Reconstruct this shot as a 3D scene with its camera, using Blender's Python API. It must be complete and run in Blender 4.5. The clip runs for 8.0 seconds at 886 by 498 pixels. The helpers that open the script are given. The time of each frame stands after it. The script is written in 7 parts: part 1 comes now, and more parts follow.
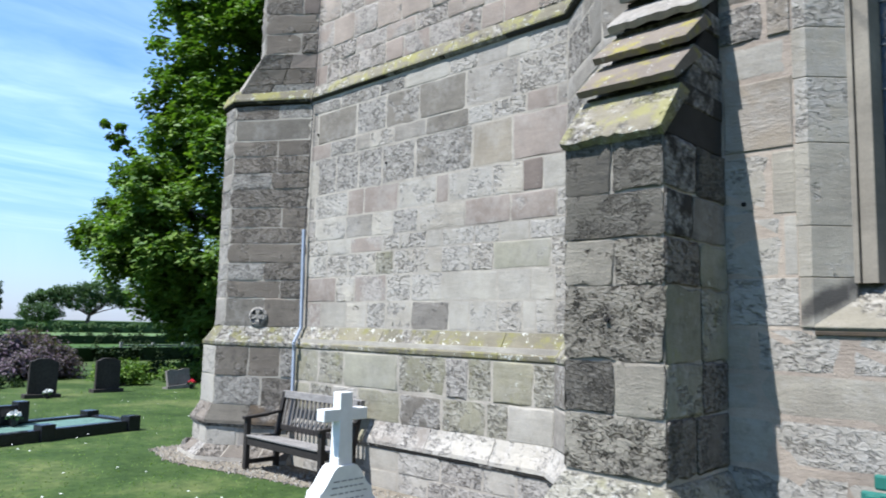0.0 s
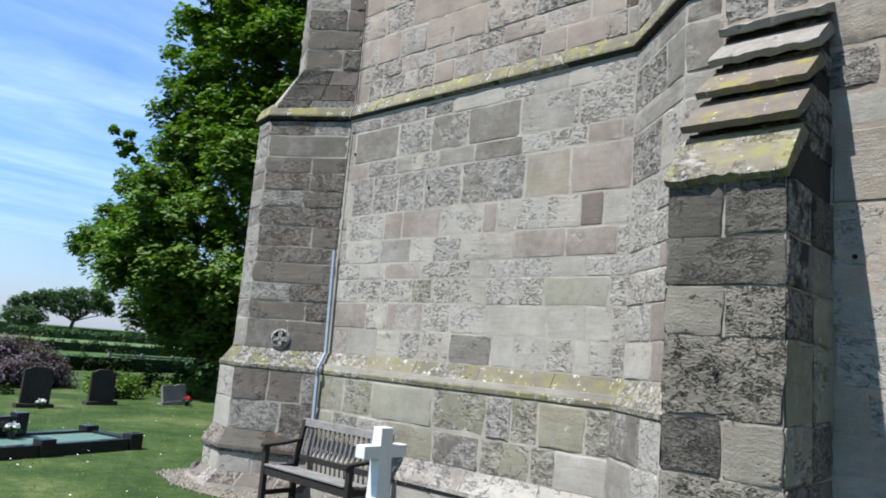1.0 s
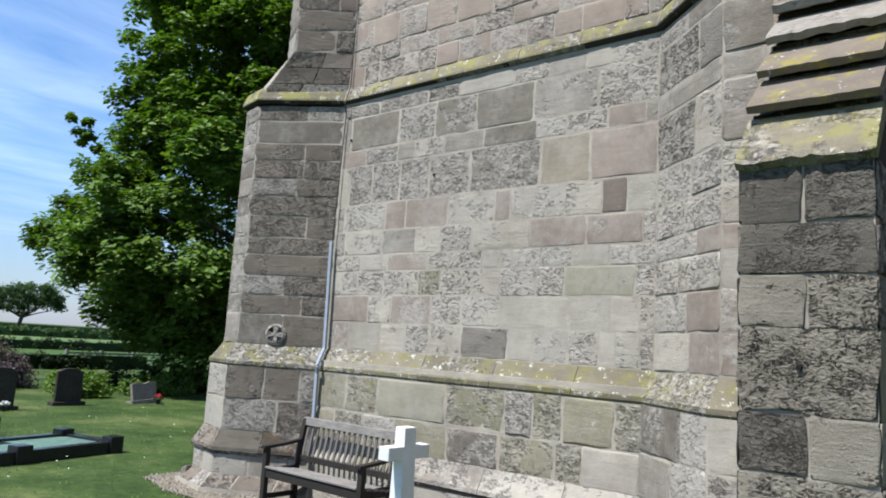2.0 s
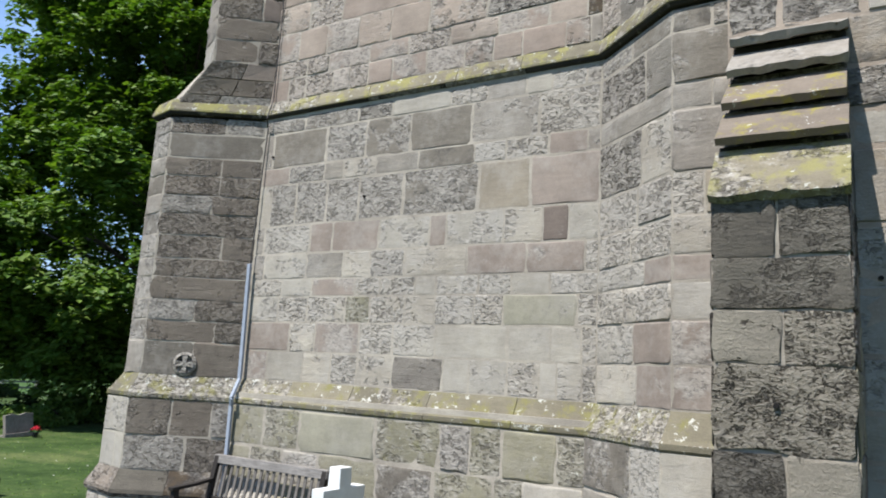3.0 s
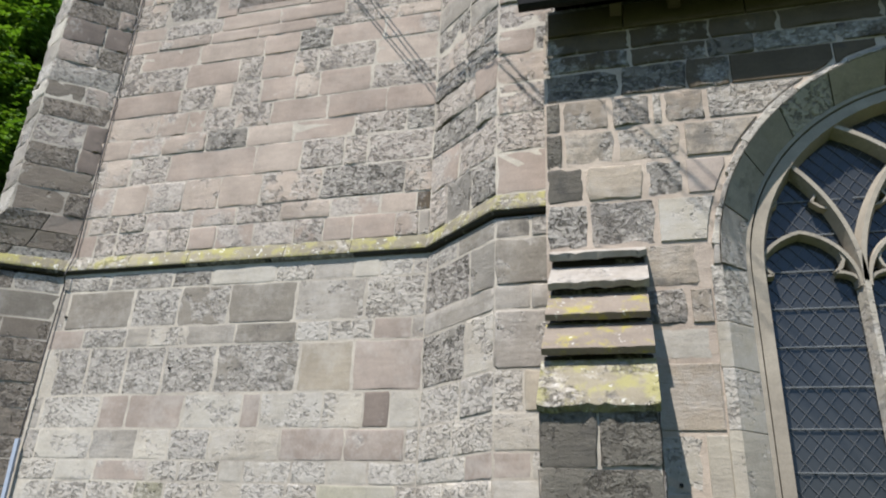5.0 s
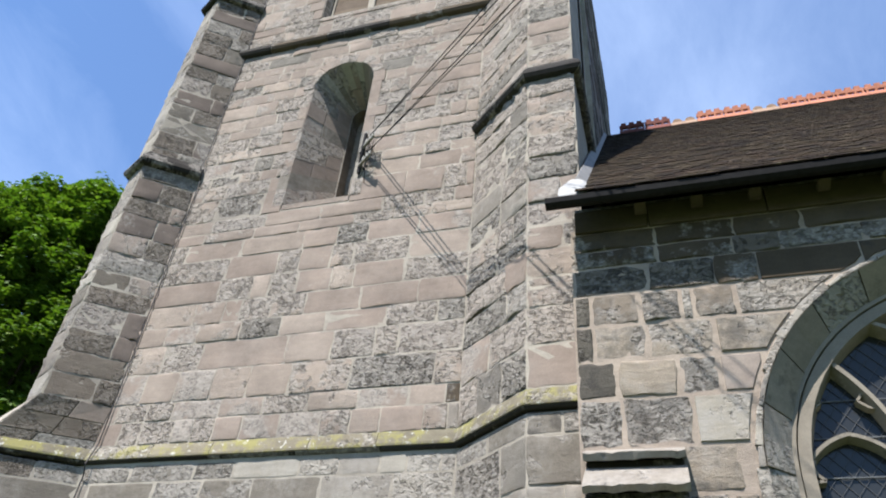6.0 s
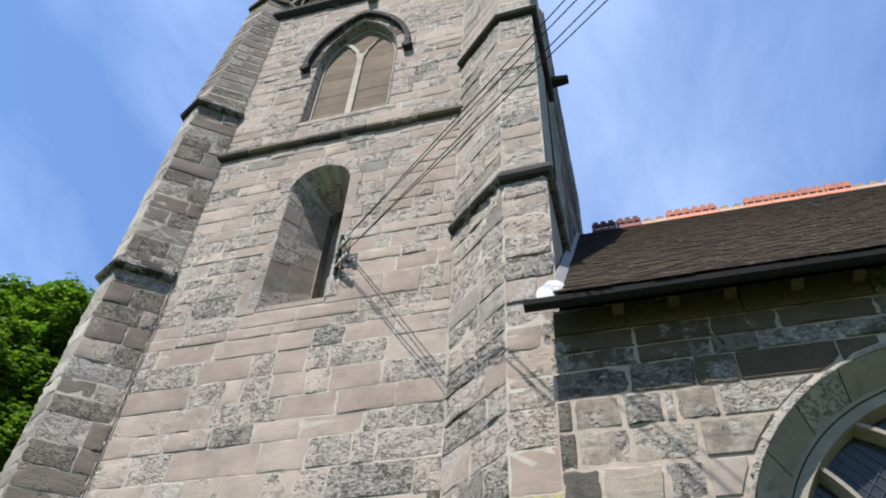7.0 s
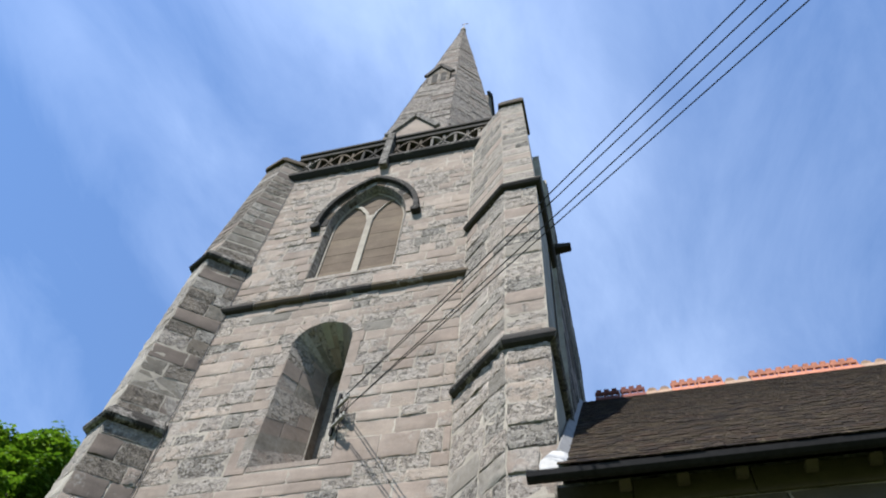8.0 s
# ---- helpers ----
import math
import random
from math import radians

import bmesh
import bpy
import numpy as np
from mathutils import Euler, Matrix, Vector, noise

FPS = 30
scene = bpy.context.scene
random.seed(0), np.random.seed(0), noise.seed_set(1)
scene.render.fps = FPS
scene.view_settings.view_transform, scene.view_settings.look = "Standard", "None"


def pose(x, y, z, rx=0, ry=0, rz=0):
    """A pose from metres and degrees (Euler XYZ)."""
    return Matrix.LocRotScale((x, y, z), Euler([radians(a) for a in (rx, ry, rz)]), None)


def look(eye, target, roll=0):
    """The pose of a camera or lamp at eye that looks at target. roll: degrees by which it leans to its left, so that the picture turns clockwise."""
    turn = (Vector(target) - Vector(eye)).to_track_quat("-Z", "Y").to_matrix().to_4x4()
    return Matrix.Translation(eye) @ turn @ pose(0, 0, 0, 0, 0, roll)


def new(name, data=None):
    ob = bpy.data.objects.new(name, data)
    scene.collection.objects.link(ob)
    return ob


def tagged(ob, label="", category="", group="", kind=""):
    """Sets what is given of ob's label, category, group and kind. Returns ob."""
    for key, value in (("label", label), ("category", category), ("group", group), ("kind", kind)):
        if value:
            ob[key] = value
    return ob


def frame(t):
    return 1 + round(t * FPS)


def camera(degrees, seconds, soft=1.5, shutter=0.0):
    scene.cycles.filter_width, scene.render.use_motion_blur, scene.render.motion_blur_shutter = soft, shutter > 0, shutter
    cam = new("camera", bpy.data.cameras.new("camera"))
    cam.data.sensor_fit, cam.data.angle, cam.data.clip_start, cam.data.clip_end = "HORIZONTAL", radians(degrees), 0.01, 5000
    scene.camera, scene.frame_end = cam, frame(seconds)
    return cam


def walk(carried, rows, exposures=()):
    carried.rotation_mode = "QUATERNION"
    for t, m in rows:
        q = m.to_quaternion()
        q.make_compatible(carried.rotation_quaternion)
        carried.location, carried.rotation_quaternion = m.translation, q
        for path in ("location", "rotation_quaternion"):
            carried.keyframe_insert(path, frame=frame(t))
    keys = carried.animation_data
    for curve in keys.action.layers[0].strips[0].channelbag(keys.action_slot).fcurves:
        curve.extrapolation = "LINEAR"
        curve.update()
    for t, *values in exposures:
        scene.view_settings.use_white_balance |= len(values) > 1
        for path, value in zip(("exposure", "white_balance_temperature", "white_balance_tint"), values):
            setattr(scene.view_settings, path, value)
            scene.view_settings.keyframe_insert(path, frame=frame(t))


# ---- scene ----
cam = camera(62.71, 8.0, soft=1.85, shutter=0.2)
ROWS = [
    (0.0, -0.064, 0.060, 1.779, 96.19, -1.34, 43.61),
    (0.5, -0.390, 0.036, 1.809, 97.28, -4.12, 47.13),
    (1.0, -0.731, -0.110, 1.826, 98.34, -4.61, 42.32),
    (1.2, -0.885, -0.139, 1.806, 97.68, -4.35, 41.81),
    (2.3, -1.526, -0.265, 1.862, 98.24, -3.74, 36.08),
    (2.5, -1.629, -0.272, 1.880, 98.65, -4.40, 33.24),
    (3.0, -1.863, -0.212, 1.898, 99.93, -3.23, 30.79),
    (3.5, -2.008, -0.249, 1.913, 101.45, -2.89, 22.99),
    (4.0, -2.066, -0.302, 1.969, 102.54, -2.49, 15.39),
    (4.2, -2.074, -0.314, 1.997, 103.94, -1.94, 14.24),
    (5.3, -2.082, -0.377, 2.123, 117.99, -2.69, 14.93),
    (5.5, -2.083, -0.388, 2.124, 121.40, -3.33, 15.40),
    (6.0, -2.055, -0.344, 2.144, 127.87, -4.24, 16.45),
    (6.5, -2.056, -0.326, 2.160, 132.94, -3.58, 15.91),
    (7.0, -2.090, -0.366, 2.206, 135.51, -2.47, 15.30),
    (7.5, -2.101, -0.376, 2.228, 141.69, -3.56, 14.39),
    (8.0, -2.118, -0.378, 2.227, 148.15, -3.88, 13.63),
]
EXPOSURES = [
    (0.0, 1.08, 5950, 9), (0.5, 0.95, 6000, 9), (1.0, 0.84, 6150, 8), (2.5, 0.78, 6400, 9), (3.0, 0.82, 6450, 9), (3.5, 1.02, 6500, 9), (4.0, 1.05, 6500, 9),
    (5.5, 1.02, 6500, 11), (6.0, 1.03, 6500, 11), (6.5, 1.07, 6500, 11), (7.0, 1.04, 6480, 11), (7.5, 1.05, 6480, 11), (8.0, 0.94, 6450, 10),
]
walk(cam, [(t, pose(x, y, z, rx, ry, rz)) for t, x, y, z, rx, ry, rz in ROWS], EXPOSURES)

# ---- light ----
SUN = Vector((-0.34, -1.0, 1.9)).normalized()
world = bpy.data.worlds.new("sky")
scene.world = world
world.use_nodes = True
wn, wl = world.node_tree.nodes, world.node_tree.links
sky = wn.new("ShaderNodeTexSky")
sky.sky_type, sky.sun_disc = "NISHITA", False
sky.sun_elevation = math.asin(SUN.z)
sky.sun_rotation = math.atan2(SUN.x, SUN.y)
sky.dust_density, sky.ozone_density = 0.15, 3.0
# thin streaks of high cloud over the whole sky
tc = wn.new("ShaderNodeTexCoord")
# a flat cloud layer overhead, combed along y by the wind
sx = wn.new("ShaderNodeSeparateXYZ")
wl.new(tc.outputs["Generated"], sx.inputs[0])


def world_math(op, a, b):
    q = wn.new("ShaderNodeMath")
    q.operation = op
    for k, w in enumerate((a, b)):
        if isinstance(w, (int, float)):
            q.inputs[k].default_value = w
        else:
            wl.new(w, q.inputs[k])
    return q.outputs[0]


height = world_math("MAXIMUM", sx.outputs[2], 0.1)
across = world_math("ADD", world_math("MULTIPLY", world_math("DIVIDE", sx.outputs[0], height), 1.15), -17.2)
along = world_math("ADD", world_math("MULTIPLY", world_math("DIVIDE", sx.outputs[1], height), 0.5), -33.1)
cx = wn.new("ShaderNodeCombineXYZ")
wl.new(across, cx.inputs[0])
wl.new(along, cx.inputs[1])
cx.inputs[2].default_value = -35.691
cn = wn.new("ShaderNodeTexNoise")
cn.inputs["Scale"].default_value, cn.inputs["Detail"].default_value, cn.inputs["Roughness"].default_value, cn.inputs["Distortion"].default_value = 1.0, 7, 0.5, 1.0
wl.new(cx.outputs[0], cn.inputs["Vector"])
cr = wn.new("ShaderNodeValToRGB")
for e, (at, v) in zip([cr.color_ramp.elements[0], cr.color_ramp.elements.new(0.52), cr.color_ramp.elements[-1]], ((0.39, 0.105), (0.535, 0.23), (0.68, 0.40))):
    e.position, e.color = at, (v, v, v, 1)
fib = wn.new("ShaderNodeTexNoise")
fib.inputs["Scale"].default_value, fib.inputs["Detail"].default_value, fib.inputs["Roughness"].default_value, fib.inputs["Distortion"].default_value = 3.2, 8, 0.62, 0.7
wl.new(cx.outputs[0], fib.inputs["Vector"])
# broad bands side by side across the wind, bent by the cloud's own unevenness
bent = world_math("ADD", world_math("DIVIDE", sx.outputs[0], height), world_math("MULTIPLY", cn.outputs["Fac"], 1.0))
rows_ = world_math("COSINE", world_math("MULTIPLY", world_math("ADD", bent, 2.8), 2 * math.pi / 1.65), 0.0)
veil = world_math("ADD", world_math("MULTIPLY", cn.outputs["Fac"], 0.66), world_math("MULTIPLY", fib.outputs["Fac"], 0.34))
wl.new(world_math("ADD", veil, world_math("MULTIPLY", rows_, 0.06)), cr.inputs["Fac"])
cm = wn.new("ShaderNodeMix")
cm.data_type = "RGBA"
wl.new(cr.outputs["Color"], cm.inputs["Factor"])
hs = wn.new("ShaderNodeHueSaturation")
hs.inputs["Saturation"].default_value = 1.3
wl.new(sky.outputs[0], hs.inputs["Color"])
# pale haze low over the horizon
sz = wn.new("ShaderNodeSeparateXYZ")
wl.new(tc.outputs["Generated"], sz.inputs[0])
hz = wn.new("ShaderNodeMapRange")
hz.inputs[1].default_value, hz.inputs[2].default_value, hz.inputs[3].default_value, hz.inputs[4].default_value = -0.02, 0.20, 0.75, 0.0
wl.new(sz.outputs[2], hz.inputs[0])
hm = wn.new("ShaderNodeMix")
hm.data_type = "RGBA"
wl.new(hz.outputs[0], hm.inputs["Factor"])
wl.new(cm.outputs[2], hm.inputs[6])
hm.inputs[7].default_value = (1.45, 2.2, 3.25, 1)
wl.new(hs.outputs[0], cm.inputs[6])
cm.inputs[7].default_value = (6.5, 8.4, 10.6, 1)
wn["Background"].inputs["Strength"].default_value = 0.098
ct = wn.new("ShaderNodeMix")
ct.data_type, ct.blend_type = "RGBA", "MULTIPLY"
ct.inputs["Factor"].default_value = 1.0
wl.new(hm.outputs[2], ct.inputs[6])
ct.inputs[7].default_value = (1.03, 0.965, 1.02, 1)
wl.new(ct.outputs[2], wn["Background"].inputs["Color"])
lamp = bpy.data.lights.new("sun", "SUN")
lamp.energy, lamp.angle, lamp.color = 5.0, radians(0.5), (1.0, 0.98, 0.955)
sun = new("sun", lamp)
sun.matrix_world = look(SUN * 60, (0, 0, 0))


# ---- materials ----
def material(name, rough=0.9, metal=0.0):
    m = bpy.data.materials.new(name)
    m.use_nodes = True
    b = m.node_tree.nodes["Principled BSDF"]
    b.inputs["Roughness"].default_value = rough
    b.inputs["Metallic"].default_value = metal
    b.inputs["Specular IOR Level"].default_value = 0.12
    return m, m.node_tree.nodes, m.node_tree.links, b


def noise_node(n, l, vec, scale, detail=5, rough=0.6):
    t = n.new("ShaderNodeTexNoise")
    t.inputs["Scale"].default_value, t.inputs["Detail"].default_value, t.inputs["Roughness"].default_value = scale, detail, rough
    if vec is not None:
        l.new(vec, t.inputs["Vector"])
    return t.outputs["Fac"]


def ramp(n, l, fac, stops):
    r = n.new("ShaderNodeValToRGB")
    while len(r.color_ramp.elements) < len(stops):
        r.color_ramp.elements.new(0.5)
    for e, (p, c) in zip(r.color_ramp.elements, stops):
        e.position, e.color = p, (*c, 1) if len(c) == 3 else c
    l.new(fac, r.inputs["Fac"])
    return r.outputs["Color"]


def mix(n, l, fac, a, b, kind="MIX"):
    m = n.new("ShaderNodeMix")
    m.data_type, m.blend_type = "RGBA", kind
    for sock, v in ((m.inputs["Factor"], fac), (m.inputs[6], a), (m.inputs[7], b)):
        if isinstance(v, (int, float)):
            sock.default_value = v
        elif isinstance(v, tuple):
            sock.default_value = (*v, 1)
        else:
            l.new(v, sock)
    return m.outputs[2]


def bump(n, l, b, height, strength, dist):
    k = n.new("ShaderNodeBump")
    k.inputs["Strength"].default_value, k.inputs["Distance"].default_value = strength, dist
    l.new(height, k.inputs["Height"])
    l.new(k.outputs[0], b.inputs["Normal"])


def grey(v):
    return (v, v, v)


def stone_material(name, tones, crust=0.5, lichen=0.0, relief=1.0, pitted=0.5, crust_tone=(0.04, 0.037, 0.035), yellow=(0.24, 0.215, 0.06), stain=0.5, white=0.0, lime=0.0, bare=0.5, pale=(0.50, 0.49, 0.43), spot=None, size=1.0, deep=0.66, crest=0.8):
    """Weathered sandstone: tone per piece, bedding, grain, eroded worm-like pits, black crust, lichen."""
    m, n, l, b = material(name, 0.93)
    info, geo = n.new("ShaderNodeObjectInfo"), n.new("ShaderNodeNewGeometry")
    pos = geo.outputs["Position"]
    rnd = info.outputs["Random"]
    comb = n.new("ShaderNodeCombineXYZ")
    for k in range(3):
        l.new(rnd, comb.inputs[k])
    off = n.new("ShaderNodeVectorMath")
    off.operation = "MULTIPLY_ADD"
    l.new(comb.outputs[0], off.inputs[0])
    off.inputs[1].default_value = (37.0, 11.0, 23.0)
    l.new(pos, off.inputs[2])
    vec = off.outputs[0]

    def chance(k):
        mul, frac = n.new("ShaderNodeMath"), n.new("ShaderNodeMath")
        mul.operation, frac.operation = "MULTIPLY", "FRACT"
        mul.inputs[1].default_value = k
        l.new(rnd, mul.inputs[0])
        l.new(mul.outputs[0], frac.inputs[0])
        return frac.outputs[0]

    def plus(a, c, k):
        q = n.new("ShaderNodeMath")
        q.operation = "MULTIPLY_ADD"
        l.new(c, q.inputs[0])
        q.inputs[1].default_value = k
        l.new(a, q.inputs[2])
        return q.outputs[0]

    def stretched(scale, size, detail, rough, twist=0.0):
        mp = n.new("ShaderNodeMapping")
        mp.inputs["Scale"].default_value = scale
        l.new(vec, mp.inputs["Vector"])
        t = n.new("ShaderNodeTexNoise")
        t.inputs["Scale"].default_value, t.inputs["Detail"].default_value, t.inputs["Roughness"].default_value, t.inputs["Distortion"].default_value = size, detail, rough, twist
        l.new(mp.outputs[0], t.inputs["Vector"])
        return t.outputs["Fac"]

    def contour(fac, width):
        """Winding lines where a noise crosses its middle value."""
        a, q = n.new("ShaderNodeMath"), n.new("ShaderNodeMath")
        a.operation, q.operation = "SUBTRACT", "ABSOLUTE"
        a.inputs[1].default_value = 0.5
        l.new(fac, a.inputs[0])
        l.new(a.outputs[0], q.inputs[0])
        return ramp(n, l, q.outputs[0], [(width * 0.25, grey(1.0)), (width, grey(0.0))])

    base = ramp(n, l, rnd, [((i + 0.5) / len(tones), (c[0] * 0.875, c[1] * 0.855, c[2] * 0.80)) for i, c in enumerate(tones)])
    big = noise_node(n, l, vec, 2.8, 5, 0.65)
    fine = noise_node(n, l, vec, 70, 6, 0.75)
    bed = stretched((1.0, 1.0, 6.0), 3.2, 6, 0.65, 0.6)
    base = mix(n, l, 0.6, base, ramp(n, l, big, [(0.3, (0.76, 0.755, 0.76)), (0.7, (1.20, 1.20, 1.18))]), "MULTIPLY")
    base = mix(n, l, 0.36, base, ramp(n, l, bed, [(0.3, grey(0.76)), (0.7, grey(1.20))]), "MULTIPLY")
    base = mix(n, l, 0.42, base, ramp(n, l, fine, [(0.3, grey(0.72)), (0.7, grey(1.28))]), "MULTIPLY")
    # streaks and stains that run over the joints
    wash = noise_node(n, l, pos, 0.9, 6, 0.7)
    base = mix(n, l, stain, base, ramp(n, l, wash, [(0.35, (0.62, 0.60, 0.59)), (0.62, (1.12, 1.12, 1.11))]), "MULTIPLY")
    # worm-like hollows that frost and rain have eaten out, in patches
    loops = stretched((1.0, 1.0, 1.8), 13.0 * size, 4, 0.58, 0.8)
    nests = stretched((1.0, 1.0, 1.7), 20.0 * size, 4, 0.58, 0.7)
    gaps = ramp(n, l, stretched((1.0, 1.0, 1.4), 8.0, 3, 0.6, 0.5), [(0.49, grey(0.0)), (0.57, grey(1.0))])
    worm = mix(n, l, 1.0, contour(loops, 0.052), gaps, "MULTIPLY")
    holes = ramp(n, l, nests, [(0.34, grey(1.0)), (0.41, grey(0.0))])
    worm = mix(n, l, 1.0, worm, holes, "LIGHTEN")
    crest_ = ramp(n, l, nests, [(0.49, grey(0.0)), (0.62, grey(crest))])
    patch = plus(noise_node(n, l, vec, 3.4, 5, 0.68), chance(13.7), 0.5)
    where = ramp(n, l, patch, [(0.92 - 0.38 * pitted, grey(0.0)), (1.00 - 0.38 * pitted, grey(1.0))])
    dark = mix(n, l, 1.0, where, worm, "MULTIPLY")
    # the eaten patches show fresh pale stone, the skin round them stays grey
    base = mix(n, l, mix(n, l, 1.0, where, grey(bare), "MULTIPLY"), base, (0.305, 0.278, 0.243))
    # ridges lightened in colour, as highlights on the relief
    base = mix(n, l, mix(n, l, 1.0, where, crest_, "MULTIPLY"), base, mix(n, l, 0.6, base, (0.42, 0.385, 0.335)))
    # hollows darkened in colour for their soot and the shade inside them
    base = mix(n, l, mix(n, l, 1.0, dark, grey(deep), "MULTIPLY"), base, mix(n, l, 0.22, crust_tone, base))
    # old limewash that clings over stones and joints alike
    if lime:
        smear = plus(noise_node(n, l, pos, 1.7, 6, 0.7), noise_node(n, l, pos, 13.0, 4, 0.65), 0.5)
        base = mix(n, l, ramp(n, l, smear, [(0.70, grey(0.0)), (0.90, grey(lime))]), base, (0.36, 0.332, 0.292))
    soot = plus(noise_node(n, l, vec, 6.0, 7, 0.72), chance(7.31), 0.25)
    cr = ramp(n, l, soot, [(0.84 - 0.34 * crust, grey(0.0)), (0.98 - 0.30 * crust, grey(min(0.92, 0.35 + 0.55 * crust)))])
    base = mix(n, l, cr, base, crust_tone)
    if lichen:
        y = noise_node(n, l, pos, 4.5, 7, 0.75)
        base = mix(n, l, ramp(n, l, y, [(0.64 - 0.2 * lichen, grey(0)), (0.74 - 0.2 * lichen, grey(0.8))]), base, yellow)
        w = noise_node(n, l, pos, 14, 6, 0.7)
        base = mix(n, l, ramp(n, l, w, [(0.665 - 0.07 * lichen - white, grey(0)), (0.70 - 0.07 * lichen - white, grey(0.75 + white * 2))]), base, pale)
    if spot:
        # one dark patch: its middle, half length, half width and slant in the wall's plane
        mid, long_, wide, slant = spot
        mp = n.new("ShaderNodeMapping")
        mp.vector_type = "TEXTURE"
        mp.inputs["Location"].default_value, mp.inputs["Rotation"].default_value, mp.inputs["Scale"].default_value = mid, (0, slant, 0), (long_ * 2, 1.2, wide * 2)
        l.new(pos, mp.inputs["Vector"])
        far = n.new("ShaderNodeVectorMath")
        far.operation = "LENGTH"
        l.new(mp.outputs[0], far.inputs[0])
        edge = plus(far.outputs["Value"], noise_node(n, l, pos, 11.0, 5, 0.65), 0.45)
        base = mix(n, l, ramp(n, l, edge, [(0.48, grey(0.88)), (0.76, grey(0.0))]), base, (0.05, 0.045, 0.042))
    l.new(base, b.inputs["Base Color"])
    level = mix(n, l, 0.16, mix(n, l, 0.25, grey(0.6), big), bed)
    h = mix(n, l, 0.14, mix(n, l, mix(n, l, 1.0, dark, grey(0.85), "MULTIPLY"), mix(n, l, mix(n, l, 1.0, where, grey(0.5), "MULTIPLY"), level, nests), (0.0, 0.0, 0.0)), fine)
    bump(n, l, b, h, 0.9 * relief, 0.048 * relief)
    return m


def tint(tones, r, g, bl):
    return [(a * r, c * g, e * bl) for a, c, e in tones]


GREYS = [(0.275, 0.250, 0.224), (0.252, 0.230, 0.208), (0.292, 0.265, 0.238), (0.268, 0.240, 0.216)]
PALES = [(0.372, 0.345, 0.308), (0.345, 0.320, 0.286), (0.392, 0.364, 0.326)]
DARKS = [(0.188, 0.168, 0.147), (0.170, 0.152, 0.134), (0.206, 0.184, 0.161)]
PINKS = [(0.285, 0.238, 0.212), (0.265, 0.222, 0.198), (0.300, 0.252, 0.225)]
BROWNS = [(0.190, 0.163, 0.140), (0.168, 0.146, 0.127), (0.212, 0.180, 0.154)]
UPPERS = [(0.306, 0.252, 0.220), (0.286, 0.236, 0.206), (0.322, 0.268, 0.236)]
STONE_GREY = stone_material("sandstone_grey", GREYS, 0.3, pitted=0.5, lime=0.45)
STONE_PALE = stone_material("sandstone_pale", PALES, 0.12, relief=0.8, pitted=0.35, lime=0.5)
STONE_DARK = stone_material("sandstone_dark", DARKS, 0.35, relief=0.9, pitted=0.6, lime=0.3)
STONE_BROWN = stone_material("sandstone_brown", BROWNS, 0.3, relief=1.2, pitted=0.85, bare=0.1, size=1.4, deep=0.5, crest=0.45)
STONE_BLOCK = stone_material("sandstone_blackened", [(0.128, 0.116, 0.101), (0.110, 0.100, 0.087), (0.147, 0.134, 0.116)], 0.5, relief=1.2, pitted=0.8, bare=0.05, size=1.9, deep=0.42, crest=0.22)
STONE_BLOCK_PALE = stone_material("sandstone_crusted", [(0.335, 0.304, 0.258), (0.31, 0.282, 0.239)], 0.4, relief=1.4, pitted=0.95, bare=0.0, size=1.7, deep=0.5, crest=0.3)
STONE_PINK = stone_material("sandstone_pink", PINKS, 0.05, relief=0.4, pitted=0.1, lime=0.35)
STONE_OCHRE = stone_material("sandstone_ochre", [(0.305, 0.266, 0.218), (0.285, 0.248, 0.204)], 0.15, relief=0.6, pitted=0.2, lime=0.4)
STONE_PLUM = stone_material("sandstone_plum", [(0.185, 0.152, 0.136), (0.170, 0.140, 0.126)], 0.3, relief=0.4, pitted=0.1)
STONE_ROSE = stone_material("sandstone_rose", tint(PINKS, 1.08, 1.05, 1.03), 0.1, relief=0.5, pitted=0.12, lime=0.12)
STONE_SMOOTH = stone_material("sandstone_smooth", tint(UPPERS, 1.10, 1.11, 1.11), 0.08, relief=0.5, pitted=0.12)
STONE_UPPER = stone_material("sandstone_upper", UPPERS, 0.2, relief=1.0, pitted=0.5, lime=0.12)
STONE_ERODED = stone_material("sandstone_eroded", tint(UPPERS, 1.25, 1.26, 1.25), 0.12, relief=1.2, pitted=0.95, lime=0.12, crust_tone=(0.085, 0.078, 0.07))
STONE_WORN = stone_material("sandstone_wormed", tint(PALES, 1.12, 1.10, 1.08), 0.12, relief=1.1, pitted=0.9, lime=0.5, crust_tone=(0.085, 0.078, 0.07))
STONE_WORN_DARK = stone_material("sandstone_wormed_dark", tint(GREYS, 0.86, 0.87, 0.88), 0.3, relief=1.3, pitted=0.9, bare=0.35)
STONE_LICHEN = stone_material("sandstone_lichen", [(0.215, 0.192, 0.148), (0.19, 0.172, 0.134), (0.24, 0.215, 0.166)], 0.3, 0.78, pitted=0.3, yellow=(0.25, 0.228, 0.082), white=0.012)
STONE_SPLASH = stone_material("sandstone_white_lichen", [(0.185, 0.167, 0.128), (0.16, 0.146, 0.113), (0.21, 0.19, 0.145)], 0.3, 0.7, pitted=0.3, yellow=(0.175, 0.16, 0.062), white=0.025)
STONE_YELLOW = stone_material("sandstone_yellow_lichen", [(0.225, 0.198, 0.150), (0.20, 0.178, 0.136)], 0.25, 0.86, pitted=0.5, yellow=(0.225, 0.205, 0.082), white=-0.03, bare=0.3)
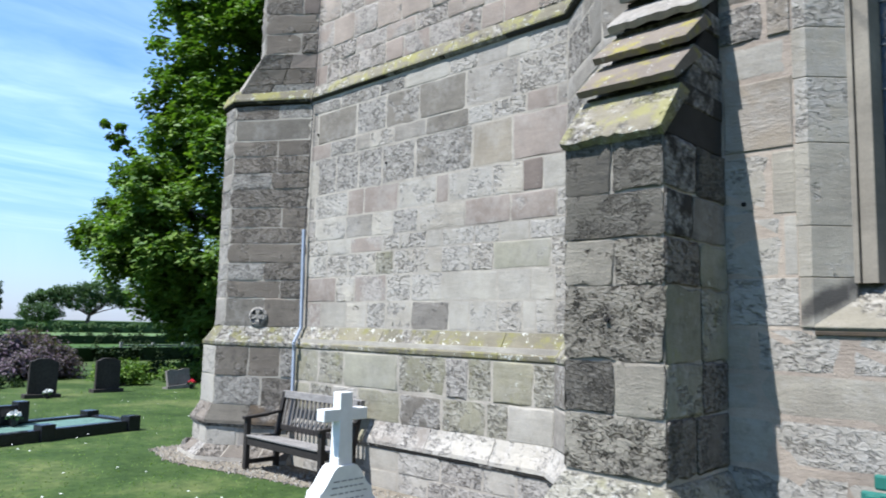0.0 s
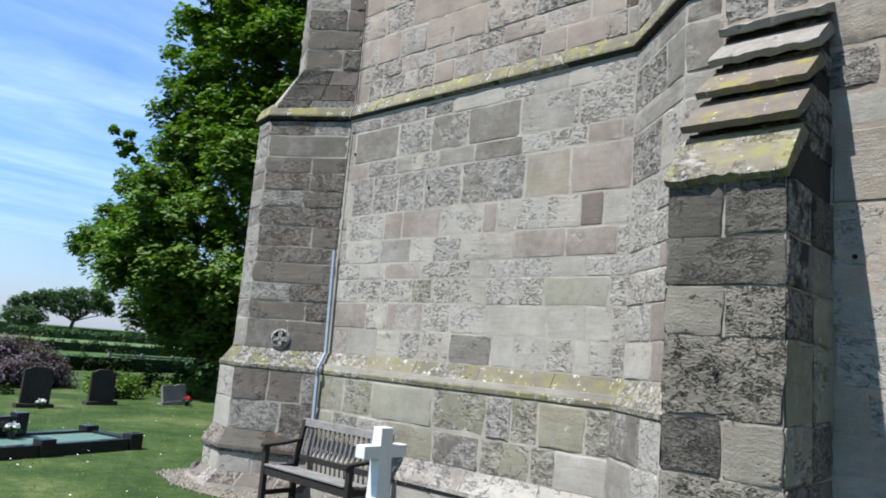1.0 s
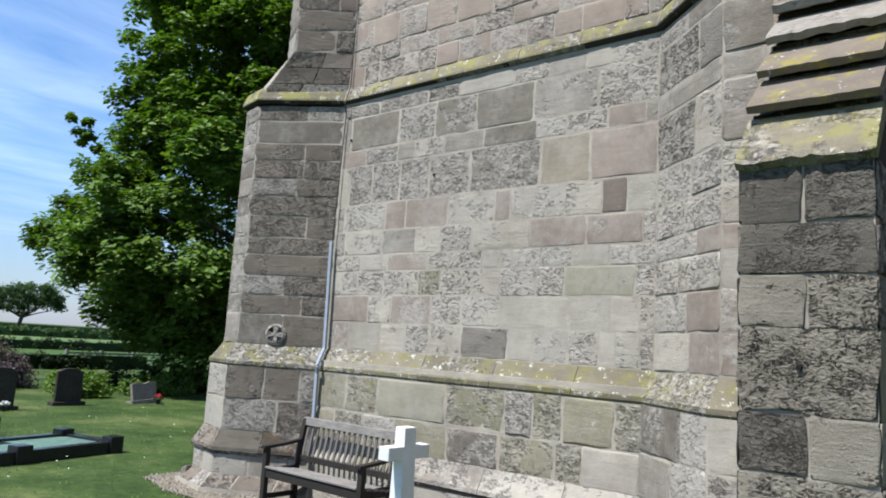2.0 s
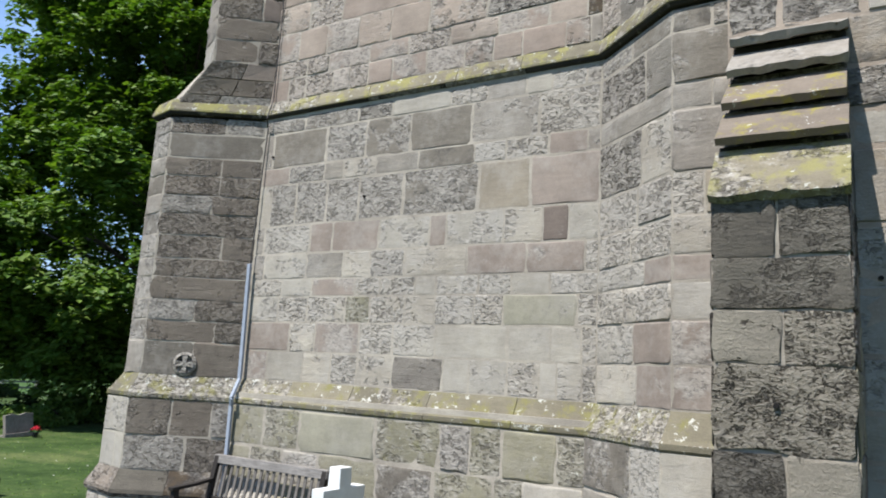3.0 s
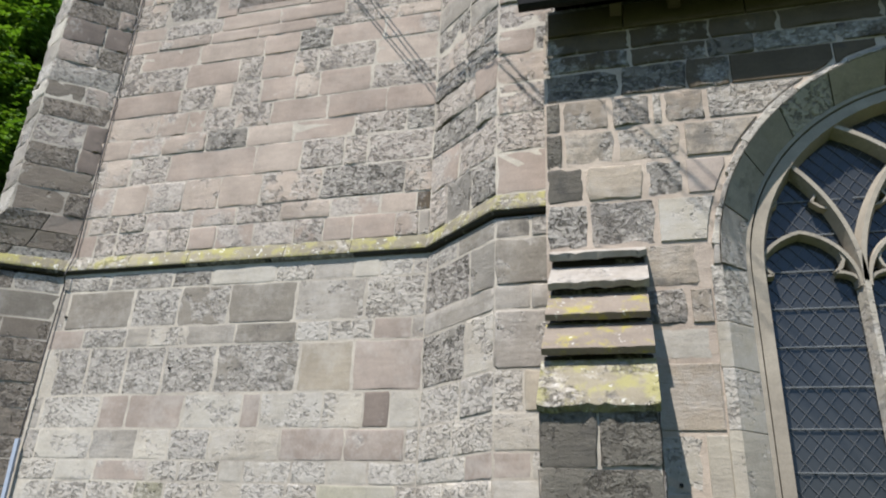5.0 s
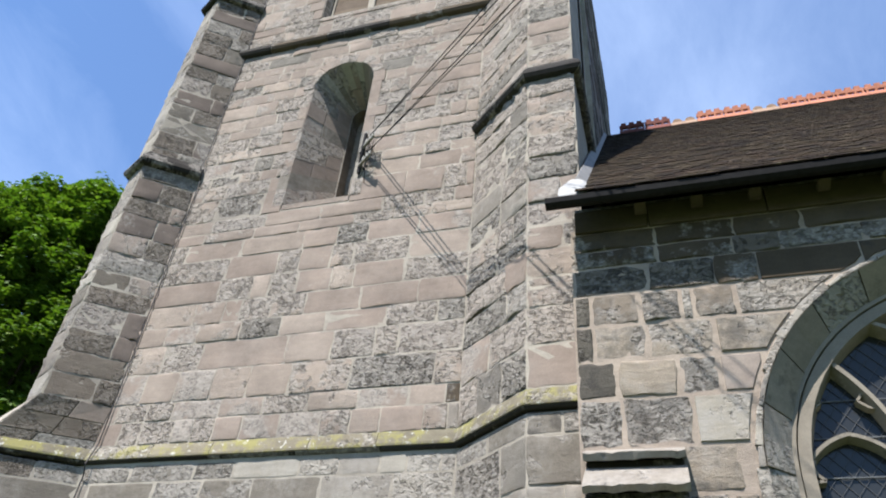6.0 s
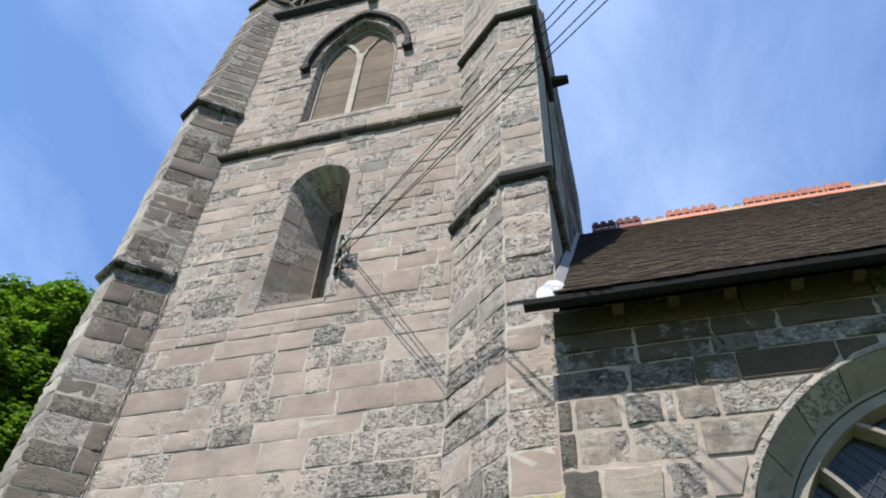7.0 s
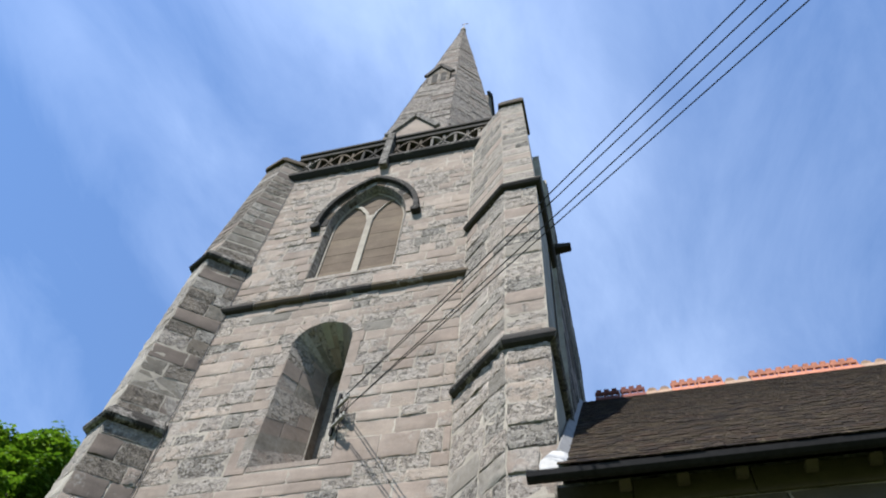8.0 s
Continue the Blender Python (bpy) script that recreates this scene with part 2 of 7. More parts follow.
STONE_SLAB = stone_material("sandstone_slab", [(0.205, 0.172, 0.146), (0.185, 0.156, 0.132)], 0.2, 0.66, relief=0.7, pitted=0.2, yellow=(0.235, 0.20, 0.04))
STONE_DRESSED = stone_material("sandstone_dressed", [(0.272, 0.242, 0.206), (0.25, 0.224, 0.19), (0.288, 0.256, 0.218)], 0.22, relief=0.6, pitted=0.0)
# black of real crust, also used where shade is put into the colour
STONE_CRUST_SHADE = stone_material("sandstone_crust_shade", [(0.045, 0.041, 0.038), (0.036, 0.033, 0.031), (0.06, 0.054, 0.049)], 0.5, pitted=0.3)
# brown-black of soot, darkened further where it stands for shade
STONE_SOOT_SHADE = stone_material("sandstone_soot_shade", [(0.098, 0.076, 0.055), (0.080, 0.062, 0.046), (0.114, 0.089, 0.065)], 0.5, relief=0.9, pitted=0.3)
MORTAR = stone_material("lime_mortar", [(0.41, 0.376, 0.332), (0.385, 0.352, 0.312)], 0.06, relief=0.8, pitted=-1.5, stain=0.7)
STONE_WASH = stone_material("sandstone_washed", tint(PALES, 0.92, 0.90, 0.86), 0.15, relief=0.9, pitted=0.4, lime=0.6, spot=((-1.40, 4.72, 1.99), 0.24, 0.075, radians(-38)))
STONE_SILL = stone_material("sandstone_sill", tint(PALES, 0.68, 0.67, 0.61), 0.25, relief=1.0, pitted=0.3, lime=0.2, bare=0.2)
STONE_NAVE = stone_material("sandstone_nave", tint(PALES + GREYS[:1], 0.86, 0.79, 0.73), 0.6, relief=1.2, pitted=0.75, lime=0.5, crust_tone=(0.085, 0.078, 0.07))
MORTAR_NAVE = stone_material("wide_mortar", [(0.405, 0.342, 0.292), (0.38, 0.32, 0.274)], 0.06, relief=1.0, pitted=-1.5, stain=0.7)
STONE_OLIVE = stone_material("sandstone_olive", [(0.262, 0.244, 0.184), (0.24, 0.225, 0.17), (0.282, 0.262, 0.198)], 0.3, 0.3, pitted=0.45, yellow=(0.21, 0.195, 0.10), lime=0.3, bare=0.2)
STONE_MOSS = stone_material("sandstone_greenish", [(0.312, 0.296, 0.242), (0.297, 0.282, 0.23)], 0.1, relief=0.5, pitted=0.1, lime=0.3)
# one letter for each kind of stone in the layouts below
KIND = {"z": STONE_CRUST_SHADE, "o": STONE_OLIVE, "g": STONE_GREY, "p": STONE_PALE, "d": STONE_DARK, "k": STONE_PINK, "l": STONE_LICHEN, "b": STONE_BLOCK, "c": STONE_BLOCK_PALE, "e": STONE_WORN, "w": STONE_ERODED, "W": STONE_WORN_DARK,
        "q": STONE_PLUM, "O": STONE_MOSS, "y": STONE_OCHRE, "r": STONE_ROSE, "s": STONE_SMOOTH, "u": STONE_UPPER, "n": STONE_NAVE, "v": STONE_WASH, "x": STONE_SOOT_SHADE, "f": STONE_DRESSED}


def laid(text, length):
    """A course from its stones, each a kind and a length in centimetres, fitted to the wall's length."""
    items = [(q[0], float(q[1:])) for q in text.split()]
    k = length / sum(w for _, w in items)
    edges = [0.0]
    for _, w in items:
        edges.append(edges[-1] + w * k)
    return edges, [KIND[q] for q, _ in items]


def per_island(mat, name):
    """The same material with its tone picked for each loose piece of one mesh."""
    q = mat.copy()
    q.name = name
    nt = q.node_tree
    geo = nt.nodes.new("ShaderNodeNewGeometry")
    for lk in list(nt.links):
        if lk.from_node.type == "OBJECT_INFO":
            to = lk.to_socket
            nt.links.remove(lk)
            nt.links.new(geo.outputs["Random Per Island"], to)
    return q


def plain(name, colour, rough=0.8, metal=0.0, scale=20.0, amount=0.25, relief=0.2, dist=0.004, stops=(0.3, 0.7)):
    m, n, l, b = material(name, rough, metal)
    tc = n.new("ShaderNodeNewGeometry").outputs["Position"]
    f1 = noise_node(n, l, tc, scale, 6, 0.65)
    f2 = noise_node(n, l, tc, scale * 0.13, 3)
    lo, hi = tuple(c * (1 - amount) for c in colour), tuple(min(1.0, c * (1 + amount)) for c in colour)
    c = ramp(n, l, f1, [(stops[0], lo), (stops[1], hi)])
    c = mix(n, l, 0.5, c, ramp(n, l, f2, [(0.3, grey(1 - amount)), (0.7, grey(1 + amount))]), "MULTIPLY")
    l.new(c, b.inputs["Base Color"])
    bump(n, l, b, f1, relief, dist)
    return m


# ---- mesh helpers ----
def mesh_object(name, verts, faces, mat, parent=None, label="", smooth=False):
    me = bpy.data.meshes.new(name)
    me.from_pydata([tuple(v) for v in verts], [], faces)
    if smooth:
        me.shade_smooth()
    for q in (mat if isinstance(mat, (list, tuple)) else [mat]):
        me.materials.append(q)
    ob = new(name, me)
    if parent is not None:
        ob.parent = parent
    if label:
        tagged(ob, label)
    return ob


class Builder:
    """Collects solids for one mesh."""

    def __init__(self):
        self.v, self.f = [], []

    def solid(self, verts, faces):
        o = len(self.v)
        self.v += [Vector(p) for p in verts]
        self.f += [tuple(o + i for i in q) for q in faces]

    def hexa(self, p):
        """Eight corners: bottom ring, then top ring, both anticlockwise from above."""
        self.solid(p, [(3, 2, 1, 0), (4, 5, 6, 7), (0, 1, 5, 4), (1, 2, 6, 5), (2, 3, 7, 6), (3, 0, 4, 7)])

    def weld(self):
        """Joins corners that lie in one place."""
        seen, to, v = {}, [], []
        for p in self.v:
            k = (round(p.x, 4), round(p.y, 4), round(p.z, 4))
            if k not in seen:
                seen[k] = len(v)
                v.append(p)
            to.append(seen[k])
        self.v = v
        self.f = [q for q in (tuple(dict.fromkeys(to[i] for i in g)) for g in self.f) if len(q) > 2]

    def box(self, x0, x1, y0, y1, z0, z1):
        self.hexa([(x0, y0, z0), (x1, y0, z0), (x1, y1, z0), (x0, y1, z0), (x0, y0, z1), (x1, y0, z1), (x1, y1, z1), (x0, y1, z1)])

    def bar(self, a, b, w, h, up=(0, 0, 1), taper=1.0):
        """A squared bar from a to b, w wide and h deep along up."""
        a, b = Vector(a), Vector(b)
        d = (b - a).normalized()
        s = d.cross(Vector(up)).normalized() * (w / 2)
        u = s.cross(d).normalized() * (h / 2)
        ring = lambda c, k: [c - s * k - u * k, c + s * k - u * k, c + s * k + u * k, c - s * k + u * k]
        self.solid(ring(a, 1) + ring(b, taper), [(0, 1, 2, 3), (7, 6, 5, 4), (4, 5, 1, 0), (5, 6, 2, 1), (6, 7, 3, 2), (7, 4, 0, 3)])

    def prism(self, plan, z0, z1, plan2=None):
        """An upright prism over a plan (anticlockwise from above), or a loft to plan2."""
        n = len(plan)
        top = plan2 or plan
        vs = [(p[0], p[1], z0) for p in plan] + [(p[0], p[1], z1) for p in top]
        self.solid(vs, [tuple(range(n - 1, -1, -1)), tuple(range(n, 2 * n))] + [(i, (i + 1) % n, n + (i + 1) % n, n + i) for i in range(n)])

    def tube(self, path, r, sides=8, r2=None):
        path = [Vector(p) for p in path]
        n, o = len(path), len(self.v)
        for i, p in enumerate(path):
            d = (path[min(i + 1, n - 1)] - path[max(i - 1, 0)]).normalized()
            s = d.cross(Vector((0, 0, 1)) if abs(d.z) < 0.9 else Vector((1, 0, 0))).normalized()
            u = s.cross(d)
            rad = r if r2 is None else r + (r2 - r) * i / max(1, n - 1)
            for k in range(sides):
                a = 2 * math.pi * k / sides
                self.v.append(p + (s * math.cos(a) + u * math.sin(a)) * rad)
        for i in range(n - 1):
            for k in range(sides):
                q = (k + 1) % sides
                self.f.append((o + i * sides + k, o + i * sides + q, o + (i + 1) * sides + q, o + (i + 1) * sides + k))
        self.f.append(tuple(o + k for k in range(sides - 1, -1, -1)))
        self.f.append(tuple(o + (n - 1) * sides + k for k in range(sides)))

    def make(self, name, mat, parent=None, label="", smooth=False, bevel=0.0):
        if not bevel:
            return mesh_object(name, self.v, self.f, mat, parent, label, smooth)
        ob = mesh_object(name, self.v, self.f, mat, parent, label, False)
        k = ob.modifiers.new("edges", "BEVEL")
        k.width, k.segments, k.limit_method = bevel, 2, "ANGLE"
        return ob


def empty(name, label, category, group="", kind="", at=(0, 0, 0)):
    ob = new(name)
    ob.location = at
    return tagged(ob, label, category, group, kind)


def sweep(name, mat, path, profile, parent=None, label="", closed=False):
    """A moulding: profile of (out, up) along a plan path of (x, y, z); out is to the right of the way."""
    v, f = [], []
    n, m = len(path), len(profile)
    P = [Vector(p) for p in path]
    for i, p in enumerate(P):
        d0 = (P[i] - P[i - 1]).normalized() if i > 0 else (P[1] - P[0]).normalized()
        d1 = (P[i + 1] - P[i]).normalized() if i < n - 1 else d0
        n0, n1 = Vector((d0.y, -d0.x, 0)), Vector((d1.y, -d1.x, 0))
        b = (n0 + n1)
        b = b / max(0.3, b.dot(n0)) if b.length > 1e-6 else n0
        for o, u in profile:
            v.append(p + b * o + Vector((0, 0, u)))
    for i in range(n - 1):
        for k in range(m):
            q = (k + 1) % m
            f.append((i * m + k, i * m + q, (i + 1) * m + q, (i + 1) * m + k))
    f.append(tuple(range(m - 1, -1, -1)))
    f.append(tuple((n - 1) * m + k for k in range(m)))
    return mesh_object(name, v, f, mat, parent, label)


# ---- masonry ----
RNG = random.Random(7)


def unit_stone(seed, rough):
    """A squared stone: x and z from 0 to 1, y from 0.6 inside to -1 at its face, with uneven face and edges."""
    r = random.Random(seed)
    g = [0.0, 0.045, 0.34, 0.67, 0.955, 1.0]
    v, f = [], []
    for j, z in enumerate(g):
        for i, x in enumerate(g):
            edge = i in (0, 5) or j in (0, 5)
            corner = i in (0, 5) and j in (0, 5)
            y = r.uniform(-0.5, 0.05) if edge else -1 + r.uniform(-0.3, 0.4) * rough
            q = 0.022 * rough if edge else 0.012 * rough
            dx, dz = r.uniform(-q, q) * 0.6, r.uniform(-q, q)
            if corner:
                # worn corners
                y = r.uniform(-0.1, 0.2)
                dx = r.uniform(0, 0.02) * rough * (1 if i == 0 else -1)
                dz = r.uniform(0, 0.03) * rough * (1 if j == 0 else -1)
            v.append((x + dx, y, z + dz))
    for j in range(5):
        for i in range(5):
            a = j * 6 + i
            f.append((a, a + 1, a + 7, a + 6))
    o = len(v)
    v += [(v[i][0], 0.6, v[i][2]) for i in (0, 5, 35, 30)]
    # sides as four long faces from the front's edges
    full = [list(range(0, 6)), [5, 11, 17, 23, 29, 35], [35, 34, 33, 32, 31, 30], [30, 24, 18, 12, 6, 0]]
    for k, side in enumerate(full):
        f.append(tuple([o + k, o + (k + 1) % 4] + side[::-1]))
    me = bpy.data.meshes.new("stone")
    me.from_pydata(v, [], f)
    me.shade_smooth()
    return me


STONE_MESHES = {}
# how far the stones' edges lie behind the face of the mortar
SUNK = 0.0025


def stone_mesh(mat, k, rough):
    key = (mat.name, k, rough)
    if key not in STONE_MESHES:
        me = unit_stone(100 + k, rough)
        me.materials.append(mat)
        STONE_MESHES[key] = me
    return STONE_MESHES[key]


def stone(parent, p0, u, u0, u1, z0, z1, mat, proud=0.012, rough=1.0, name="stone"):
    """One stone on an upright face that starts at p0 (x, y) and runs along u."""
    nrm = Vector((u[1], -u[0], 0))
    ob = new(name, stone_mesh(mat, RNG.randrange(12), rough))
    rot = Matrix(((u[0], -nrm.x, 0, 0), (u[1], -nrm.y, 0, 0), (0, 0, 1, 0), (0, 0, 0, 1)))
    ob.parent = parent
    ob.matrix_local = Matrix.Translation((p0[0] + u[0] * u0 - nrm.x * SUNK, p0[1] + u[1] * u0 - nrm.y * SUNK, z0)) @ rot @ Matrix.Diagonal((u1 - u0, proud + SUNK, z1 - z0, 1))
    return ob


def cut_stone(parent, p0, u, left, right, z0, z1, mat, proud=0.012, name="stone"):
    """A stone whose sides follow left(z) and right(z), beside an arch."""
    nrm = Vector((u[1], -u[0], 0))
    v, f = [], []
    k = 5
    org = Vector((p0[0], p0[1], 0))
    U = Vector((u[0], u[1], 0))
    for d in (-0.05, proud * 0.4, proud):
        ins = 0.006 if d == proud else 0.0
        for i in range(k):
            z = z0 + ins + (z1 - z0 - 2 * ins) * i / (k - 1)
            a, c = left(z), right(z)
            if c - a > 0.03:
                a, c = a + ins, c - ins
            v += [org + U * a + nrm * d + Vector((0, 0, z)), org + U * c + nrm * d + Vector((0, 0, z))]
    for i in range(k - 1):
        f.append((4 * k + 2 * i, 4 * k + 2 * i + 1, 4 * k + 2 * i + 3, 4 * k + 2 * i + 2))
    for s in (0, 1):
        o = s * 2 * k
        for i in range(k - 1):
            f.append((o + 2 * i, o + 2 * k + 2 * i, o + 2 * k + 2 * i + 2, o + 2 * i + 2))
            f.append((o + 2 * i + 1, o + 2 * i + 3, o + 2 * k + 2 * i + 3, o + 2 * k + 2 * i + 1))
        f.append((o, o + 1, o + 2 * k + 1, o + 2 * k))
        f.append((o + 2 * k - 2, o + 4 * k - 2, o + 4 * k - 1, o + 2 * k - 1))
    return mesh_object(name, v, f, mat, parent)


def heights(z0, z1, mean, spread=0.25):
    """Course lines from z0 to z1."""
    n = max(1, round((z1 - z0) / mean))
    w = [RNG.uniform(1 - spread, 1 + spread) for _ in range(n)]
    s, out = sum(w), [z0]
    for q in w:
        out.append(out[-1] + q * (z1 - z0) / s)
    return out


def pick(mats):
    return RNG.choices([m for m, _ in mats], [w for _, w in mats])[0]


MIX_TOWER = [(STONE_GREY, 5), (STONE_PALE, 3), (STONE_PINK, 2), (STONE_DARK, 1.2)]
MIX_UPPER = [(STONE_UPPER, 4), (STONE_ROSE, 3), (STONE_ERODED, 4), (STONE_SMOOTH, 2), (STONE_WORN_DARK, 0.5)]
MIX_NAVE = [(STONE_NAVE, 6), (STONE_GREY, 1.5), (STONE_ERODED, 3), (STONE_UPPER, 1.5), (STONE_PALE, 1)]


def masonry(parent, p0, p1, z0, z1, mean=0.29, mats=MIX_TOWER, long=(0.28, 0.75), hole=None, joint=0.015, proud=(0.003, 0.012), rough=1.0, lines=None, rows=None, u_from=0.0, u_to=None):
    """Courses of stones over an upright face from p0 to p1 (as seen from outside, left to right).
    hole(z) gives the opening's (left, right) along the face, or None."""
    U = Vector((p1[0] - p0[0], p1[1] - p0[1]))
    L = U.length
    u = (U.x / L, U.y / L)
    u_to = L if u_to is None else u_to
    zs = lines or heights(z0, z1, mean)
    for c in range(len(zs) - 1):
        a, b = zs[c] + joint / 2, zs[c + 1] - joint / 2
        if rows and c in rows:
            edges, kinds = rows[c]
        else:
            edges, x = [u_from], u_from
            while True:
                x += RNG.uniform(*long)
                if x > u_to - long[0] * 0.6:
                    break
                edges.append(x)
            edges.append(u_to)
            kinds = [None] * (len(edges) - 1)
        for k in range(len(edges) - 1):
            s0, s1 = edges[k] + joint / 2, edges[k + 1] - joint / 2
            m = kinds[k] or pick(mats)
            pr = RNG.uniform(*proud)
            h = None
            if hole:
                zz = [a + (b - a) * q / 4 for q in range(5)]
                hs = [hole(z) for z in zz]
                known = [q for q in hs if q]
                if known:
                    lo, hi = min(q[0] for q in known), max(q[1] for q in known)
                    h = s1 > lo - joint and s0 < hi + joint
            if not h:
                stone(parent, p0, u, s0, s1, a, b, m, pr, rough)
                continue
            mid = (known[0][0] + known[0][1]) / 2
            rising = hs[0] is None

            def at(z, side):
                q = hole(z)
                if q is None:
                    q = known[0] if rising else (mid, mid)
                return q[side]

            rt = lambda z: min(s1, at(z, 0) - joint / 2)
            lt = lambda z: max(s0, at(z, 1) + joint / 2)
            if max(rt(z) - s0 for z in zz) > 0.05:
                cut_stone(parent, p0, u, lambda z: s0, lambda z: max(s0 + 0.002, rt(z)), a, b, m, pr)
            if max(s1 - lt(z) for z in zz) > 0.05:
                cut_stone(parent, p0, u, lambda z: min(s1 - 0.002, lt(z)), lambda z: s1, a, b, m, pr)


def backing(name, p0, p1, z0, z1, depth, mat, hole=None, parent=None, label="", kind="", step=0.12):
    """The wall's core with its mortar face, an opening cut right through."""
    U = Vector((p1[0] - p0[0], p1[1] - p0[1]))
    L = U.length
    u = U / L
    nin = Vector((-u.y, u.x))
    B = Builder()
    zs = [z0]
    while hole and zs[-1] < z1 - step * 1.5:
        zs.append(zs[-1] + step)
    zs.append(z1)

    def strip(a0, a1, za, b0, b1, zb):
        at = lambda s, d, z: (p0[0] + u.x * s + nin.x * d, p0[1] + u.y * s + nin.y * d, z)
        B.hexa([at(a0, 0, za), at(a1, 0, za), at(a1, depth, za), at(a0, depth, za), at(b0, 0, zb), at(b1, 0, zb), at(b1, depth, zb), at(b0, depth, zb)])

    i = 0
    while i < len(zs) - 1:
        za, zb = zs[i], zs[i + 1]
        if not hole:
            strip(0, L, za, 0, L, zb)
            i += 1
            continue
        ha, hb = hole(za + 1e-4), hole(zb - 1e-4)
        if ha is None and hb is None:
            j = i + 1
            while j < len(zs) - 1 and hole(zs[j] + 1e-4) is None and hole(zs[j + 1] - 1e-4) is None:
                j += 1
            strip(0, L, za, 0, L, zs[j])
            i = j
            continue
        if ha is None:
            ha = hb
        if hb is None:
            mid = (ha[0] + ha[1]) / 2
            hb = (mid, mid)
        strip(0, ha[0], za, 0, hb[0], zb)
        strip(ha[1], L, za, hb[1], L, zb)
        i += 1
    B.weld()
    ob = B.make(name, mat, parent, label)
    if kind:
        tagged(ob, label, kind=kind)
    return ob


def pointed(xc, half, z0, spring, apex):
    """An opening with a pointed head: hole(z) along the face."""
    rise = apex - spring
    R = (half * half + rise * rise) / (2 * half)

    def hole(z):
        if z < z0 or z > apex:
            return None
        if z <= spring:
            return (xc - half, xc + half)
        w = math.sqrt(max(0.0, R * R - (z - spring) ** 2)) - (R - half)
        return (xc - w, xc + w) if w > 0.003 else None

    return hole


def rounded(xc, half, z0, spring):
    def hole(z):
        if z < z0 or z > spring + half:
            return None
        if z <= spring:
            return (xc - half, xc + half)
        w = math.sqrt(max(0.0, half * half - (z - spring) ** 2))
        return (xc - w, xc + w) if w > 0.003 else None

    return hole


# ---- arches ----
def arc(xc, half, spring, apex, off=0.0, n=10):
    """Points (x, z) of a pointed or round arch, left springing to right, set off outwards by off."""
    rise = apex - spring
    R = (half * half + rise * rise) / (2 * half)
    d = R - half
    end = math.acos(max(-1.0, min(1.0, -d / (R + off))))
    left = [(xc + d + (R + off) * math.cos(math.pi + (end - math.pi) * i / n), spring + (R + off) * math.sin(math.pi + (end - math.pi) * i / n)) for i in range(n + 1)]
    return left + [(2 * xc - x, z) for x, z in left[-2::-1]]


def band(B, inner, outer, y0, y1, slope=0.0):
    """A solid band between two equal rows of (x, z), from y0 (front) to y1."""
    n = len(inner)
    vs = []
    for (a, b), (c, d) in zip(inner, outer):
        vs += [(a, y0 + slope, b), (c, y0, d), (c, y1, d), (a, y1, b)]
    fs = []
    for i in range(n - 1):
        o, p = 4 * i, 4 * i + 4
        for k in range(4):
            q = (k + 1) % 4
            fs.append((o + k, o + q, p + q, p + k))
    fs += [(3, 2, 1, 0), (4 * n - 4, 4 * n - 3, 4 * n - 2, 4 * n - 1)]
    B.solid(vs, fs)


def rib(B, pts, front, back, y0, y1):
    """A moulded bar along (x, z) points, narrow at its front arris and wide behind."""
    P = [Vector((x, 0, z)) for x, z in pts]
    vs, fs = [], []
    for i, p in enumerate(P):
        d = (P[min(i + 1, len(P) - 1)] - P[max(i - 1, 0)]).normalized()
        o = Vector((-d.z, 0, d.x))
        vs += [p - o * front + Vector((0, y0, 0)), p + o * front + Vector((0, y0, 0)), p + o * back + Vector((0, y1, 0)), p - o * back + Vector((0, y1, 0))]
    for i in range(len(P) - 1):
        a, b = 4 * i, 4 * i + 4
        fs += [(a + k, a + (k + 1) % 4, b + (k + 1) % 4, b + k) for k in range(4)]
    fs += [(3, 2, 1, 0), tuple(4 * len(P) - 4 + k for k in range(4))]
    B.solid(vs, fs)


def legs(pts, z0):
    return [(pts[0][0], z0)] + pts + [(pts[-1][0], z0)]


def reveal(name, mat, parent, rows, label=""):
    """A surface through equal rows of (x, z) at stepped depths: [(y, points), ...]."""
    v, f = [], []
    n = len(rows[0][1])
    for y, pts in rows:
        v += [(x, y, z) for x, z in pts]
    for r in range(len(rows) - 1):
        for i in range(n - 1):
            f.append((r * n + i, r * n + i + 1, (r + 1) * n + i + 1, (r + 1) * n + i))
    ob = mesh_object(name, v, f, mat, parent, label)
    k = ob.modifiers.new("thick", "SOLIDIFY")
    k.thickness, k.offset = 0.03, 0.0
    return ob


def voussoirs(parent, spec, r0, r1, y0, y1, count, mats, name="voussoir", slope=0.0):
    """Wedge stones round an arch."""
    n = count * 2
    inn, out = arc(*spec, off=r0 + 0.004, n=n), arc(*spec, off=r1, n=n)
    for k in range(count * 2):
        B = Builder()
        a = k * 2
        pi, po = inn[a:a + 3], out[a:a + 3]
        sh = lambda P, Q: [(P[0] + (Q[0] - P[0]) * 0.014, P[1] + (Q[1] - P[1]) * 0.014)]
        pi = sh(pi[0], pi[2]) + [pi[1]] + sh(pi[2], pi[0])
        po = sh(po[0], po[2]) + [po[1]] + sh(po[2], po[0])
        band(B, pi, po, y0 - RNG.uniform(0, 0.008), y1, slope)
        B.make(name, pick(mats), parent)


